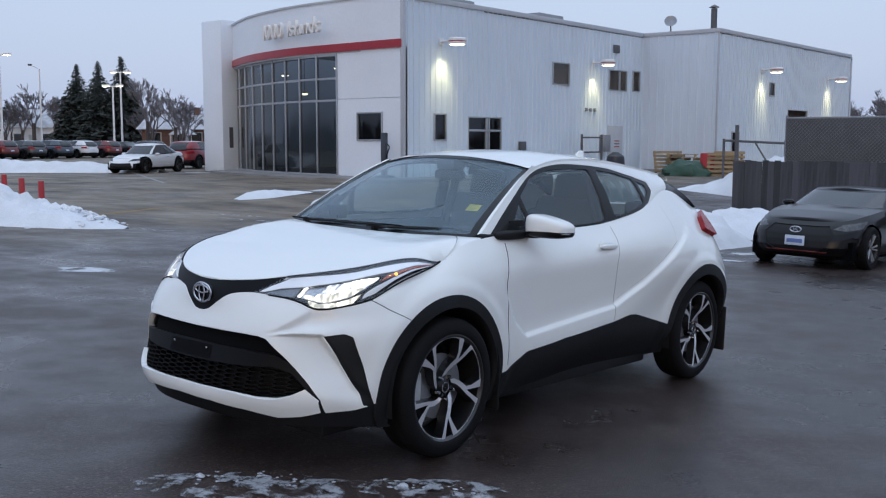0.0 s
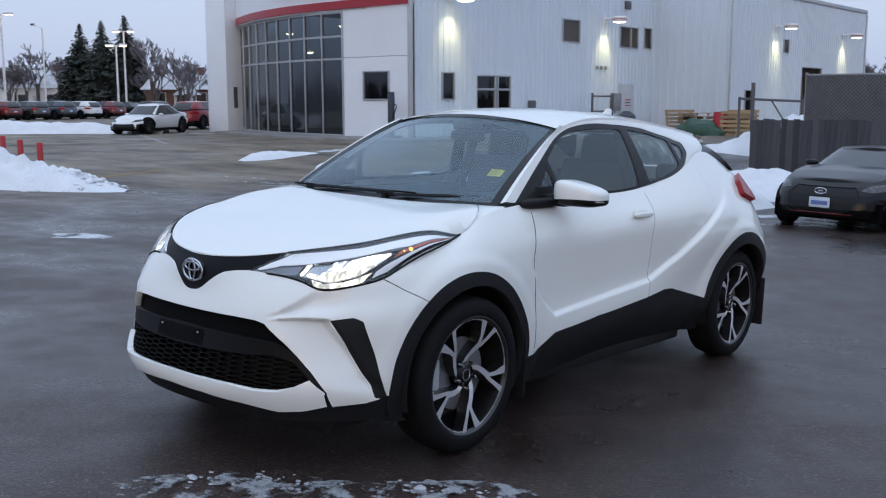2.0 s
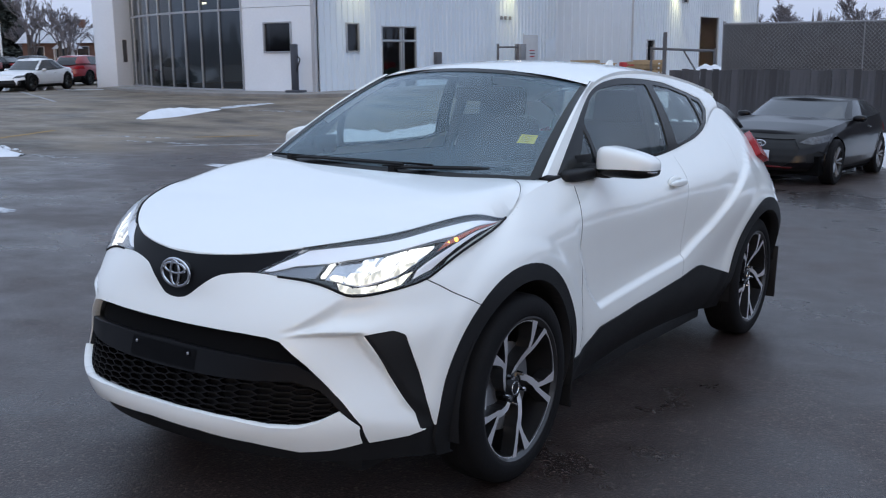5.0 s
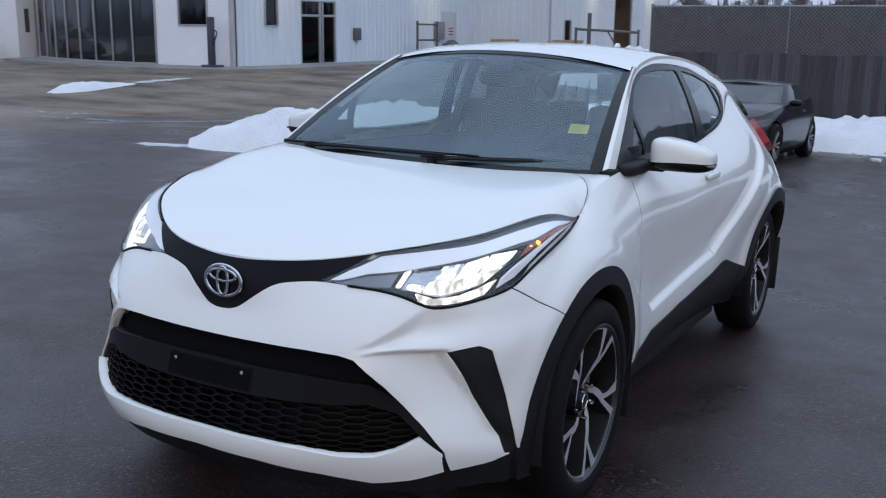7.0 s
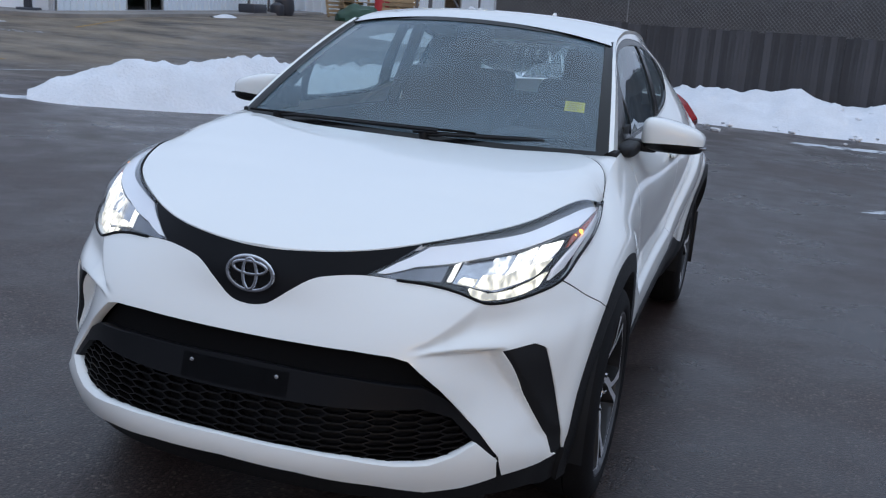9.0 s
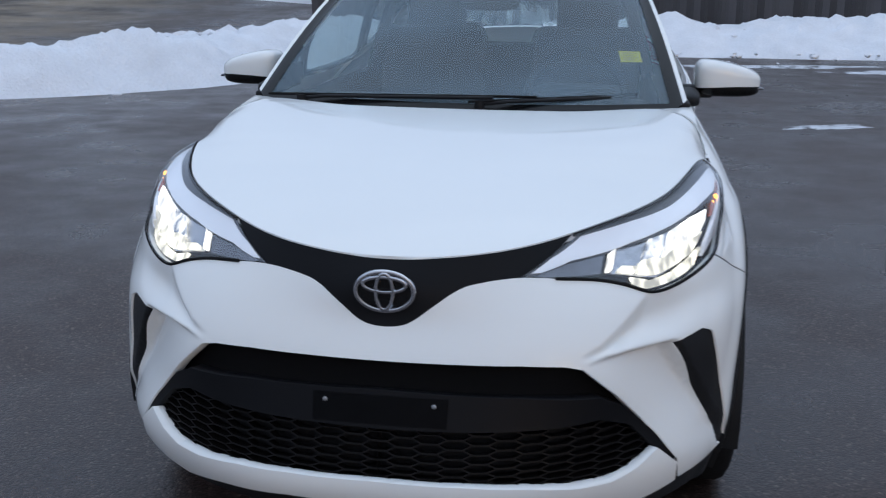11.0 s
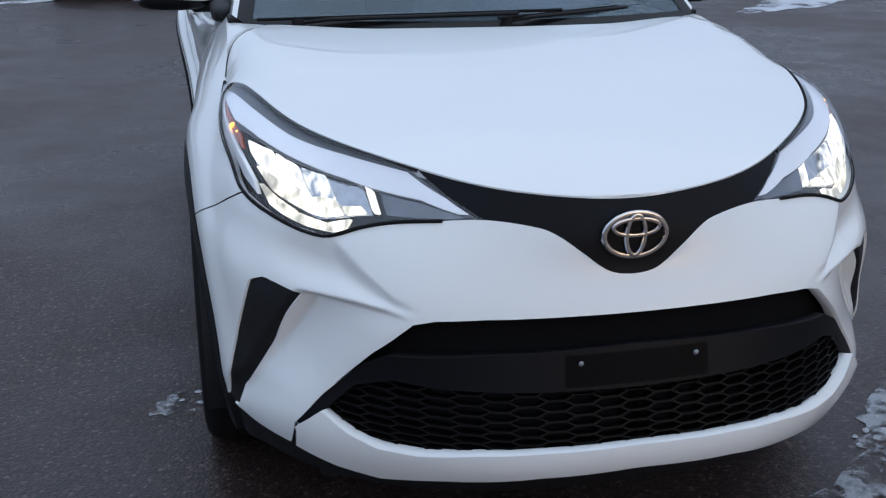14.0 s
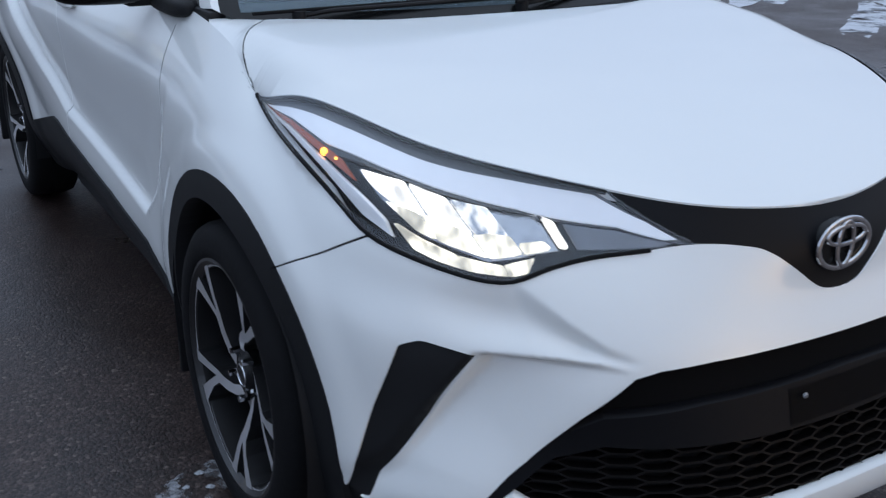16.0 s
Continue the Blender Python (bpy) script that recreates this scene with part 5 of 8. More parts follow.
    for g in gl:
        e = g ** .94
        P = plan_curve(w * (w0 * (1 - e) + w1 * e + .05 * g * (1 - g)), ya + (yb - ya) * g - .05 * math.sin(g * math.pi), yd + (yc - yd) * g + .05 * math.sin(g * math.pi), 3.6, count)
        zb = np.interp(P[:, 1], ty, tz) + .01
        zr = H - .045 - .035 * ((P[:, 1] - (yb + yc) / 2) / (yc - yb) * 2) ** 2
        K.append(np.column_stack([P, zb * (1 - g) + zr * g]))
    K = np.array(K)
    C = (K[:-1, :-1] + K[1:, 1:]) / 2
    nx = np.abs(normals_at(K)[:-1, :-1, 0])
    gg = np.broadcast_to(((gl[1:] + gl[:-1]) / 2)[:, None], C.shape[:2])
    names = np.where(nx > .62, "side_window", np.where(C[..., 1] < (ya + yd) / 2, "windscreen", "rear_window")).astype(object)
    names[(nx > .48) & (nx < .66)] = "roof_frame"
    yw = [f0 + a * L for a in form["win"]]
    names[(nx > .62) & (C[..., 1] > yw[3] + .06 * gg)] = "roof_frame"
    names[(nx > .62) & (C[..., 1] > yw[1]) & (C[..., 1] < yw[2])] = "window_trim"
    names[gg > .93] = "roof_frame"
    names[(gg < .06)] = "window_trim"
    for nm, bm in sheet_parts(K, names).items():
        for q in ([bm] if nm in ("roof_frame", "window_trim") else islands(bm)):
            part(nm, q, look_of[nm][0], c, look_of[nm][1])
    part("roof", grid_mesh(np.array([[(x * u, y, z + .035 * float(sstep(0, .4, x / w)) * (1 - u * u)) for u in us] for x, y, z in K[-1]])), paint, c, "painted roof")
    for s in (1, -1):
        for yk in (0, wb):
            wh = part("wheel", lathe(((-.10, .20), (-.11, .30), (-.08, .325), (.07, .325), (.095, .30), (.09, .225)), 28), M_RUBBER, c, "black tyre")
            part("rim", lathe(((.085, .228), (.088, .215), (.02, .20), (.01, .05), (.05, .045), (.05, .001)), 20), M_DARKMETAL, wh, "dark alloy rim")
            for a in (k * 2 * math.pi / 5 + d for k in range(5) for d in (-.17, .17)):
                part("spoke", atube((.052, .03 * math.cos(a), .03 * math.sin(a)), (.075, .214 * math.cos(a), .214 * math.sin(a)), .010, .017, 6), M_STEEL if style == "hatch" else M_DARKMETAL, wh, "alloy spoke")
            wh.matrix_local = Matrix.Translation((s * (w - .105), yk, .325)) @ (Matrix.Identity(4) if s > 0 else Matrix.Diagonal((-1, 1, 1, 1)))
            P = [[(s * x, yk + .37 * math.cos(a), .33 + .37 * math.sin(a)) for a in np.linspace(radians(-15), radians(195), 18)] for x in (w * .45, w * .87)]
            part("wheel_well", grid_mesh(np.array(P)), M_SLOT_FAR, c, "dark wheel well")
        ym = ya + .22 * (yb - ya) + .18
        part("mirror", superball_at(s * (w - .01), ym + .14, float(np.interp(ym, ty, tz)) + .03, .10, .06, .05), paint, c, "door mirror")
        part("door_handle", superball_at(s * w * .985, f0 + .58 * L, tz[4] * .86, .02, .09, .018), paint, c)
    part("underbody", abox(-w * .86, w * .86, f0 + .25, r0 - .25, .15, .42), M_SLOT_FAR, c)
    c.matrix_world = m
    return c


M_FLUTE = mat("fluted_grey_reflector", (0.2, 0.205, 0.22), 0.25, metal=0.8, vary=0.5, fine=220, stretch=(6, 1, 1))
M_SLOT_FAR = mat("unlit_black_cavity", (0.003, 0.003, 0.0035), 0.9, spec=.05)
M_PLATE = mat("pale_blue_plate", (0.55, 0.62, 0.72), 0.5)
M_CARGLASS = mat("dark_car_window", (0.022, 0.025, 0.029), 0.06, vary=0.1, spec=.7)
M_FLUTE_FAR = mat("clear_lamp_unit", (0.07, 0.072, 0.08), 0.18, metal=0.2, vary=0.5, scale=14)
P_WHITE = mat("white_far_paint", (0.72, 0.73, 0.75), 0.35, vary=0.03, coat=.8)
P_RED = mat("red_far_paint", (0.13, 0.009, 0.012), 0.35, vary=0.08, coat=.8)
P_GREY = mat("dark_grey_far_paint", (0.05, 0.053, 0.06), 0.35, vary=0.08, coat=.8)
P_BLACK = mat("black_far_paint", (0.004, 0.0036, 0.005), 0.3, vary=0.1, spec=.12, coat=.35)
P_BLUE = mat("slate_far_paint", (0.04, 0.055, 0.08), 0.35, vary=0.1, coat=.8)
far_car("white sedan with black wheels parked on the lot", P_WHITE, on_ground(-33.1, 20.1, 22), 4.0, 1.68, 1.26, "sedan", near=True)
P_BRIGHTRED = mat("bright_red_far_paint", (0.27, 0.012, 0.018), 0.35, vary=0.08, coat=.6)
far_car("red small crossover parked beside snow", P_BRIGHTRED, on_ground(-38.1, 27.8, 205), 3.8, 1.65, 1.36, "suv")
for k, p, st_, hh, lb in ((-3, P_GREY, "suv", 1.50, "grey crossover"), (-2, P_RED, "suv", 1.48, "red crossover"), (-1, P_RED, "suv", 1.50, "dark red crossover"), (0, P_GREY, "suv", 1.48, "dark grey crossover"), (1, P_BLUE, "suv", 1.50, "slate crossover"),
                          (2, P_WHITE, "suv", 1.48, "white crossover"), (3, P_RED, "suv", 1.46, "red crossover"), (4, P_BLACK, "sedan", 1.40, "black sedan"), (5, P_GREY, "suv", 1.46, "grey crossover")):
    far_car(lb + " in the far parking row", p, on_ground(-68.0 - .3 * k, 32.6 + 2.25 * k, -80), 4.1, 1.74, hh * .92, st_, group="far parking row")

# the black hatchback by the fence
hy = far_car("black hatchback with a red lip stripe, parked nose out", P_BLACK, on_ground(-1.72, 12.1, -2), 4.24, 1.80, 1.25, "hatch", count=260, rows_n=40, near=True)
plate = part("plate", abox(-.150, .150, -.822, -.812, .335, .485, .008), M_PLATE, hy, "pale number plate")
part("plate_text", abox(-.12, .12, -.826, -.822, .375, .435, .002), mat("plate_blue_bar", (0.12, 0.18, 0.42), 0.5), plate, "plain blue bar on the plate")
bm = bmesh.new()
oval(bm, 0, .575, .085, .042, .009, -.805)
tube(bm, (-.02, -.805, .54), (-.03, -.805, .61), .009, seg=6)
tube(bm, (.03, -.805, .54), (.02, -.805, .61), .009, seg=6)
tube(bm, (-.03, -.805, .57), (.03, -.805, .58), .008, seg=6)
part("badge", bm, M_CHROME, hy, "chrome oval badge")

# ---------------------------------------------------------------- poles, houses, trees
def lot_lamp(x, y, h, tu, lab="tall white lot lamp with two lit heads", two=True):
    p = thing("lot_lamp", lab, "street lamp", "lot lamps", m=Matrix.Translation((x, y, gz(x, y))) @ pose(0, 0, 0, 0, 0, tu))
    part("pole", atube((0, 0, -.1), (0, 0, h), .11, .075, seg=10), M_LAMPCASE, p)
    part("crossarm", atube((-.5 if two else 0, 0, h), (.5 if two else 1.1, 0, h if two else h + .45), .045, seg=8), M_LAMPCASE, p)
    for s in ((1, -1) if two else (1,)):
        w, zh = (.33, h) if two else (.22, h + .42)
        hd = part("head", abox(-w, w, -w * .62, w * .62, zh - .02, zh + .16, .05), M_LAMPCASE if two else M_DKSTEEL, p)
        hd.location = (s * .66 if two else 1.25, 0, 0)
        part("lens", abox(-w * .8, w * .8, -w * .5, w * .5, zh - .06, zh - .025, .01), M_LIT if two else M_FRAME, hd)


lot_lamp(-81.6, 50.5, 7.8, 37)
lot_lamp(-80.4, 48.9, 6.38, 37)
lot_lamp(-56.6, 24.9, 6.8, 35)
lot_lamp(-77.3, 36.6, 8.3, 35)
lot_lamp(-102.3, 53.5, 9.2, 200, "tall grey street lamp with one arm", False)


def spruce_mesh(seed, h=10.0):
    random.seed(seed)
    V, Fc = [], []
    for z in np.arange(.6, h - .05, .16):
        f = 1 - z / h
        R = .16 + 3.7 * f ** .95 * (1 + .16 * noise.noise((z * 1.1, seed, 0)) + .10 * math.sin(z * 3.1 + seed))
        nb = int(16 + 30 * f)
        for b in range(nb):
            a = random.uniform(0, 2 * math.pi)
            r = R * random.uniform(.55, 1.10)
            dirv = np.array((math.cos(a), math.sin(a), 0))
            per = np.array((-math.sin(a), math.cos(a), 0))
            n = max(2, int(r / .24))
            for k in range(n):
                d = r * (k + .5) / n
                base = dirv * d + np.array((0, 0, z + random.uniform(-.2, .2) - .25 * d * (.5 + .6 * random.random())))
                s = (.07 + .13 * min(1, f * 2.2)) * random.uniform(.6, 1.4)
                i0 = len(V)
                tw = random.uniform(-.8, .8)
                q = per * math.cos(tw) + np.array((0, 0, math.sin(tw)))
                V += [tuple(base - q * s), tuple(base + q * s), tuple(base + dirv * s * 2.0 + np.array((0, 0, -.12)))]
                Fc.append((i0, i0 + 1, i0 + 2))
    me = bpy.data.meshes.new("crown")
    me.from_pydata(V, [], Fc)
    me.materials.append(M_SPRUCE)
    return me


_sp = [spruce_mesh(1), spruce_mesh(2, 10.5)]
for i, (x, y, s) in enumerate(((-110.1, 62.5, 1.06), (-106.3, 63.1, 1.03), (-102.35, 63.8, 1.12), (-173.4, 85.3, .82), (-177.2, 88.6, .78), (-104.5, 61.9, .8), (-108.6, 64.5, .78))):
    t_ = thing("spruce", "tall dark green spruce tree", "tree", "spruces", m=Matrix.Translation((x, y, FAR_Z)) @ Matrix.Rotation(i * 1.3, 4, "Z") @ Matrix.Diagonal((s, s, s, 1)))
    part("trunk", atube((0, 0, -.2), (0, 0, 9.6), .2, .03, seg=8), M_BARK, t_)
    cr = new("crown", _sp[i % 2])
    cr.parent = t_


def bare_tree_mesh(seed, h=8.0):
    """Trunk, limbs and a haze of twigs, as tapering three-sided rods."""
    random.seed(seed)
    segs = []

    def grow(p, d, r, ln, depth):
        q = p + d * ln
        segs.append((p, q, r, r * .68))
        if depth == 0:
            return
        for _ in range(3 if depth > 1 else 4):
            nd = (d + Vector((random.uniform(-1, 1), random.uniform(-1, 1), random.uniform(-.25, .75))) * .50).normalized()
            grow(p + d * ln * random.uniform(.55, 1.0), nd, r * .58, ln * random.uniform(.58, .80), depth - 1)
    grow(Vector((0, 0, -.2)), Vector((0, 0, 1)), .15, h * .27, 6)
    V, Fc = [], []
    for p, q, r0, r1 in segs:
        d = (q - p).normalized()
        a = d.orthogonal().normalized()
        b = d.cross(a)
        i0 = len(V)
        r0, r1 = max(r0, .013), max(r1, .009)
        for c, r in ((p, r0), (q, r1)):
            for k in range(3):
                t = 2 * math.pi * k / 3
                V.append(tuple(c + a * r * math.cos(t) + b * r * math.sin(t)))
        for k in range(3):
            m_ = (k + 1) % 3
            Fc.append((i0 + k, i0 + m_, i0 + 3 + m_, i0 + 3 + k))
    me = bpy.data.meshes.new("crown")
    me.from_pydata(V, [], Fc)
    me.materials.append(M_TWIG)
    return me


_bt = [bare_tree_mesh(s) for s in (3, 8, 13)]


def bare_tree(i, x, y, s):
    t_ = thing("bare_tree", "leafless grey-brown winter tree", "tree", "bare trees", m=Matrix.Translation((x, y, FAR_Z)) @ Matrix.Rotation(i * 2.1, 4, "Z") @ Matrix.Diagonal((s, s, s, 1)))
    part("trunk", atube((0, 0, -.2), (0, 0, 2.2), .19, .14, seg=8), M_BARK, t_)
    c = new("crown", _bt[i % 3])
    c.parent = t_


for i, (x, y, s) in enumerate(((-87, 57.0, 1.5), (-80.5, 55.8, 1.2), (-77.5, 54.6, 1.05), (-76, 53.2, .9), (-73.5, 52.4, .8), (-84, 55.5, 1.05), (-90, 62, .9), (-134, 73, 1.25), (-128, 70, 1.1), (-87, 66, .8), (-150, 76, 1.2), (-78, 58, .75), (-97, 64, .8), (-170, 84, 1.2), (-80, 63, .7), (-120, 76, .9), (-140, 80, 1.0), (-124, 60.2, 1.1), (-122.3, 61.6, 1.2), (-121, 62.5, 1.6), (-118.7, 64.2, 1.45), (-118.5, 64.8, 1.1), (-126, 61, 1.1), (-129, 61.5, 1.2), (-127, 64.5, 1.1), (-132, 62, 1.1), (-135, 66, 1.2), (-131, 69, 1.2), (-97, 63, .95), (-99, 66, .9), (-95, 65.5, .85), (-93, 66, .75), (-91, 67, .7), (-128, 64, 1.1), (-131, 66, 1.15), (-126, 62, 1.0),
 (-18.8, 67, .72), (-16.7, 68, .75), (-14.5, 69, .72), (-12.4, 70, .78), (-10.2, 71, .75), (-8.1, 72, .8), (-5.9, 73, .75), (-3.8, 74, .8), (-1.6, 75, .8), (1, 68, .75), (-7, 66, .7), (-11, 65, .66), (-15, 64, .64), (-28.7, 100.5, 1.0), (-27, 101.5, 1.05), (-35, 95, 1.22), (-33, 97, 1.2), (-31, 96, 1.1),
                               (-8.0, 78, 1.05), (-4.5, 76, 1.0), (-1, 80, 1.1), (-28, 86, 1.15), (-23, 90, 1.1), (4, 66, 1.0), (8, 70, 1.1), (-12, 82, 1.0), (14, 58, 1.0), (2, 72, .9), (-6.5, 72, .9), (20, 62, 1.1), (-16, 84, 1.1))):
    bare_tree(i, x, y, s)
# a band of woods round the place: low and far ahead, nearer and taller behind
def woods(n, a0, a1, d0, d1, h, label, seed):
    random.seed(seed)
    V, Fc = [], []
    for k in range(n):
        a = radians(random.uniform(a0, a1))
        d = random.uniform(d0, d1)
        cx, cy = -math.sin(a) * d, math.cos(a) * d
        hgt = h * (1 + .5 * noise.noise((a * 9, 0, 0))) * random.uniform(.5, 1.1)
        w_ = random.uniform(.06, .5)
        i0 = len(V)
        px, py = math.cos(a) * w_, math.sin(a) * w_
        V += [(cx - px, cy - py, 0), (cx + px, cy + py, 0), (cx + px * random.uniform(-.8, .8), cy + py * random.uniform(-.8, .8), hgt)]
        Fc.append((i0, i0 + 1, i0 + 2))
    me = bpy.data.meshes.new("far_woods")
    me.from_pydata(V, [], Fc)
    me.materials.append(M_TWIG)
    tagged(new("far_woods", me), label, "woods", kind="stuff")


woods(3000, -40, 92, 230, 300, 4.2, "distant grey-brown leafless woods", 9)
woods(1500, -14, 13, 74, 100, 4.4, "grey-brown leafless thicket beyond the fence", 12)
# unseen woods, added behind the camera to close the horizon
woods(7000, 92, 320, 90, 140, 5.0, "low leafless woods across the road", 10)


def house(x, y, tu, L, W, H, label, wall):
    h = thing("house", label, "house", "far houses", m=Matrix.Translation((x, y, FAR_Z)) @ pose(0, 0, 0, 0, 0, tu))
    part("wall", abox(-L / 2, L / 2, -W / 2, W / 2, -.2, H), wall, h)
    bm = bmesh.new()
    o = .5
    v = [bm.verts.new(p) for p in ((-L / 2 - o, -W / 2 - o, H), (L / 2 + o, -W / 2 - o, H), (L / 2 + o, W / 2 + o, H), (-L / 2 - o, W / 2 + o, H), (-L / 2, 0, H + W * .28), (L / 2, 0, H + W * .28))]
    for f in ((0, 1, 5, 4), (2, 3, 4, 5), (1, 2, 5), (3, 0, 4), (3, 2, 1, 0)):
        bm.faces.new([v[i] for i in f])
    rf = part("roof", bm, M_ROOFSNOW, h, "snow-covered roof", smooth=False)
    part("chimney", abox(L * .2, L * .2 + .6, -.3, .3, H + W * .1, H + W * .28 + .7), M_BRICK, rf)
    for k in (-.3, .05, .32):
        wd = part("window", abox(L * k - .7, L * k + .7, -W / 2 - .05, -W / 2 + .02, 1.0, 2.2), M_FRAME, h)
        part("pane", abox(L * k - .6, L * k + .6, -W / 2 - .07, -W / 2 - .045, 1.08, 2.12), M_CARGLASS, wd)
    part("door", abox(L * .18 - .45, L * .18 + .45, -W / 2 - .06, -W / 2 + .02, 0, 2.05), M_DOORGREY, h)
    return h


house(-88.0, 61.9, 40, 7, 6, 2.5, "low brick house with a snowy roof", M_BRICK)
house(-128, 66, 30, 15, 9, 3.0, "low pale house with a snowy roof", M_STUCCO)
house(-146, 58, 25, 12, 8, 2.8, "low brick house with a snowy roof", M_BRICK)
gz_ = thing("porch_pavilion", "white timber porch with a pitched roof", "porch", m=Matrix.Translation((-83.7, 58.9, FAR_Z)) @ pose(0, 0, 0, 0, 0, 40) @ Matrix.Diagonal((.6, .6, .72, 1)))
for px in (-1.8, -.6, .6, 1.8):
    part("post", abox(px - .07, px + .07, -1.4, -1.26, 0, 2.7), M_LAMPCASE, gz_)
for z in (.5, .95):
    part("rail", abox(-1.8, 1.8, -1.38, -1.3, z, z + .08), M_LAMPCASE, gz_)
for k in range(15):
    part("baluster", abox(-1.75 + k * .25 - .02, -1.75 + k * .25 + .02, -1.36, -1.32, .5, 1.0), M_LAMPCASE, gz_)
bm = bmesh.new()
v = [bm.verts.new(p) for p in ((-2.1, -1.6, 2.7), (2.1, -1.6, 2.7), (2.1, 1.6, 2.7), (-2.1, 1.6, 2.7), (0, 0, 4.2))]
for f in ((0, 1, 4), (1, 2, 4), (2, 3, 4), (3, 0, 4), (3, 2, 1, 0)):
    bm.faces.new([v[i] for i in f])
part("roof", bm, M_ROOFSNOW, gz_, "pale pitched roof", smooth=False)
# ---------------------------------------------------------------- the white crossover: design lines
# Car space: x to the car's left, y backwards from the front axle, z up from the lot.
# Each line runs from the middle of the nose round the left side to the middle of the tail.
LINE_SILL = ((0, -.86, .215), (.16, -.855, .215), (.30, -.835, .215), (.45, -.78, .215), (.60, -.68, .215), (.70, -.56, .215),
             (.76, -.42, .21), (.80, 0, .20), (.76, .42, .21), (.69, .95, .22), (.69, 1.55, .23), (.71, 2.12, .23),
             (.79, 2.64, .22), (.72, 2.96, .27), (.60, 3.17, .28), (.33, 3.30, .28), (0, 3.33, .28))
LINE_LIP = ((0, -.95, .33), (.16, -.945, .33), (.30, -.918, .333), (.45, -.85, .338), (.60, -.742, .343), (.70, -.64, .345),
            (.784, -.475, .34), (.822, 0, .34), (.795, .42, .34), (.785, .95, .35), (.79, 1.55, .38), (.80, 2.12, .38),
            (.85, 2.64, .37), (.80, 3.0, .40), (.67, 3.23, .40), (.35, 3.37, .40), (0, 3.40, .40))
LINE_BAND = ((0, -.915, .47), (.16, -.91, .47), (.30, -.887, .47), (.45, -.826, .47), (.60, -.71, .475), (.70, -.605, .48),
             (.788, -.475, .48), (.832, 0, .48), (.798, .44, .50), (.80, .95, .46), (.803, 1.55, .51), (.812, 2.12, .51),
             (.862, 2.64, .51), (.83, 3.02, .51), (.70, 3.25, .51), (.36, 3.38, .51), (0, 3.41, .51))
LINE_BROW = ((0, -.878, .612), (.16, -.873, .612), (.30, -.857, .612), (.44, -.817, .614), (.575, -.725, .62), (.70, -.60, .63),
             (.790, -.465, .625), (.836, 0, .63), (.796, .45, .62), (.784, .95, .60), (.796, 1.55, .64), (.83, 2.12, .66),
             (.868, 2.64, .66), (.845, 3.02, .65), (.71, 3.25, .65), (.36, 3.37, .65), (0, 3.40, .65))
LINE_NOSE = ((0, -.842, .69), (.16, -.836, .698), (.30, -.815, .705), (.44, -.772, .705), (.575, -.685, .70), (.702, -.545, .705),
             (.799, -.375, .70), (.836, 0, .75), (.794, .46, .76), (.788, .95, .75), (.80, 1.55, .78), (.845, 2.10, .80),
             (.864, 2.62, .82), (.82, 2.98, .80), (.70, 3.19, .80), (.36, 3.30, .80), (0, 3.33, .80))
LINE_LAMP = ((0, -.838, .765), (.15, -.815, .767), (.285, -.772, .787), (.43, -.725, .772), (.577, -.65, .752), (.725, -.47, .788),
             (.785, -.26, .80), (.804, .03, .875), (.788, .44, .90), (.786, .95, .90), (.805, 1.55, .94), (.815, 2.08, .98),
             (.78, 2.60, 1.0), (.735, 2.93, .98), (.665, 3.09, .97), (.35, 3.20, .97), (0, 3.23, .97))
LINE_SHOULDER = ((0, -.80, .822), (.15, -.783, .83), (.29, -.735, .846), (.42, -.645, .872), (.592, -.463, .909), (.702, -.15, .958),
                 (.735, -.006, .920), (.714, .115, .990), (.708, .40, 1.034), (.685, .95, 1.052), (.68, 1.55, 1.065), (.68, 2.08, 1.15),
                 (.565, 2.52, 1.30), (.60, 2.86, 1.16), (.58, 3.04, 1.11), (.30, 3.13, 1.13), (0, 3.15, 1.14))
LINES = np.array([LINE_SILL, LINE_LIP, LINE_BAND, LINE_BROW, LINE_NOSE, LINE_LAMP, LINE_SHOULDER], float)


NS, NV = 24, 24
_along = np.array([hermite(row, NS, True) for row in LINES])
SKIN = np.stack([hermite(_along[:, j], NV) for j in range(_along.shape[1])], 1)


def eased(G, sg, axis):
    """The points blurred along one axis of the sheet; its ends stay where they are."""
    r = int(sg * 3)
    k = np.exp(-.5 * (np.arange(-r, r + 1) / sg) ** 2)
    k /= k.sum()
    G = np.moveaxis(G, axis, 0)
    if axis == 1:
        f = np.array((-1.0, 1, 1))
        lo, hi = G[r:0:-1] * f, G[-2:-r - 2:-1] * f
    else:
        lo, hi = 2 * G[:1] - G[r:0:-1], 2 * G[-1:] - G[-2:-r - 2:-1]
    P = np.concatenate([lo, G, hi])
    out = sum(w * P[i:i + len(G)] for i, w in enumerate(k))
    return np.moveaxis(out, 0, axis)


_front = 1 - sstep(4.0, 6.5, np.arange(SKIN.shape[1]) / NS)[None, :, None]
_soft = eased(eased(SKIN, 9, 1), 7, 0)
SKIN = _soft * (1 - .5 * _front) + SKIN * .5 * _front
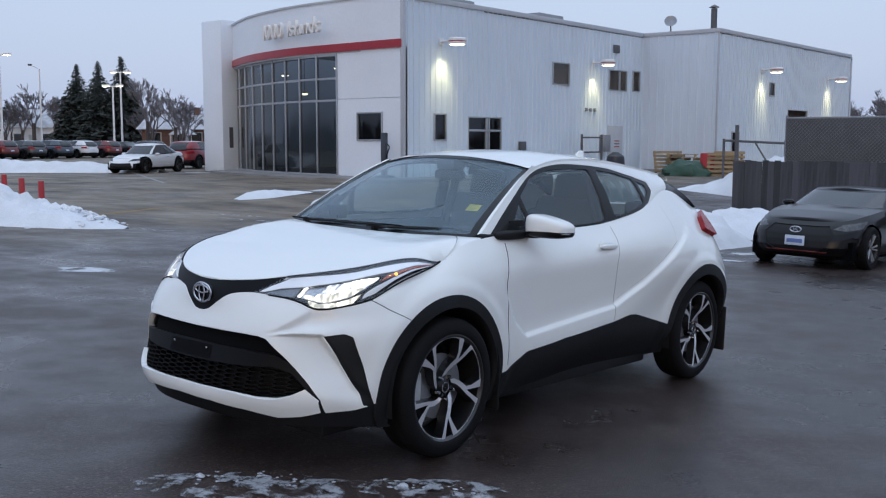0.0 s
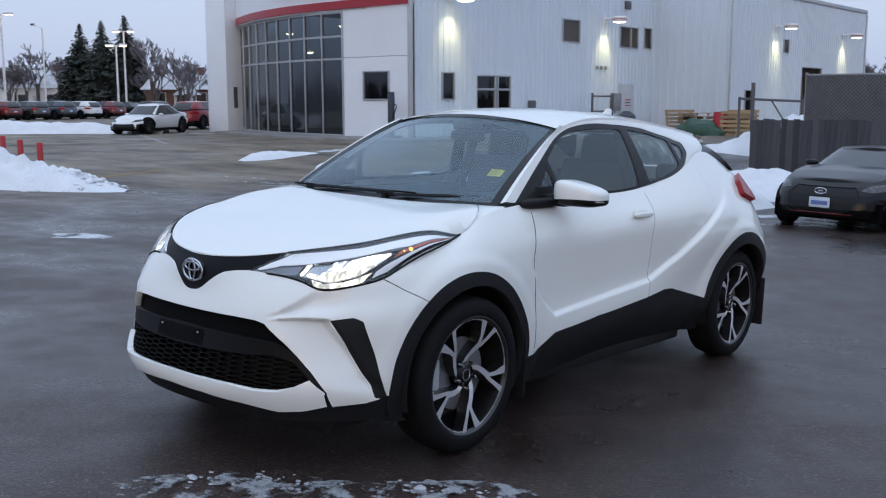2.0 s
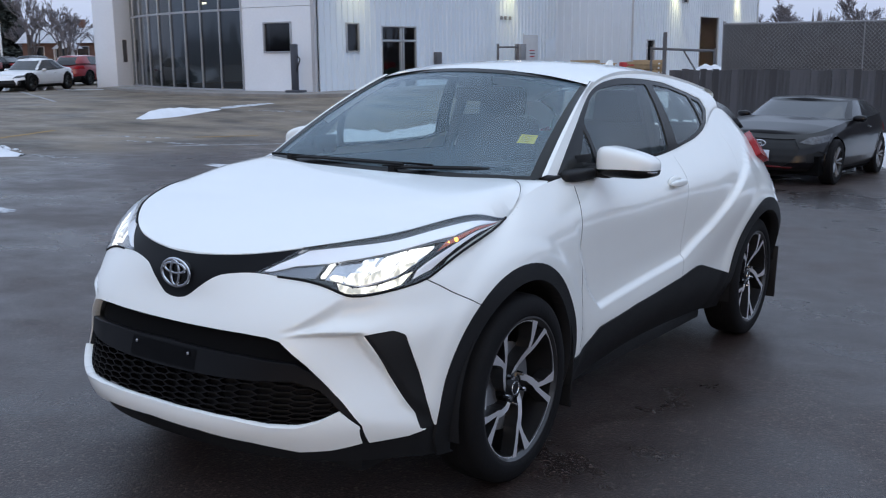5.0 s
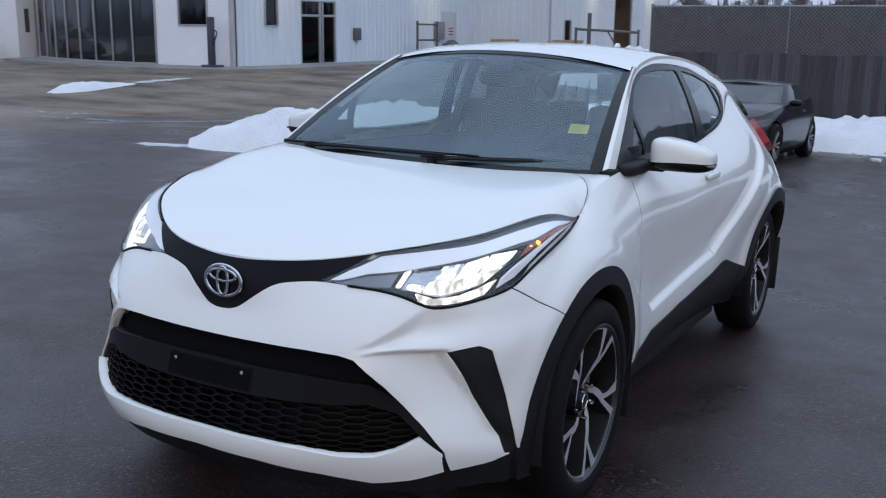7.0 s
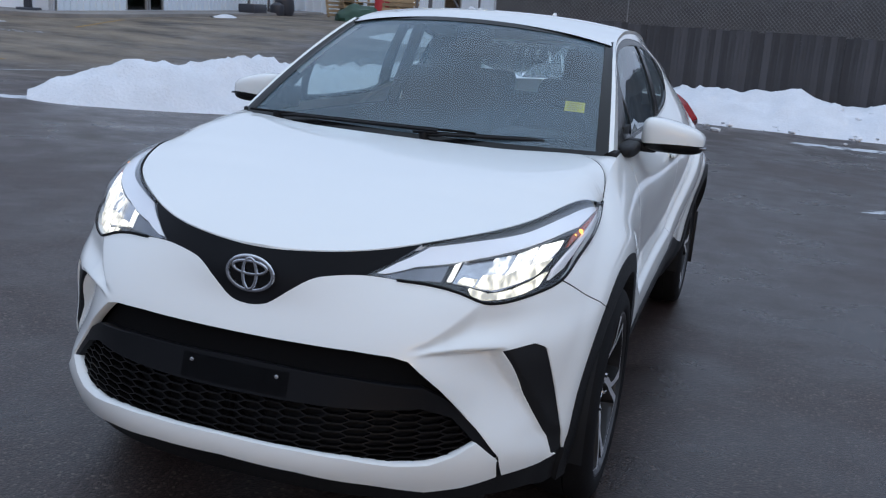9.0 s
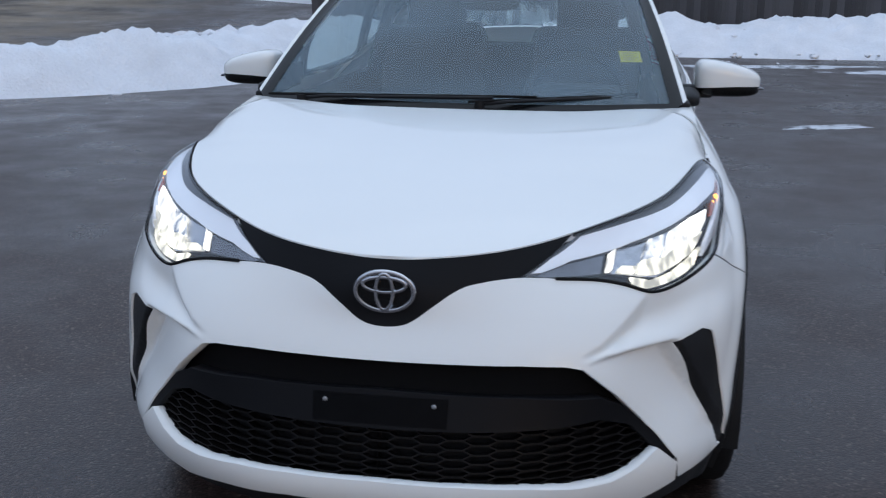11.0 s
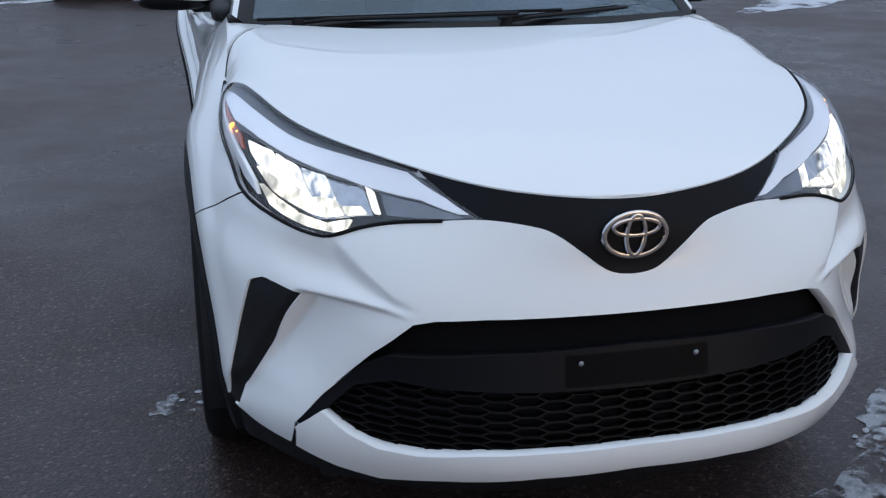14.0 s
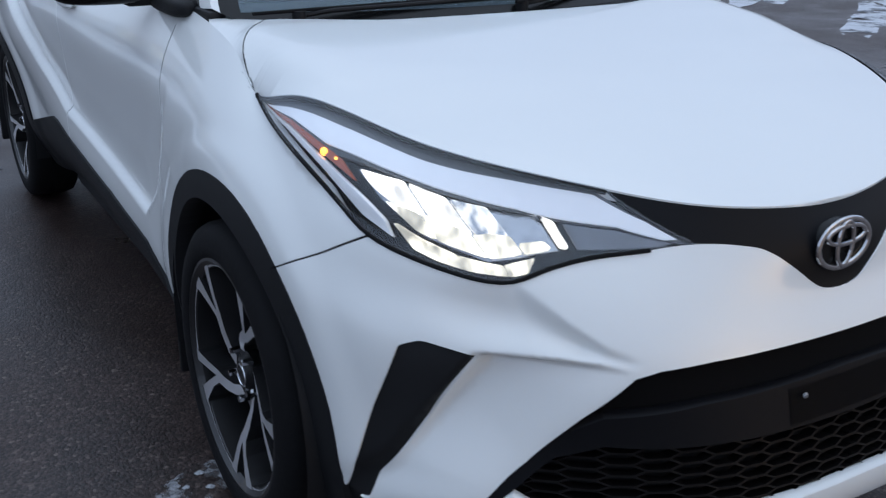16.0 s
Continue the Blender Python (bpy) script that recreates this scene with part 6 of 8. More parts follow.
# the lamp covers bulge between their lower edge and the bonnet
_ka, _kv = np.meshgrid(np.arange(SKIN.shape[1]) / NS, np.arange(SKIN.shape[0]) / NV - 5)
_ve = np.interp(_ka, (4.8, 5.4, 5.75, 6.0), (0, .3, .6, .98))
_w = np.clip((_kv - _ve) / np.maximum(1 - _ve, .05), 0, 1)
_bulge = .032 * np.sin(np.pi * _w) * sstep(3.3, 4.7, _ka) * (1 - sstep(5.2, 5.95, _ka))
SKIN = SKIN + _bulge[..., None] * np.array((.6, -.35, .72))
A_OF = np.concatenate([[0], np.cumsum(np.linalg.norm(np.diff(SKIN[3 * NV], axis=0), axis=1))])
B_LEN = 0.95


# a wedge pressed into the bumper, opening from the grille's corner, and raised rims round the wheel arches
FOLD_HI = np.array(((.400, .634), (.431, .640), (.466, .653), (.507, .687), (.540, .722), (.565, .752)))
FOLD_LO = np.array(((.440, .617), (.479, .626), (.529, .631), (.59, .632), (.640, .632), (.70, .650)))
_x, _z = SKIN[..., 0], SKIN[..., 2]
_hi = np.interp(_x, FOLD_HI[:, 0], FOLD_HI[:, 1])
_lo = np.interp(_x, FOLD_LO[:, 0], FOLD_LO[:, 1])
_nose = SKIN[..., 1] < -.42
_span = sstep(.405, .50, _x)
# between the fold and the ledge the surface sinks at the fold and comes out again at the ledge
_tall = np.maximum(_hi - _lo, .012)
_in = (_hi - _z) / _tall
_press = -np.minimum(.34 * _tall, .019) * _nose * _span * (1 - sstep(.58, .70, _x)) * sstep(0, .55, _in) * (1 - sstep(.55, 1.02, _in))
# below the ledge the cheek lies back towards the corner vent
_xg = np.interp(_z, (.352, .45, .535, .602, .64), (.655, .575, .50, .43, .40))
_xv = np.interp(_z, (.33, .376, .50, .617, .65), (.762, .744, .678, .618, .60))
_across = np.clip((_x - _xg - .01) / np.maximum(_xv - _xg - .01, .03), 0, 1)
_press = _press - (.020 + .022 * sstep(.40, .58, _z)) * _nose * _across ** 1.2 * (1 - sstep(0, .030, _x - _xv)) * sstep(-.001, .007, _lo - _z) * sstep(.31, .40, _z)
for _hy in (-.02, 2.62):
    _r = np.hypot(SKIN[..., 1] - _hy, SKIN[..., 2] - .335)
    _press = _press + .010 * (1 - sstep(.475, .54, _r)) * (SKIN[..., 0] > .6)
# the door panel lies in a hollow: the fender, the sill fold and the rear haunch step out round it
DOOR_FOLD = np.array(((.40, .90), (.45, .745), (.53, .60), (.63, .520), (1.025, .553), (1.525, .597), (1.835, .712), (2.134, .862), (2.391, .982), (2.56, 1.075)))


def fold_step(y, z):
    """Signed distance outward of the fold, and how far along it."""
    q = np.stack([y, z], -1)
    best, along_ = np.full(y.shape, 9.0), np.zeros(y.shape)
    for k, (a, b) in enumerate(zip(DOOR_FOLD, DOOR_FOLD[1:])):
        t = np.clip(((q - a) @ (b - a)) / ((b - a) @ (b - a)), 0, 1)
        d = np.linalg.norm(q - (a + t[..., None] * (b - a)), axis=-1)
        along_ = np.where(d < best, k + t, along_)
        best = np.minimum(best, d)
    return best, along_


_fd, _fa = fold_step(SKIN[..., 1], SKIN[..., 2])
_poly = np.concatenate([DOOR_FOLD, ((2.5, 1.4), (.40, 1.4))])
_in = np.zeros(SKIN.shape[:2], bool)
for (_y0, _z0), (_y1, _z1) in zip(_poly, np.roll(_poly, -1, 0)):
    _c = (_z0 > SKIN[..., 2]) != (_z1 > SKIN[..., 2])
    _in ^= _c & (SKIN[..., 1] < (_y1 - _y0) * (SKIN[..., 2] - _z0) / (_z1 - _z0 + 1e-12) + _y0)
_sd = np.where(_in, -_fd, _fd)
_amp = np.interp(_fa, (0, 1, 2, 3, 4, 5, 6, 7, 8, 9), (.0, .008, .013, .016, .016, .018, .020, .021, .015, .0))
_side = (SKIN[..., 0] > .5) & (SKIN[..., 1] > .2) & (SKIN[..., 1] < 3.0)
_press = _press + _side * _amp * (sstep(-.003, .016, _sd) * (1 - sstep(.05, .30, _sd)) - .35 * (1 - sstep(0, .14, -_sd)) * (_sd < 0) - .35 * (_sd >= 0) * (1 - sstep(-.003, .016, _sd)))
SKIN = SKIN + normals_of(SKIN) * _press[..., None]

skin = Sheet(SKIN, A_OF, np.linspace(0, B_LEN, SKIN.shape[0]))
HUB_F, HUB_R, HUB_Z = -0.02, 2.62, 0.335


def on_skin(*pts):
    return skin.chart(np.array(pts, float))


def near_skin(y, z):
    """Chart place of the side of the body at (y, z)."""
    G = skin.G
    d = (G[..., 1] - y) ** 2 + (G[..., 2] - z) ** 2 + (G[..., 0] < 0.5) * 9
    i, j = np.unravel_index(np.argmin(d), d.shape)
    a, b, da, db = skin.A[j], skin.B[i], .03, .02
    for _ in range(3):
        g = np.array([(a + da * p, b + db * q) for p in np.linspace(-1, 1, 9) for q in np.linspace(-1, 1, 9)])
        g[:, 0], g[:, 1] = np.clip(g[:, 0], 0, skin.A[-1]), np.clip(g[:, 1], 0, B_LEN)
        P = skin.at(g)
        a, b = g[np.argmin((P[:, 1] - y) ** 2 + (P[:, 2] - z) ** 2 + (P[:, 0] < .5) * 9)]
        da, db = da * .3, db * .3
    return a, b


def near_front(x, z):
    """Chart place of the nose at (x, z)."""
    d = (skin.G[..., 0] - x) ** 2 + (skin.G[..., 2] - z) ** 2 + (skin.G[..., 1] > -.4) * 9
    i, j = np.unravel_index(np.argmin(d), d.shape)
    a, b, da, db = skin.A[j], skin.B[i], .02, .015
    for _ in range(3):
        g = np.array([(a + da * p, b + db * q) for p in np.linspace(-1, 1, 9) for q in np.linspace(-1, 1, 9)])
        g = np.clip(g, 0, (skin.A[-1], B_LEN))
        P = skin.at(g)
        a, b = g[np.argmin((P[:, 0] - x) ** 2 + (P[:, 2] - z) ** 2)]
        da, db = da * .3, db * .3
    return a, b


def arc_chart(yc, zc, r, a0, a1, n=40):
    return np.array([near_skin(yc + r * math.cos(a), zc + r * math.sin(a)) for a in np.linspace(radians(a0), radians(a1), n)])


A_END = skin.A[-1]
OUT = np.array([(0, 0), (A_END, 0), (A_END, B_LEN), (0, B_LEN)])
# the head lamp, the black nose trim, the grille, the lip and the corner vents
LAMP_IN, LAMP_TOP = on_skin((.283, -.773, .788), (.39, -.667, .868))
LAMP_LOW = on_skin((.36, -.752, .786), (.44, -.722, .780), (.51, -.69, .762), (.577, -.652, .737), (.66, -.56, .752), (.722, -.47, .786),
                   (.745, -.36, .832), (.748, -.22, .878))
LAMP_TIP = np.array([on_skin((.735, -.02, .93))[0][0], B_LEN])
P_LAMP = np.concatenate([[LAMP_IN], LAMP_LOW, [LAMP_TIP], [(LAMP_TOP[0], B_LEN)]])
VEE = on_skin((.155, -.80, .764), (.10, -.82, .725), (.058, -.825, .689))
_vee = np.concatenate([[LAMP_IN], on_skin((.20, -.79, .776)), VEE, on_skin((.03, -.84, .683), (0, -.842, .682))])
for _ in range(3):
    _vee = np.concatenate([_vee[:1], np.stack([_vee[:-1] * .75 + _vee[1:] * .25, _vee[:-1] * .25 + _vee[1:] * .75], 1).reshape(-1, 2), _vee[-1:]])
_vee[-1][0] = 0
P_TRIM = np.concatenate([[(0, B_LEN)], [(LAMP_TOP[0], B_LEN)], _vee])
G_TOP = on_skin((.14, -.873, .616), (.30, -.857, .618), (.39, -.83, .612), (.43, -.815, .602), (.50, -.775, .535), (.575, -.735, .45), (.655, -.695, .352))
G_LOW = np.array([near_front(x, z) for x, z in ((.648, .346), (.598, .397), (.552, .366), (.50, .348), (.43, .347), (.32, .361), (.2, .367))])
P_GRILLE = np.concatenate([[(0, G_TOP[0][1])], G_TOP, G_LOW, [(0, on_skin((0, -.945, .369))[0][1])]])
LIP_B = np.array([near_front(x, z) for x, z in ((.2, .311), (.37, .291), (.49, .265), (.57, .274), (.646, .298))])
P_LIP = np.concatenate([[(0, on_skin((0, -.945, .369))[0][1])], G_LOW[::-1], LIP_B[::-1], [(0, on_skin((0, -.945, .316))[0][1])]])
P_GAP = np.concatenate([on_skin((.655, -.695, .354), (.648, -.70, .342), (.648, -.68, .290), (.662, -.665, .290))])
P_VENT = rounded(np.array([near_front(x, z) for x, z in ((.619, .622), (.695, .640), (.722, .625), (.752, .50), (.779, .318), (.757, .318), (.742, .372), (.675, .50))]), 0.010)
CHIN = on_skin((.662, -.665, .290), (.74, -.56, .300), (.772, -.517, .317), (.80, -.46, .33))
P_CHIN = np.concatenate([[(0, 0)], [(0, on_skin((0, -.945, .316))[0][1])], LIP_B, CHIN, [(CHIN[-1][0] + 0.02, 0)]])
ARCH_F = arc_chart(HUB_F, HUB_Z, 0.388, -25, 205)
ARCH_R = arc_chart(HUB_R, HUB_Z, 0.385, -25, 205)
FLARE_F, FLARE_R = arc_chart(HUB_F - .008, HUB_Z, 0.448, -8, 188), arc_chart(HUB_R, HUB_Z + .01, 0.445, -10, 190)


def arch_poly(c):
    return np.concatenate([c, [(c[-1][0], 0), (c[0][0], 0)]])


P_ARCHF, P_ARCHR = arch_poly(ARCH_F), arch_poly(ARCH_R)
P_FLAREF, P_FLARER = arch_poly(FLARE_F), arch_poly(FLARE_R)
SILL = [near_skin(y, z) for y, z in ((.40, .34), (.47, .35), (.63, .43), (1.0, .462), (1.5, .50), (1.70, .525), (1.78, .52), (2.26, .40))]
P_SILL = np.concatenate([SILL, [(SILL[-1][0], 0), (SILL[0][0], 0)]])
# shut lines
L_SEAM = dense(on_skin((.722, -.47, .786), (.77, -.40, .74), (.815, -.29, .68)), 0.02, False)
L_DOORF = dense([near_skin(y, z) for y, z in ((.505, 1.0), (.470, .90), (.449, .80), (.452, .60), (.465, .38))], 0.02, False)
L_DOORM = dense([near_skin(y, z) for y, z in ((1.60, 1.055), (1.565, .95), (1.535, .853), (1.535, .62), (1.51, .50))], 0.02, False)
L_DOORR = dense([near_skin(y, z) for y, z in ((2.28, 1.17), (2.30, 1.06), (2.27, .95), (2.12, .875), (1.82, .728), (1.56, .625))], 0.02, False)
GAPS = [strip(l, w) for l, w in ((L_SEAM, .004), (L_DOORF, .008), (L_DOORM, .005), (L_DOORR, .0024))]


FOLDS = [strip(hermite(np.array([near_front(x, z + dz) for x, z in L]), 4), w) for L, dz, w in ((FOLD_LO[1:5], -.0035, .009),)]
FOLDS += [strip(dense([near_skin(y, z) for y, z in DOOR_FOLD[1:-1]], .02, False), .012)]
P_TAIL = rounded(on_skin((.735, 2.74, .99), (.70, 2.82, 1.09), (.62, 2.98, 1.13), (.56, 3.07, 1.10), (.64, 3.09, .97), (.72, 2.95, .94)), 0.02)

ORDER = [("wheel_hole", P_ARCHF), ("wheel_hole", P_ARCHR), ("flare_f", P_FLAREF), ("flare_r", P_FLARER), ("sill", P_SILL), ("chin", P_CHIN),
         ("gap%d" % len(GAPS), P_GAP), ("grille", P_GRILLE), ("lip", P_LIP), ("vent", P_VENT), ("lamp", P_LAMP), ("trim", P_TRIM), ("tail", P_TAIL)]
ORDER = [("gap%d" % k, g) for k, g in enumerate(GAPS)] + ORDER


def sort_skin(mid):
    names = np.full(len(mid), "", dtype=object)
    P = skin.at(mid)
    ys, zs = P[:, 1], P[:, 2]
    seam_y = -0.47 + (0.788 - zs) / 0.105 * 0.17
    names[:] = "quarter"
    names[(ys < np.interp(zs, (.5, .62, .728, .875, .95, 1.06, 1.17), (1.5, 1.56, 1.82, 2.12, 2.27, 2.30, 2.28))) & (P[:, 0] > .6)] = "door_r"
    names[(ys < np.interp(zs, (.5, .62, .853, .95, 1.06), (1.51, 1.535, 1.535, 1.565, 1.60))) & (P[:, 0] > .6)] = "door_f"
    names[ys < np.interp(zs, (.38, .6, .8, .9, 1.0), (.47, .455, .447, .465, .50))] = "fender"
    names[(ys < np.clip(seam_y, -.47, -.25)) & (zs < .80)] = "bumper"
    for n, poly in reversed(ORDER):
        names[inside(np.asarray(poly), mid)] = n
    return names


ab, F, kind_of = tailor(skin, OUT, [p for _, p in ORDER] + FOLDS, sort_skin, .017, [np.array([near_front(x, z) for x, z in ((.385, .622), (.43, .612), (.50, .60), (.62, .60), (.665, .64), (.62, .70), (.58, .735), (.545, .738), (.46, .672), (.40, .650))]),
                             np.concatenate([[near_skin(y, z + d) for y, z in DOOR_FOLD[1:-1]][::k] for d, k in ((-.03, 1), (.03, -1))])])


def cut(name):
    return F[kind_of == name]


car = thing("compact_crossover", "glossy white compact crossover with lit head lamps on wet asphalt", "car", m=M_CAR)
part("front_bumper", piece(skin, ab, cut("bumper"), hem=0.028, both=True), M_PAINT, car, "white sculpted front bumper")
part("bumper_lip", piece(skin, ab, cut("lip"), lift=0.008, hem=0.03, both=True), M_PAINT, car, "white lower bumper lip")
part("chin_spoiler", piece(skin, ab, cut("chin"), lift=-0.012, both=True), M_BLACKPLASTIC, car, "black plastic chin under the bumper")
part("nose_trim", piece(skin, ab, cut("trim"), lift=-0.003, hem=0.010, both=True), M_SATIN, car, "satin black nose trim between the lamps")
for s in (False, True):
    part("front_fender", piece(skin, ab, cut("fender"), hem=0.015, mirror=s), M_PAINT, car)
    part("front_door", piece(skin, ab, cut("door_f"), hem=0.012, mirror=s), M_PAINT, car)
    part("rear_door", piece(skin, ab, cut("door_r"), hem=0.012, mirror=s), M_PAINT, car)
    part("sill_cladding", piece(skin, ab, cut("sill"), lift=0.006, hem=0.02, mirror=s), M_BLACKPLASTIC, car, "black plastic sill cladding")
    for k in ("flare_f", "flare_r"):
        part("wheel_arch_trim", piece(skin, ab, cut(k), lift=0.003 if k == "flare_f" else 0.007, hem=0.05, mirror=s), M_BLACKPLASTIC, car, "black plastic wheel arch trim")
    for k in range(len(GAPS) + 1):
        part("shut_line", piece(skin, ab, cut("gap%d" % k), lift=-0.0015, mirror=s), M_RUBBER, car, "dark panel gap")
    part("corner_vent", piece(skin, ab, cut("vent"), lift=-0.006, mirror=s), M_BLACKPLASTIC, car, "black corner vent")
    part("tail_light", piece(skin, ab, cut("tail"), lift=0.034, hem=0.06, mirror=s), M_REDLAMP, car, "red tail light")
part("rear_quarter", piece(skin, ab, cut("quarter"), hem=0.015, both=True), M_PAINT, car, "white rear quarters and tail")

# ---------------------------------------------------------------- bonnet
_top = SKIN[-1][: int(7.34 * NS)]
us = np.linspace(-1, 1, 41)


BON_Y, BON_Z = (-.80, -.70, -.55, -.38, -.20, 0.0, .12, .20, .30), (.826, .863, .909, .950, .983, 1.010, 1.023, 1.030, 1.036)


BON_S = hermite(np.stack([BON_Y, BON_Z], 1), 10)


def bonnet_point(p, u):
    """A point of the bonnet on the line across it at edge point p."""
    back = float(sstep(-.02, .21, p[1]))
    y = p[1] + .004 - .045 * (1 - u * u) * float(sstep(-.1, .22, p[1])) + .062 * back * float(sstep(.45, .86, abs(u))) * (1 - float(sstep(.90, 1, abs(u))))
    mid = float(np.interp(y, BON_S[:, 0], BON_S[:, 1]))
    k = abs(u) ** (2.4 + 9.0 * float(sstep(-.40, .0, p[1])) + 16.0 * float(sstep(-.24, .06, p[1])))
    return (u * p[0] * .9962, y, mid * (1 - k) + (p[2] + .0015) * k)


# the shut line leaves the lamp's tip, bends inboard and ends at the wind screen's corner; the wing fills the rest
_sxy = hermite(((.7275, .02), (.722, .065), (.703, .13), (.665, .19), (.607, .25)), 8)
_dense = np.array([bonnet_point(p, u) for p in _top[int(5.8 * NS):] for u in np.linspace(.78, 1, 120)])
_d2 = ((_dense[None, :, :2] - _sxy[:, None]) ** 2).sum(-1)
_near = np.argsort(_d2, 1)[:, :12]
SEAM = np.concatenate([_sxy, np.take(_dense[:, 2], _near).mean(1)[:, None]], 1)
SEAM[:, 2] = eased(np.repeat(SEAM[:, None, 2:], 2, 1), 3, 0)[:, 0, 0]


def bonnet_row(p):
    if p[1] < .0:
        return [bonnet_point(p, u) for u in us]
    far = 1.0
    for u in np.linspace(1, .7, 150):
        x, y, z = bonnet_point(p, u)
        if x < np.interp(y, SEAM[:, 1], SEAM[:, 0]) - .002:
            far = u
            break
    return [bonnet_point(p, u * far) for u in us]


HOOD = np.array([bonnet_row(p) for p in _top[2:]])
_bm = grid_mesh(HOOD)
bmesh.ops.recalc_face_normals(_bm, faces=_bm.faces[:])
_edge = [e for e in _bm.edges if e.is_boundary]
_ext = bmesh.ops.extrude_edge_only(_bm, edges=_edge)
for v in (g for g in _ext["geom"] if isinstance(g, bmesh.types.BMVert)):
    v.co.z -= .018
bon = part("bonnet", _bm, M_PAINT, car, "white bonnet")
_rim = SKIN[-1][int(6.2 * NS):int(7.78 * NS)]
_end = hermite((tuple(SEAM[-1]), (.640, .290, 1.031), (.672, .318, 1.031), (.700, .345, 1.029)), 4)
_inn = np.concatenate([SEAM, _end[1:]])
_inn = np.array([_inn[int(round(k))] for k in np.linspace(0, len(_inn) - 1, 60)])
_out = np.array([[np.interp(k, np.arange(len(_rim)), _rim[:, c]) for c in range(3)] for k in np.linspace(0, len(_rim) - 1, 60)])
for s in (1, -1):
    q = _top[int(5.6 * NS):int(6.2 * NS)] * np.array((s, 1, 1))
    part("bonnet_seam", grid_mesh(np.array([[(x * .9958, y, z - .003), (x * 1.0, y, z - .004)] for x, y, z in q])), M_GLOSSBLACK, bon, "dark gap beside the bonnet")
    q = SEAM * np.array((s, 1, 1))
    part("bonnet_seam", grid_mesh(np.array([q - np.array((s * .006, .004, .007)), q + np.array((s * .006, .004, -.007))])), M_BLACKPLASTIC, bon, "dark gap beside the bonnet")
    rows = []
    for v in np.linspace(0, 1, 9):
        P = _inn * (1 - v) + _out * v
        P[:, 2] = _inn[:, 2] + (_out[:, 2] - _inn[:, 2]) * v * v
        P += (np.array((.002, .0015, 0)) if v == 0 else 0)
        rows.append(P * np.array((s, 1, 1)))
    bm = grid_mesh(np.array(rows))
    bmesh.ops.recalc_face_normals(bm, faces=bm.faces[:])
    if sum(f.normal.z for f in bm.faces) < 0:
        bmesh.ops.reverse_faces(bm, faces=bm.faces[:])
    part("fender_top", bm, M_PAINT, car, "white top of the front wing beside the windscreen")

# ---------------------------------------------------------------- glasshouse
us = np.linspace(-1, 1, 33)
ws = np.linspace(-.05, 1, 25)


def screen(u, w, lift=0.0):
    b = np.array((.658 * u, .255 + .08 * u * u, 1.043 + .008 * u * u))
    t = np.array((.532 * u, .905 + .085 * u * u, 1.437 - .043 * u * u))
    p = b * (1 - w) + t * w
    k = (0.02 * 4 * w * (1 - w)) + lift
    return p + np.array((0, -.5, .86)) * k


RAIL = hermite(((.695, .42, 1.042), (.638, .66, 1.205), (.562, .95, 1.368), (.541, 1.2, 1.424), (.535, 1.5, 1.44), (.525, 1.85, 1.43), (.50, 2.25, 1.40), (.465, 2.62, 1.365)), 12)
ROOF_MID = hermite(((0.0, .905, 1.437), (0, 1.1, 1.465), (0, 1.45, 1.49), (0, 1.95, 1.478), (0, 2.4, 1.435), (0, 2.70, 1.395)), 12)
_rt = np.linspace(0, 1, 60)


def along(C, t):
    C = np.asarray(C)
    d = np.concatenate([[0], np.cumsum(np.linalg.norm(np.diff(C, axis=0), axis=1))])
    return np.array([np.interp(t * d[-1], d, C[:, k]) for k in range(3)]).T


_edge_l = along(RAIL[24:], _rt)
_mid = along(ROOF_MID, _rt)
ROOF = np.array([[(u * e[0], m[1] + (e[1] - m[1]) * u * u, m[2] + (e[2] + .012 - m[2]) * abs(u) ** 2.4) for u in us] for e, m in zip(_edge_l, _mid)])
_skirt = np.concatenate([ROOF[:, :1] + np.array((-.002, 0, -.022)), ROOF, ROOF[:, -1:] + np.array((.002, 0, -.022))], 1)
part("roof", grid_mesh(_skirt), M_PAINT, car, "white roof panel")
# wind screen with its dark border
_pane = np.array([[screen(u, w) for u in us] for w in ws])
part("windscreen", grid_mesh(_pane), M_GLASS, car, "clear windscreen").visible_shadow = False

# ---------------------------------------------------------------- side windows and pillars
_low = along(SKIN[-1][8 * NS: 12 * NS + 1], np.linspace(0, 1, 80))
_up = along(RAIL, np.linspace(0, 1, 80))
_k = np.linspace(0, 1, 24)
SIDE = np.array([[l * (1 - k) + u * k + np.array((0.022 * 4 * k * (1 - k) * float(sstep(0, .25, i / 79)), 0, 0)) for i, (l, u) in enumerate(zip(_low, _up))] for k in _k])
_sa = np.concatenate([[0], np.cumsum(np.linalg.norm(np.diff(SIDE[12], axis=0), axis=1))])
side = Sheet(SIDE, _sa, _k * 0.40)


def on_side(*yz):
    return np.array([side.chart([(.69 - .42 * (z - 1.05), y, z)])[0] for y, z in yz])


S_OUT = np.array([(0, 0), (_sa[-1], 0), (_sa[-1], .4), (0, .4)])
P_DLO = rounded(on_side((.39, 1.042), (.65, 1.203), (.85, 1.312), (1.0, 1.375), (1.2, 1.407), (1.5, 1.41), (1.80, 1.395), (2.10, 1.355), (2.25, 1.325),
                        (2.26, 1.26), (2.17, 1.19), (2.08, 1.155), (1.8, 1.105), (1.5, 1.065), (1.0, 1.052), (.7, 1.050)), .03)
P_GF = rounded(on_side((.76, 1.225), (.90, 1.318), (1.05, 1.365), (1.25, 1.383), (1.54, 1.386), (1.59, 1.09), (1.50, 1.078), (1.0, 1.066), (.80, 1.066)), .025)
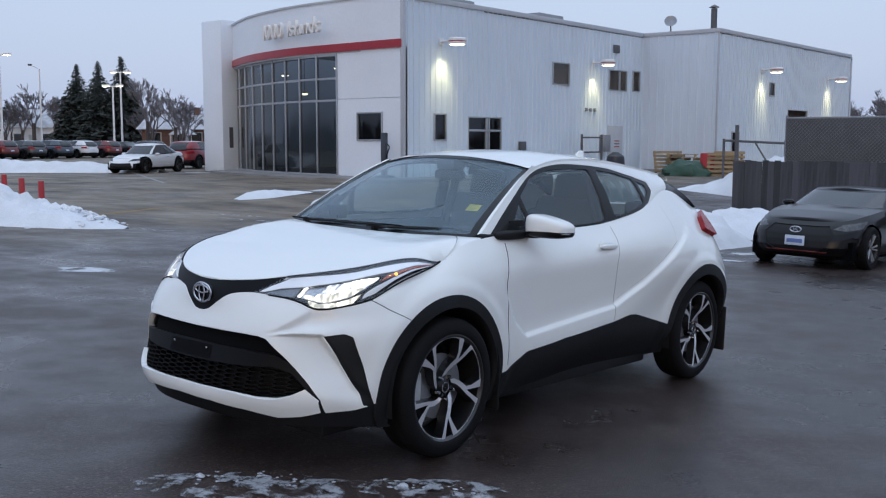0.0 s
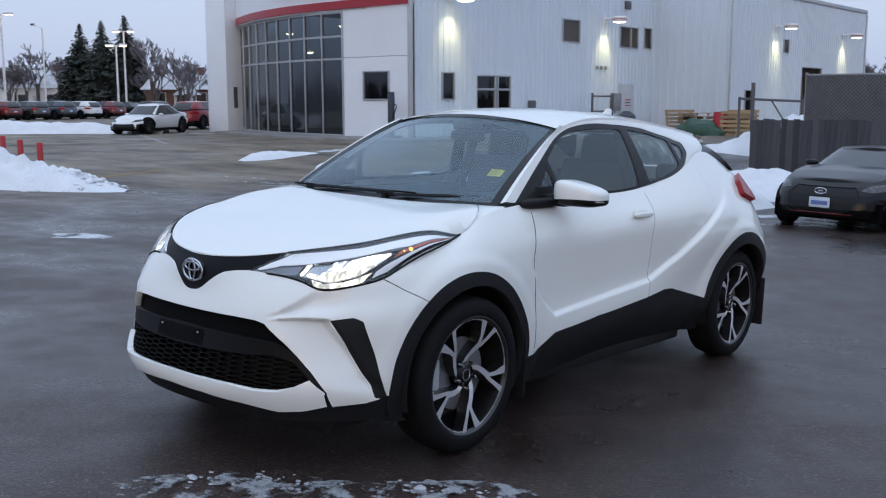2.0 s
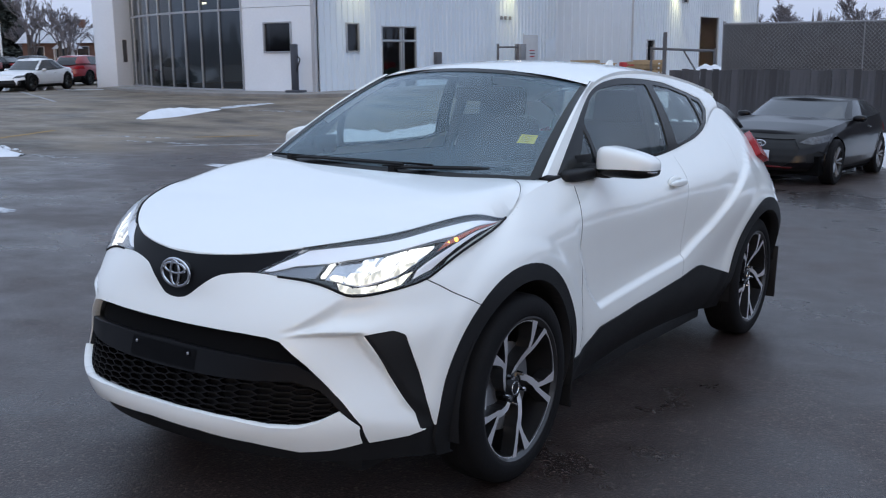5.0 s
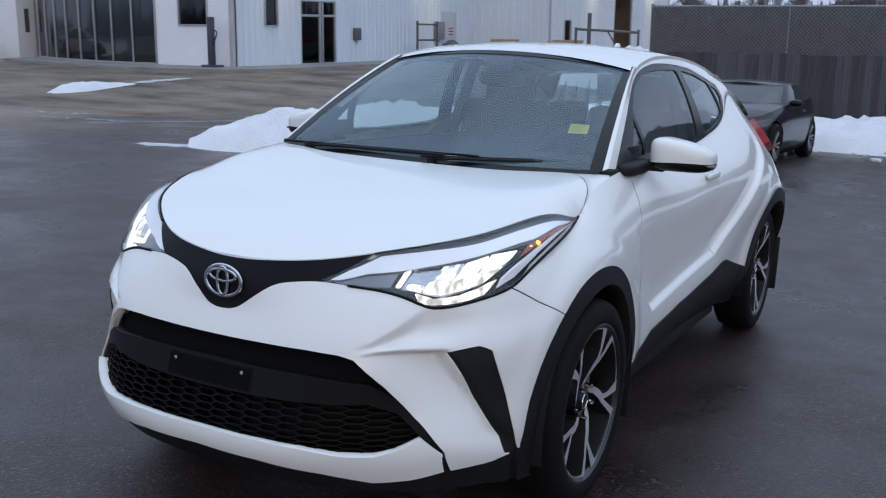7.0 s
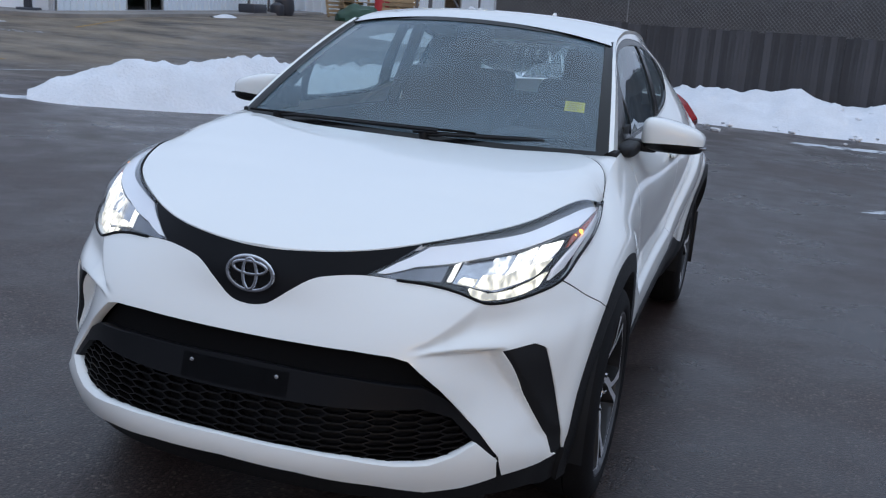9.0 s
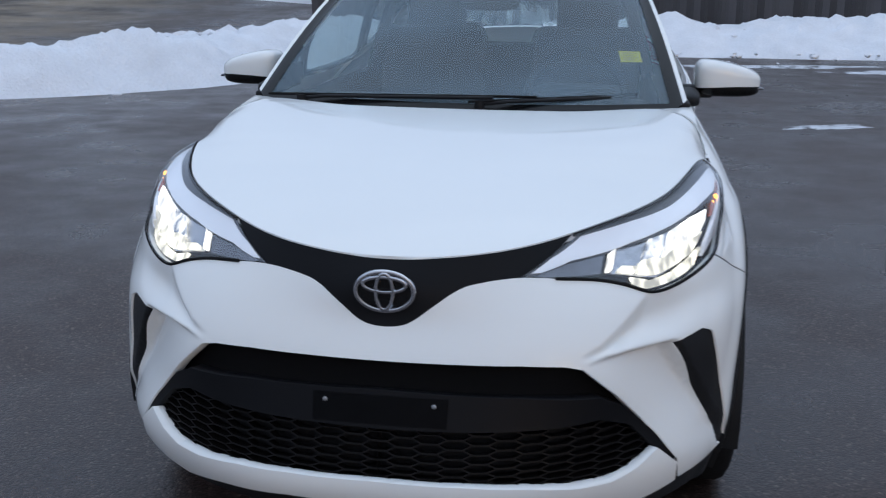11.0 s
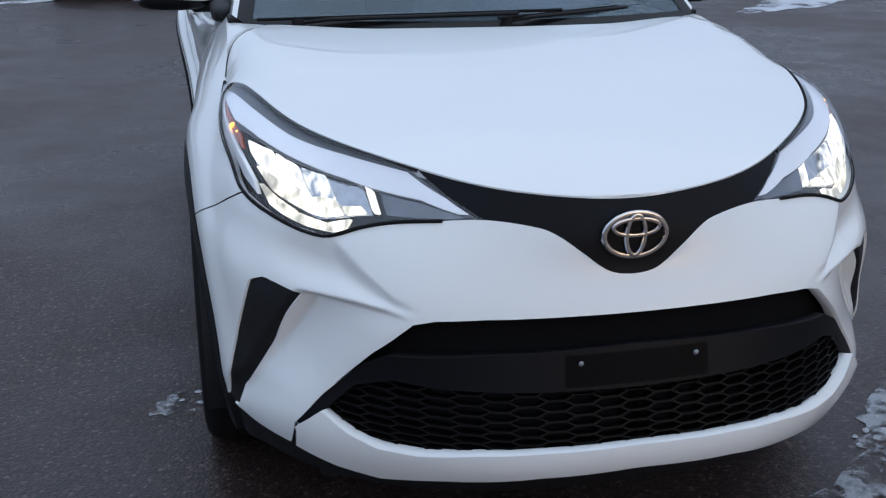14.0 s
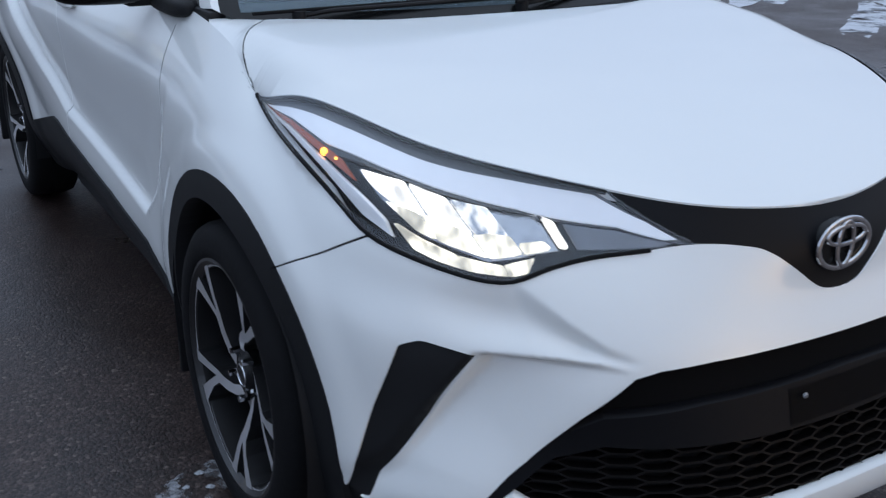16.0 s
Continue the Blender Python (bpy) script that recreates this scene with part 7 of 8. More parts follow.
P_GQ = rounded(on_side((.60, 1.078), (.735, 1.20), (.775, 1.066)), .012)
P_GR = rounded(on_side((1.61, 1.383), (1.85, 1.367), (2.06, 1.335), (2.095, 1.185), (2.0, 1.155), (1.70, 1.103)), .025)
P_GS = rounded(on_side((2.095, 1.325), (2.20, 1.30), (2.20, 1.25), (2.13, 1.20)), .015)
S_ORDER = [("glass_f", P_GF), ("glass_q", P_GQ), ("glass_r", P_GR), ("glass_s", P_GS), ("surround", P_DLO)]


def sort_side(mid):
    names = np.full(len(mid), "pillar", dtype=object)
    P = side.at(mid)
    names[(P[:, 1] < .95) & (P[:, 2] < 1.10)] = "surround"
    for n, poly in reversed(S_ORDER):
        names[inside(np.asarray(poly), mid)] = n
    return names


sab, SF, s_kind = tailor(side, S_OUT, [p for _, p in S_ORDER], sort_side, 0.03)
for s in (False, True):
    part("roof_pillar", piece(side, sab, SF[s_kind == "pillar"], hem=0.03, mirror=s), M_PAINT, car, "white roof pillar and cant rail")
    part("window_surround", piece(side, sab, SF[s_kind == "surround"], lift=-.003, hem=0.02, mirror=s), M_GLOSSBLACK, car, "black window surround")
    for n in ("glass_f", "glass_q", "glass_r", "glass_s"):
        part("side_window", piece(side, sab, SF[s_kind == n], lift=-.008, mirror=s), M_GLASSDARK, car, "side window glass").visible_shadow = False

# wind screen border, cowl and A-pillars
def screen_patch(u0, u1, w0, w1, lift, nu=24, nw=4):
    return np.array([[screen(u, w, lift) for u in np.linspace(u0, u1, nu)] for w in np.linspace(w0, w1, nw)])


_bm = bmesh.new()
for P in (screen_patch(-1, 1, -.06, -.025, .003), screen_patch(-1, 1, .955, 1.0, .003), screen_patch(-1, -.965, -.025, .955, .003, 4, 20), screen_patch(.965, 1, -.025, .955, .003, 4, 20)):
    t = grid_mesh(P)
    me = bpy.data.meshes.new("t")
    t.to_mesh(me)
    t.free()
    _bm.from_mesh(me)
    bpy.data.meshes.remove(me)
part("screen_border", _bm, M_GLOSSBLACK, car, "black printed border of the windscreen")
for s in (1, -1):
    inner = np.array([screen(s, w, .004) for w in ws])
    outer = along(RAIL[:27], ws) * np.array((s, 1, 1))
    mid = (inner + outer) / 2 + np.array((s * .012, -.012, .012))
    seal = inner + (mid - inner) * .55
    for nm, P, m_, lb in (("pillar_seal", np.array([inner - np.array((s * .012, 0, 0)), inner, seal]), M_GLOSSBLACK, "black seal beside the windscreen"),
                          ("windscreen_pillar", np.array([seal - np.array((s * .002, 0, .004)), seal, mid, outer, outer - np.array((s * .01, 0, .01))]), M_PAINT, "white windscreen pillar")):
        bm = grid_mesh(P)
        if s < 0:
            bmesh.ops.reverse_faces(bm, faces=bm.faces[:])
        part(nm, bm, m_, car, lb)
    part("pillar_foot", abox(.662 * s, .703 * s, .335, .47, 1.022, 1.044, .008), M_BLACKPLASTIC, car, "black pillar foot trim")
_rear = HOOD[-1]
_base = np.array([screen(u, -.058, .002) for u in np.linspace(-1, 1, len(_rear))])
_drop = _rear - np.array((0, -.01, .028))
COWL = np.array([_rear - np.array((0, .03, .03)), _drop, (_drop + _base) / 2 - np.array((0, 0, .006)), _base])
part("cowl_panel", grid_mesh(COWL), M_BLACKPLASTIC, car, "black cowl panel below the windscreen")

# roof ends in a spoiler over the rear glass
SPO = []
for k, (dy, dz) in enumerate(((0, 0), (.06, -.008), (.10, -.03), (.085, -.05), (-.03, -.045))):
    SPO.append([(p[0] * (1 + .02 * k), p[1] + dy, p[2] + dz) for p in ROOF[-1]])
part("roof_spoiler", grid_mesh(np.array(SPO)), M_PAINT, car, "white roof spoiler")
_tail_top = SKIN[-1][13 * NS: 16 * NS + 1]
tl = along(_tail_top, np.linspace(0, 1, 17))[::-1]
tl = np.concatenate([tl * np.array((-1, 1, 1)), tl[::-1][1:]])
tl = along(tl, np.linspace(0, 1, 33))
tl = tl[np.argsort(tl[:, 0])]
_rg0 = np.array([(p[0], p[1] + .03, p[2] - .04) for p in ROOF[-1]])
_rg = np.array([_rg0 * (1 - k) + tl * k + np.array((0, .02, .03)) * 4 * k * (1 - k) for k in np.linspace(0, 1, 10)])
part("rear_window", grid_mesh(_rg), M_GLASSDARK, car, "tinted rear window").visible_shadow = False
for s in (1, -1):
    cp = along(SKIN[-1][12 * NS: 13 * NS + 1], np.linspace(0, 1, 12)) * np.array((s, 1, 1))
    e = _rg[:, -1 if s > 0 else 0]
    e = along(e, np.linspace(0, 1, 12))
    part("tailgate_pillar", grid_mesh(np.array([cp, (cp + e) / 2 + np.array((s * .02, .02, 0)), e - np.array((s * .03, 0, 0))])), M_GLOSSBLACK, car, "gloss black tailgate pillar")
_fin = abox(-.016, .016, 2.20, 2.38, 1.425, 1.515, .008)
for v in _fin.verts:
    _t = (v.co.z - 1.425) / .09
    v.co.x *= 1 - .75 * _t
    v.co.y = 2.38 - (2.38 - v.co.y) * (1 - .72 * _t)
part("shark_fin", _fin, M_PAINT, car, "small white roof antenna")

# ---------------------------------------------------------------- head lamps
L_OUT = P_LAMP


# lamp layout: t runs from the inner point to the tip, f from the bonnet edge down
_lo = np.concatenate([[LAMP_IN], LAMP_LOW, [LAMP_TIP]])


def in_lamp(*tf):
    out = []
    for t, f in tf:
        a = LAMP_IN[0] + (LAMP_TIP[0] - LAMP_IN[0]) * t
        low = np.interp(a, _lo[:, 0], _lo[:, 1])
        top = np.interp(a, (LAMP_IN[0], LAMP_TOP[0]), (LAMP_IN[1], B_LEN))
        out.append((a, top + (low - top) * f))
    return np.array(out)


P_RIM = in_lamp((.02, .55), (.10, .05), (.2, .0), (.5, .0), (.8, .0), (.985, .02), (.985, .6), (.93, .40), (.88, .36), (.78, .41), (.70, .42), (.6, .35), (.45, .33), (.36, .40), (.28, .49), (.17, .58), (.07, .65), (.02, .8))
P_BLADE = in_lamp((.04, .40), (.10, .12), (.2, .10), (.35, .11), (.5, .13), (.65, .14), (.78, .16), (.88, .21), (.93, .27), (.87, .31), (.79, .335), (.71, .365), (.6, .33), (.45, .31), (.36, .38), (.28, .47), (.17, .56), (.07, .62))
P_AMBER = in_lamp((.69, .43), (.80, .37), (.87, .34), (.93, .33), (.945, .38), (.90, .45), (.82, .51), (.69, .56))
P_LEDS = [rounded(in_lamp(*q), .004) for q in (((0.560, .35), (0.608, .385), (0.656, .43), (0.650, .52), (0.618, .58), (0.588, .555), (0.558, .56)), ((0.490, .345), (0.554, .35), (0.551, .55), (0.524, .53), (0.479, .56)), ((0.416, .36), (0.484, .345), (0.473, .56), (0.440, .545), (0.402, .58)), ((0.298, .47), (0.318, .42), (0.306, .76), (0.288, .78)))]
P_LEDLOW = [rounded(in_lamp(*q), .004) for q in (((0.370, .81), (0.426, .785), (0.448, .78), (0.446, .905), (0.400, .915)), ((0.449, .78), (0.541, .77), (0.538, .90), (0.447, .905)), ((0.542, .77), (0.602, .76), (0.651, .735), (0.633, .85), (0.594, .885), (0.539, .90)),
                                                  ((0.573, .563), (0.607, .558), (0.638, .585), (0.602, .70), (0.569, .71)), ((0.484, .563), (0.536, .533), (0.570, .555), (0.565, .71), (0.477, .72)), ((0.400, .585), (0.444, .55), (0.481, .565), (0.474, .72), (0.392, .735)), ((0.335, .68), (0.390, .65), (0.385, .745), (0.325, .755)))]
P_PROJ = in_lamp((0.325, .42), (0.400, .37), (0.482, .33), (0.564, .35), (0.662, .43), (0.646, .60), (0.597, .73), (0.482, .75), (0.360, .77), (0.310, .78))
P_FLUTE = in_lamp((.05, .66), (.17, .60), (.28, .50), (.27, .82), (.2, .88), (.08, .88))
P_RAIL = in_lamp((.70, .66), (.75, .60), (.82, .57), (.90, .52), (.95, .45), (.96, .50), (.91, .60), (.84, .68), (.77, .76), (.72, .82), (.67, .86), (.668, .76))
L_ORDER = [("led%d" % k, p) for k, p in enumerate(P_LEDS)] + [("ledlow%d" % k, p) for k, p in enumerate(P_LEDLOW)] + [("proj", P_PROJ), ("rail", P_RAIL), ("amber", P_AMBER), ("flute", P_FLUTE), ("blade", P_BLADE), ("bezel", P_RIM)]


def sort_lamp(mid):
    names = np.full(len(mid), "bowl", dtype=object)
    for n, poly in reversed(L_ORDER):
        names[inside(np.asarray(poly), mid)] = n
    return names


lab, LF, l_kind = tailor(skin, L_OUT, [p for _, p in L_ORDER], sort_lamp, 0.02)
M_REFLECT = mat("dimpled_chrome_reflector", (0.5, 0.51, 0.53), 0.2, metal=1.0, vary=0.3, scale=25, fine=90, bump=0.002)
# chrome reflector; the lamp light it catches is put in as emission
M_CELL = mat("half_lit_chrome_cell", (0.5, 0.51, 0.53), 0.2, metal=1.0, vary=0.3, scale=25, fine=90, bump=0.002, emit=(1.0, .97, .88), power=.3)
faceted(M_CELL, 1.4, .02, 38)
for s in (False, True):
    hl = part("headlight", piece(skin, lab, LF, lift=.004, mirror=s), M_LAMPGLASS, car, "lit head lamp with a clear cover")
    hl.visible_shadow = False
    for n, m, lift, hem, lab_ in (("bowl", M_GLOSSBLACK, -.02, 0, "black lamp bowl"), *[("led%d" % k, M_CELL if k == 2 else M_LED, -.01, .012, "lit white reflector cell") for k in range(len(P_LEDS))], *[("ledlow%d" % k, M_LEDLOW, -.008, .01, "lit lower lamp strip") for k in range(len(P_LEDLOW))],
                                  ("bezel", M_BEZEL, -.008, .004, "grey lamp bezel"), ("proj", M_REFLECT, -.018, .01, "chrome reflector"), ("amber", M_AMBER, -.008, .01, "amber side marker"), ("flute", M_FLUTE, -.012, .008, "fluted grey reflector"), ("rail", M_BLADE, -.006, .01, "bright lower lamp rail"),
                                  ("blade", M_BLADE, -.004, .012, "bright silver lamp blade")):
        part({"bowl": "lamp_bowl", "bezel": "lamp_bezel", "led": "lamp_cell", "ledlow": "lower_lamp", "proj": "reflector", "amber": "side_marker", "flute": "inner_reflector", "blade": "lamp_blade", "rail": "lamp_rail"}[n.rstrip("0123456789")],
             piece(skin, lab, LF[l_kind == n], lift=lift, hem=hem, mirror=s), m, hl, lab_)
    for tf, rb in (((.735, .47), .0065), ((.708, .455), .003)):
        b = skin.at(in_lamp(tf), -.010)[0] * np.array((-1 if s else 1, 1, 1))
        bm = bmesh.new()
        bmesh.ops.create_uvsphere(bm, u_segments=12, v_segments=8, radius=rb, matrix=Matrix.Translation(b) @ Matrix.Diagonal((1, 1.3, 1.1, 1)))
        part("marker_bulb", bm, M_AMBERLIT, hl, "glowing amber bulb")

# ---------------------------------------------------------------- grille
P_BANDLO = np.concatenate([on_skin((0, -.915, .474), (.2, -.905, .476), (.38, -.86, .480), (.47, -.80, .484), (.535, -.757, .46), (.60, -.735, .40)), on_skin((.648, -.70, .342), (.655, -.695, .352), (.575, -.735, .45), (.525, -.765, .505), (.47, -.795, .533), (.3, -.86, .547), (0, -.885, .552))])


def sort_grille(mid):
    names = np.full(len(mid), "mesh", dtype=object)
    P = skin.at(mid)
    names[P[:, 2] > .50] = "slot"
    names[inside(P_BANDLO, mid)] = "band"
    return names


gab, GF, g_kind = tailor(skin, P_GRILLE, [P_BANDLO], sort_grille, 0.022)
part("grille_backing", piece(skin, gab, GF, lift=-.05, both=True), M_RUBBER, car, "black void behind the grille")
part("grille_band", piece(skin, gab, GF[g_kind == "band"], lift=-.006, hem=.04, both=True), M_SATIN, car, "dark satin number-plate band")
M_SLOT = mat("upper_grille_slot", (0.003, 0.003, 0.0035), 0.8, spec=.1)
M_COMB = mat("black_honeycomb_plastic", (0.0060, 0.0053, 0.0055), 0.5, spec=.14)
part("upper_slot", piece(skin, gab, GF[g_kind == "slot"], lift=-.040, both=True), M_SLOT, car, "recessed black upper intake")
# honeycomb
bm = bmesh.new()
hx, hz = .112, .0212
for s in (1, -1):
    for i in range(-1, 30):
        for j in range(-5, 42):
            a, b = i * hx * .5, .09 + j * hz + (hz / 2 if i % 2 else 0)
            if s < 0 and i < 0:
                continue
            ctr = np.array([[a, b]])
            if not inside(P_GRILLE, ctr)[0] or (skin.at(ctr)[0][2] > .485 or inside(P_BANDLO, ctr)[0]):
                continue
            ring_o = np.array([(a + hx * .335 * math.cos(t) , b + hz * .56 * math.sin(t)) for t in np.linspace(0, 2 * math.pi, 7)[:6]])
            ring_i = (ring_o - ctr) * np.array((.93, .82)) + ctr
            ring_o, ring_i = np.maximum(ring_o, (0, 0)), np.maximum(ring_i, (0, 0))
            fo, fi, fb = skin.at(ring_o, -.018), skin.at(ring_i, -.018), skin.at(ring_i, -.045)
            f = np.array((s, 1, 1))
            vo, vi, vb = ([bm.verts.new(p * f) for p in q] for q in (fo, fi, fb))
            for k in range(6):
                m_ = (k + 1) % 6
                for q in ((vo[k], vo[m_], vi[m_], vi[k]), (vi[k], vi[m_], vb[m_], vb[k])):
                    bm.faces.new(q if s > 0 else q[::-1])
tagged(part("grille_mesh", bm, M_COMB, car, "black honeycomb lower grille", smooth=False), kind="stuff")
_ph = on_skin((.15, -.912, .484), (.15, -.895, .543))
_ph = [np.array([[(-a if s < 0 else a, b) for a in np.linspace(0, _ph[0][0], 6)] for b in np.linspace(_ph[0][1], _ph[1][1], 4)]) for s in (1,)][0]
_pp = skin.at(_ph.reshape(-1, 2), -.0046).reshape(4, 6, 3)
_pp = np.concatenate([_pp[:, ::-1] * np.array((-1, 1, 1)), _pp[:, 1:]], 1)
bm = grid_mesh(_pp)
bmesh.ops.solidify(bm, geom=bm.faces[:], thickness=.003)
part("plate_holder", bm, M_SATIN, car, "blank black number-plate holder")
for x in (-.12, .12):
    bm = bmesh.new()
    bmesh.ops.create_uvsphere(bm, u_segments=12, v_segments=8, radius=.0055, matrix=Matrix.Translation((x, skin.at(on_skin((abs(x), -.9, .528)))[0][1] - .001, .528)) @ Matrix.Diagonal((1, .6, 1, 1)))
    part("plate_bolt", bm, M_STEEL, car, "grey plate bolt")
# emblem: an oval ring with two crossed ovals
bm = bmesh.new()
oval(bm, 0, .760, .064, .0435, .0058, -.838)
oval(bm, 0, .760, .019, .040, .0045, -.841)
oval(bm, 0, .776, .047, .0165, .0045, -.841)
part("emblem", bm, M_CHROME, car, "chrome oval emblem")
bm = lathe(((-.836, 0.001), (-.836, .060), (-.815, .062)), 40, "x")
bmesh.ops.transform(bm, matrix=Matrix.Translation((0, 0, .760)) @ Matrix(((0, 1, 0, 0), (1, 0, 0, 0), (0, 0, .68, 0), (0, 0, 0, 1))), verts=bm.verts)
part("emblem_base", bm, M_GLOSSBLACK, car, "gloss black emblem backing")


# ---------------------------------------------------------------- wheels
def wheel(parent, x, y, side_, steer=0.0):
    w = part("wheel", lathe(((-.10, .19), (-.10, .228), (.05, .232), (.060, .240), (.073, .244), (.074, .236), (.06, .222), (-.09, .21)), 48), M_DARKMETAL, parent, "dark rim barrel")
    tyre = lathe(((-.09, .25), (-.112, .268), (-.115, .30), (-.098, .327), (-.06, .335), (-.003, .3355), (.0, .331), (.003, .3355), (.046, .3345), (.064, .327), (.076, .308), (.080, .284), (.079, .272), (.076, .263), (.070, .256)), 56)
    part("tyre", tyre, M_RUBBER, w, "black rubber tyre")
    bm = bmesh.new()
    RIM = .236

    def bar(rows):
        """A raised bar: rows of (radius, angle of its middle, half width in metres, height of its face)."""
        prev = None
        for r, a, hw, h in rows:
            d, h = hw / r, h + .05 * max(0, r - .04)
            cur = [bm.verts.new((hh, r * math.cos(q), r * math.sin(q))) for q, hh in ((a - d * 1.35, h - .05), (a - d, h), (a + d, h), (a + d * 1.35, h - .05))]
            if prev:
                for i in range(3):
                    f = bm.faces.new((prev[i], prev[i + 1], cur[i + 1], cur[i]))
                    f.material_index = 1 if i == 1 else 0
            prev = cur
    for k in range(5):
        base = radians(59 + 72 * k)
        # the stem sweeps from the hub to the fork
        bar([(.052, base + .70, .0115, .034), (.075, base + .46, .013, .040), (.105, base + .20, .014, .046), (.136, base + .02, .015, .050)])
        for sg, w0, w1 in ((1, .0085, .0175), (-1, .0085, .0125)):
            bar([(.125, base + .03 + sg * .02, w0, .049), (.165, base + sg * .105, w0 * 1.05, .054), (.205, base + sg * .165, w1 * .85, .056), (RIM, base + sg * .205, w1 * 1.15, .057)])
        # silver edge along the rim to the next fork
        prev = None
        for t in np.linspace(.16, 2 * math.pi / 5 - .16, 13):
            e = abs(t / (2 * math.pi / 5) - .5) * 2
            a = base + t
            ri = .2245 - .016 * e ** 3
            cur = [bm.verts.new((h, r * math.cos(a), r * math.sin(a))) for r, h in ((ri - .001, .046), (ri, .064), (RIM, .0665), (RIM + .002, .056))]
            if prev:
                for i in range(3):
                    f = bm.faces.new((prev[i], prev[i + 1], cur[i + 1], cur[i]))
                    f.material_index = 1 if i == 1 else 0
            prev = cur
    bmesh.ops.recalc_face_normals(bm, faces=bm.faces[:])
    part("spokes", bm, [M_DARKMETAL, M_SILVER], w, "five forked spokes, machined faces and black sides", smooth=False)
    part("hub_cap", lathe(((.0, .058), (.030, .056), (.040, .034), (.044, .030), (.044, .001)), 28), M_GLOSSBLACK, w, "black hub cap")
    bm = lathe(((.0435, .021), (.046, .022), (.046, .025), (.0435, .026)), 28)
    part("hub_emblem", bm, M_CHROME, w, "chrome ring on the hub cap")
    for k in range(5):
        a = radians(54 + 72 * k)
        part("wheel_nut", atube((.03, .056 * math.cos(a), .056 * math.sin(a)), (.054, .056 * math.cos(a), .056 * math.sin(a)), .009, .007, 6), M_CHROME, w, "bright wheel nut")
    part("brake_disc", lathe(((-.02, .06), (-.02, .145), (.0, .147), (.0, .06)), 40), mat_disc, w, "grey brake disc")
    part("brake_caliper", abox(-.03, .022, -.205 * side_, -.135 * side_, -.075, .085, .014), M_CALIPER, w, "grey brake caliper")
    for ob in (w, *w.children):
        if not ob.name.startswith(("tyre", "hub", "wheel_nut")):
            for v in ob.data.vertices:
                v.co.y, v.co.z = v.co.y * 1.075, v.co.z * 1.075
    w.matrix_local = Matrix.Translation((x, y, HUB_Z)) @ Matrix.Rotation(radians(steer), 4, "Z") @ (Matrix.Identity(4) if side_ > 0 else Matrix.Diagonal((-1, -1, 1, 1)))
    return w


mat_disc = mat("brake_disc_steel", (0.32, 0.32, 0.33), 0.4, metal=0.9, vary=0.2)
M_CALIPER = mat("grey_cast_iron", (0.36, 0.37, 0.38), 0.6, vary=0.2)
for wy in (HUB_F, HUB_R):
    for sd in (1, -1):
        wheel(car, .758 * sd, wy, sd)

# wheel wells, floor and mud flaps
for wy in (HUB_F, HUB_R):
    for sd in (1, -1):
        P = [[(sd * x, wy + .40 * math.cos(a), HUB_Z + .40 * math.sin(a)) for a in np.linspace(radians(-12), radians(192), 24)] for x in (.50, .825)]
        part("wheel_well", grid_mesh(np.array(P)), M_BLACKPLASTIC, car, "black wheel well liner")
        part("well_wall", abox(sd * .49, sd * .51, wy - .42, wy + .42, .16, .76), M_BLACKPLASTIC, car, "black inner wheel well wall")
        fy = wy + .40
        part("mud_flap", abox(sd * .64, sd * (.822 if wy < 1 else .848), fy - .002, fy + .014, .16 if wy < 1 else .15, .46, .006), M_BLACKPLASTIC, car, "black mud flap")
part("underbody", abox(-.60, .60, -.62, 3.1, .155, .30, .03), M_BLACKPLASTIC, car, "black underbody")
for s in (1, -1):
    part("sill_underside", abox(.58 * s, .70 * s, .47, 2.14, .165, .28, .02), M_BLACKPLASTIC, car, "black sill underside")
part("engine_bay", abox(-.42, .42, -.60, .18, .30, .74), M_RUBBER, car, "dark engine bay")

# ---------------------------------------------------------------- mirrors, handles, wipers, sticker
def superball(cx, cy, cz, rx, ry, rz, n=2.6, seg=20):
    bm = bmesh.new()
    bmesh.ops.create_uvsphere(bm, u_segments=seg * 2, v_segments=seg, radius=1)
    for v in bm.verts:
        c = v.co
        k = (abs(c.x) ** n + abs(c.y) ** n + abs(c.z) ** n) ** (-1 / n)
        v.co = Vector((cx + c.x * k * rx, cy + c.y * k * ry, cz + c.z * k * rz))
    return bm


def trim_below(bm, z, keep_above=True, slope=0.0):
    bmesh.ops.bisect_plane(bm, geom=bm.verts[:] + bm.edges[:] + bm.faces[:], plane_co=(0, 0, z), plane_no=Vector((slope, 0, 1)).normalized(), clear_inner=keep_above, clear_outer=not keep_above)
    return bm


def mir_plain(bm, sd):
    if sd < 0:
        bmesh.ops.transform(bm, matrix=Matrix.Diagonal((-1, 1, 1, 1)), verts=bm.verts)
        bmesh.ops.reverse_faces(bm, faces=bm.faces[:])
    return bm


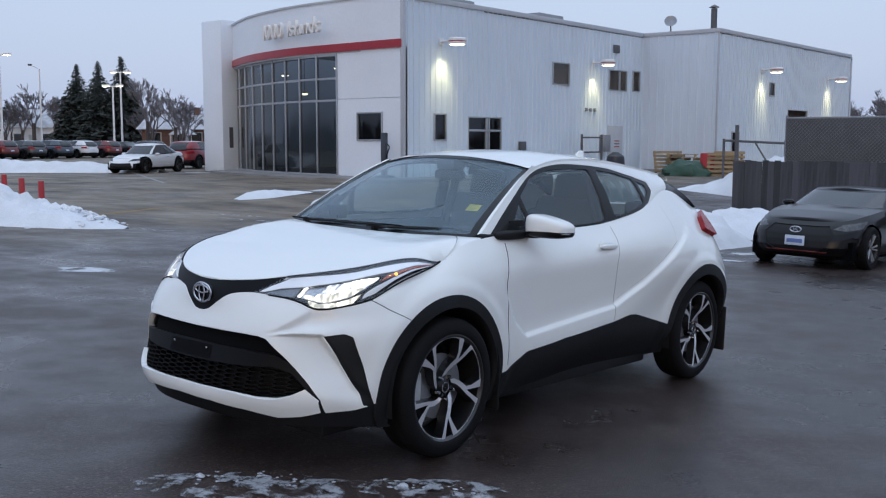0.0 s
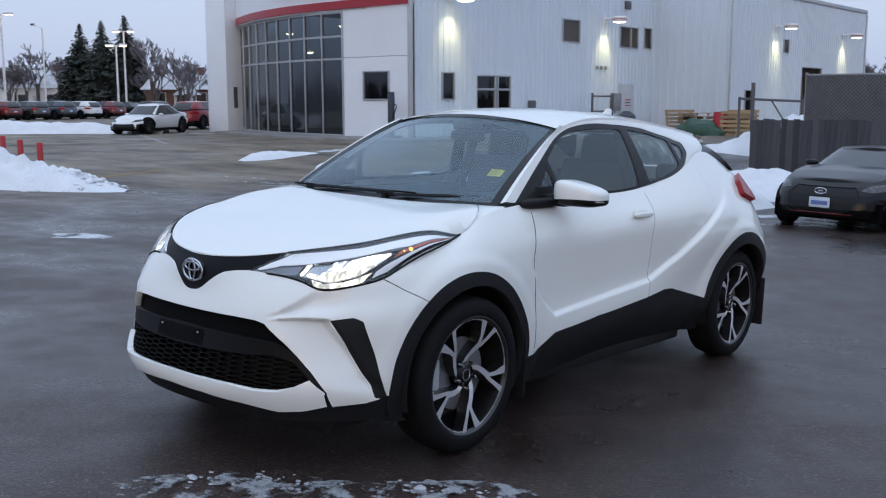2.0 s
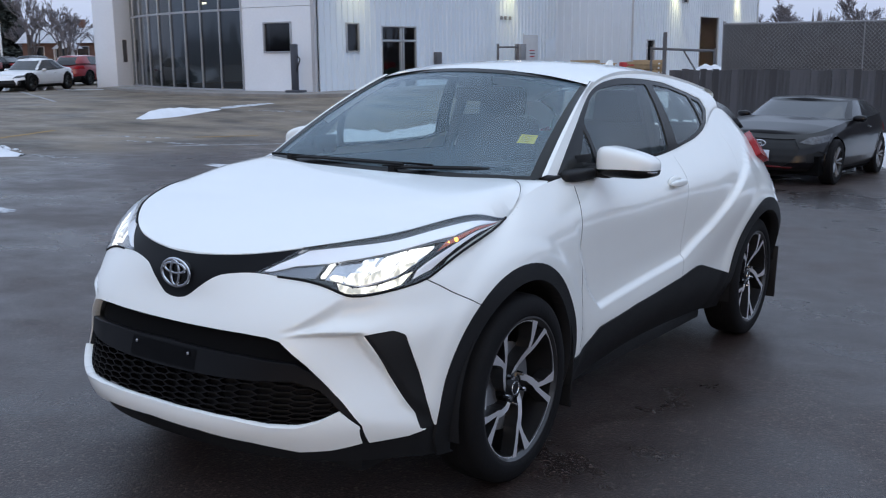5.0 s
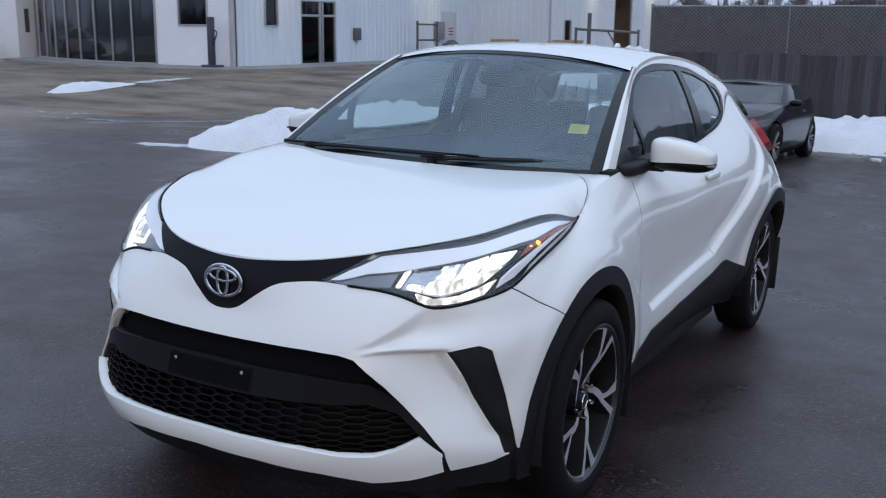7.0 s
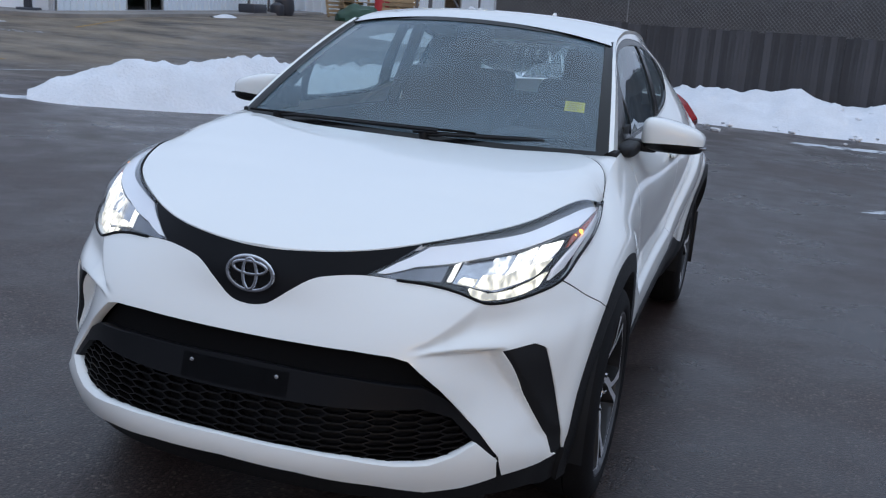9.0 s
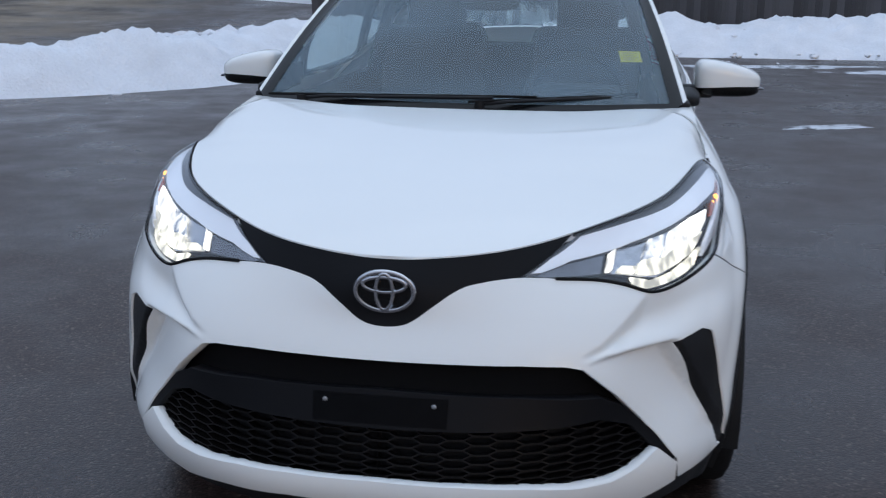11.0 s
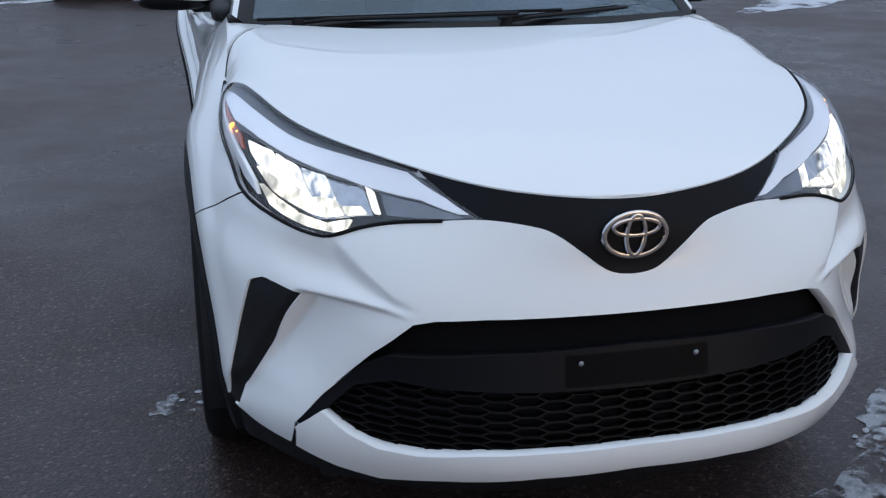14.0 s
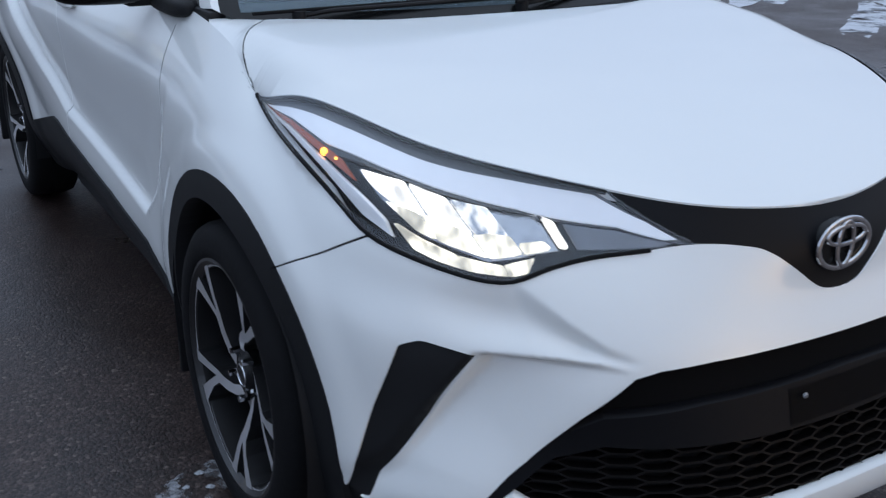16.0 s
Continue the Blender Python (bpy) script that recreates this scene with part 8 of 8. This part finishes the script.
for sd in (1, -1):
    def mir(bm):
        for v in bm.verts:
            k = max(0.0, (v.co.x - .74) / .23)
            v.co.y += .05 * k * k
            v.co.z = 1.05 + (v.co.z - 1.05) * (1 - .40 * k ** 1.8) - .010 * k
        return mir_plain(bm, sd)
    mh = part("door_mirror", mir(trim_below(superball(.848, .715, 1.094, .111, .080, .061, 4.4), .968, True, -.12)), M_PAINT, car, "white door mirror shell")
    part("mirror_base", mir(trim_below(superball(.848, .715, 1.090, .1103, .0793, .061, 4.4), .971, False, -.12)), M_GLOSSBLACK, mh, "black lower mirror shell")
    part("mirror_glass", mir(abox(.79, .91, .764, .769, 1.06, 1.13, .002)), M_CHROME, mh, "mirror glass")
    part("mirror_lamp", mir(abox(.90, .968, .652, .70, 1.066, 1.079, .004)), M_FLUTE, mh, "clear turn signal strip")
    bm = bmesh.new()
    box(bm, .67, .80, .665, .75, 1.022, 1.062, .012)
    part("mirror_arm", mir(bm) if sd < 0 else bm, M_BLACKPLASTIC, mh, "black mirror arm")
    part("mirror_foot", mir_plain(superball(.712, .575, 1.037, .033, .135, .024, 3.4), sd), M_BLACKPLASTIC, mh, "black mirror foot on the door")
    part("sail_panel", abox(.662 * sd, .684 * sd, .60, .74, 1.045, 1.11, .004), M_BLACKPLASTIC, car, "black sail panel at the mirror")
    # door handle with its cup
    hp = skin.at([near_skin(1.43, .945)])[0]
    cup = superball(hp[0] - .006, hp[1] + .0, hp[2], .012, .075, .036)
    grip = superball(hp[0] + .016, hp[1] + .005, hp[2] + .003, .013, .095, .015, 3)
    for b in (cup, grip):
        if sd < 0:
            bmesh.ops.transform(b, matrix=Matrix.Diagonal((-1, 1, 1, 1)), verts=b.verts)
            bmesh.ops.reverse_faces(b, faces=b.faces[:])
    hnd = part("door_handle", grip, M_PAINT, car, "white door handle")
    part("handle_cup", cup, M_PAINT, hnd)


def rod(pts, r, seg=8):
    """One bent round bar through the points."""
    P = [Vector(p) for p in pts]
    bm, rings = bmesh.new(), []
    for i, p in enumerate(P):
        d = (P[min(i + 1, len(P) - 1)] - P[max(i - 1, 0)]).normalized()
        a = d.cross(Vector((0, 0, 1))).normalized()
        b = d.cross(a)
        rings.append([bm.verts.new(p + (a * math.cos(t) + b * math.sin(t)) * r) for t in np.linspace(0, 2 * math.pi, seg + 1)[:-1]])
    for p, q in zip(rings, rings[1:]):
        for k in range(seg):
            bm.faces.new((p[k], p[(k + 1) % seg], q[(k + 1) % seg], q[k]))
    bm.faces.new(rings[0][::-1])
    bm.faces.new(rings[-1])
    bmesh.ops.recalc_face_normals(bm, faces=bm.faces[:])
    return bm


# black rubber seal between bonnet and lamp
for s in (1, -1):
    q = [Vector((x * s, y, z)) for x, y, z in skin.at(np.array([(a, B_LEN) for a in np.linspace(LAMP_TOP[0], LAMP_TIP[0], 40)]), .0)]
    part("lamp_seal", rod([v + Vector((s * .001, -.002, -.003)) for v in q], .0045), M_RUBBER, car, "black rubber seal along the bonnet edge")
    q = [Vector((x * s, y, z)) for x, y, z in skin.at(hermite(np.concatenate([LAMP_LOW, [LAMP_TIP]]), 5), .001)]
    part("lamp_seal", rod(q, .0042), M_RUBBER, car, "black seal under the head lamp")

for p0, p1, p2 in (((-.52, .262, 1.034), (-.44, .250, 1.044), (.10, .245, 1.052)), ((.06, .222, 1.034), (.14, .222, 1.044), (.46, .31, 1.056))):
    wp = part("wiper", rod((p0, p1, p2), .0055), M_BLACKPLASTIC, car, "black wiper arm")
    a, b = Vector(p1), Vector(p2)
    part("wiper_blade", rod((a - (b - a) * .35 + Vector((0, .01, .004)), b + (b - a) * .25 + Vector((0, .012, .004))), .0042), M_RUBBER, wp, "black wiper blade")
    part("wiper_pivot", atube(Vector(p0) - Vector((0, 0, .03)), Vector(p0) + Vector((0, 0, .012)), .016), M_BLACKPLASTIC, wp)

# yellow paper note inside the screen
def note(u0, u1, w0, w1, lift):
    return grid_mesh(screen_patch(u0, u1, w0, w1, lift, 4, 3))


nt = part("paper_note", note(.775, .885, .265, .345, -.006), M_YELLOW, car, "yellow paper note taped inside the windscreen")
for k in range(4):
    part("note_line", note(.79, .868 - .02 * (k % 2), .330 - .016 * k, .324 - .016 * k, -.004), M_INK, nt)

# ---------------------------------------------------------------- cabin
part("dashboard", abox(-.62, .62, .30, .82, .78, 1.0, .05), M_DASH, car, "charcoal dashboard")
part("instrument_hood", abox(.18, .50, .60, .86, .97, 1.045, .03), M_DASH, car)
bm = bmesh.new()
R0, r0 = .185, .016
for i in range(36):
    a = 2 * math.pi * i / 36
    for k in range(8):
        q = 2 * math.pi * k / 8
        bm.verts.new(((R0 + r0 * math.cos(q)) * math.cos(a), (R0 + r0 * math.cos(q)) * math.sin(a), r0 * math.sin(q)))
bm.verts.ensure_lookup_table()
for i in range(36):
    for k in range(8):
        bm.faces.new([bm.verts[v] for v in (i * 8 + k, i * 8 + (k + 1) % 8, (i + 1) % 36 * 8 + (k + 1) % 8, (i + 1) % 36 * 8 + k)])
box(bm, -.17, .17, -.025, .025, -.012, .012, .008)
box(bm, -.06, .06, -.07, .05, -.03, .02, .015)
bmesh.ops.transform(bm, matrix=pose(.33, .93, .97, 66), verts=bm.verts)
part("steering_wheel", bm, M_DASH, car, "dark steering wheel")
for sx in (.34, -.34):
    st = part("front_seat", abox(sx - .25, sx + .25, 1.05, 1.60, .52, .68, .06), M_INTERIOR, car, "dark fabric front seat")
    bm = abox(-.24, .24, -.06, .06, 0, .60, .05)
    bmesh.ops.transform(bm, matrix=pose(sx, 1.58, .62, -14), verts=bm.verts)
    part("seat_back", bm, M_INTERIOR, st)
    bm = abox(-.135, .135, -.05, .05, 0, .20, .045)
    bmesh.ops.transform(bm, matrix=pose(sx, 1.73, 1.16, -10), verts=bm.verts)
    part("head_restraint", bm, M_INTERIOR, st)
rs = part("rear_seat", abox(-.60, .60, 2.0, 2.5, .50, .66, .05), M_INTERIOR, car, "dark fabric rear bench")
bm = abox(-.60, .60, -.06, .06, 0, .50, .05)
bmesh.ops.transform(bm, matrix=pose(0, 2.45, .60, -18), verts=bm.verts)
part("seat_back", bm, M_INTERIOR, rs)
for sx in (.36, -.36):
    part("head_restraint", abox(sx - .12, sx + .12, 2.55, 2.65, 1.05, 1.18, .04), M_INTERIOR, rs)
part("cabin_floor", abox(-.66, .66, .2, 3.05, .30, .36), M_INTERIOR, car, "dark cabin floor")
part("load_cover", abox(-.58, .58, 2.62, 3.05, .98, 1.0, .01), M_INTERIOR, car)
for sx in (1, -1):
    part("door_card", abox(sx * .60, sx * .63, .5, 2.3, .36, 1.02, .02), M_INTERIOR, car, "dark door lining")
    part("pillar_lining", atube((sx * .615, 1.63, 1.0), (sx * .49, 1.63, 1.40), .03, seg=8), M_DASH, car)
part("headliner", grid_mesh(ROOF - np.array((0, 0, .03))), M_DASH, car, "grey roof lining")
part("camera_housing", abox(-.07, .07, .87, .97, 1.355, 1.415, .015), M_DASH, car, "black sensor housing behind the windscreen")
part("rear_view_mirror", superball(0.0, .92, 1.325, .11, .02, .032, 4), M_DASH, car, "rear-view mirror")
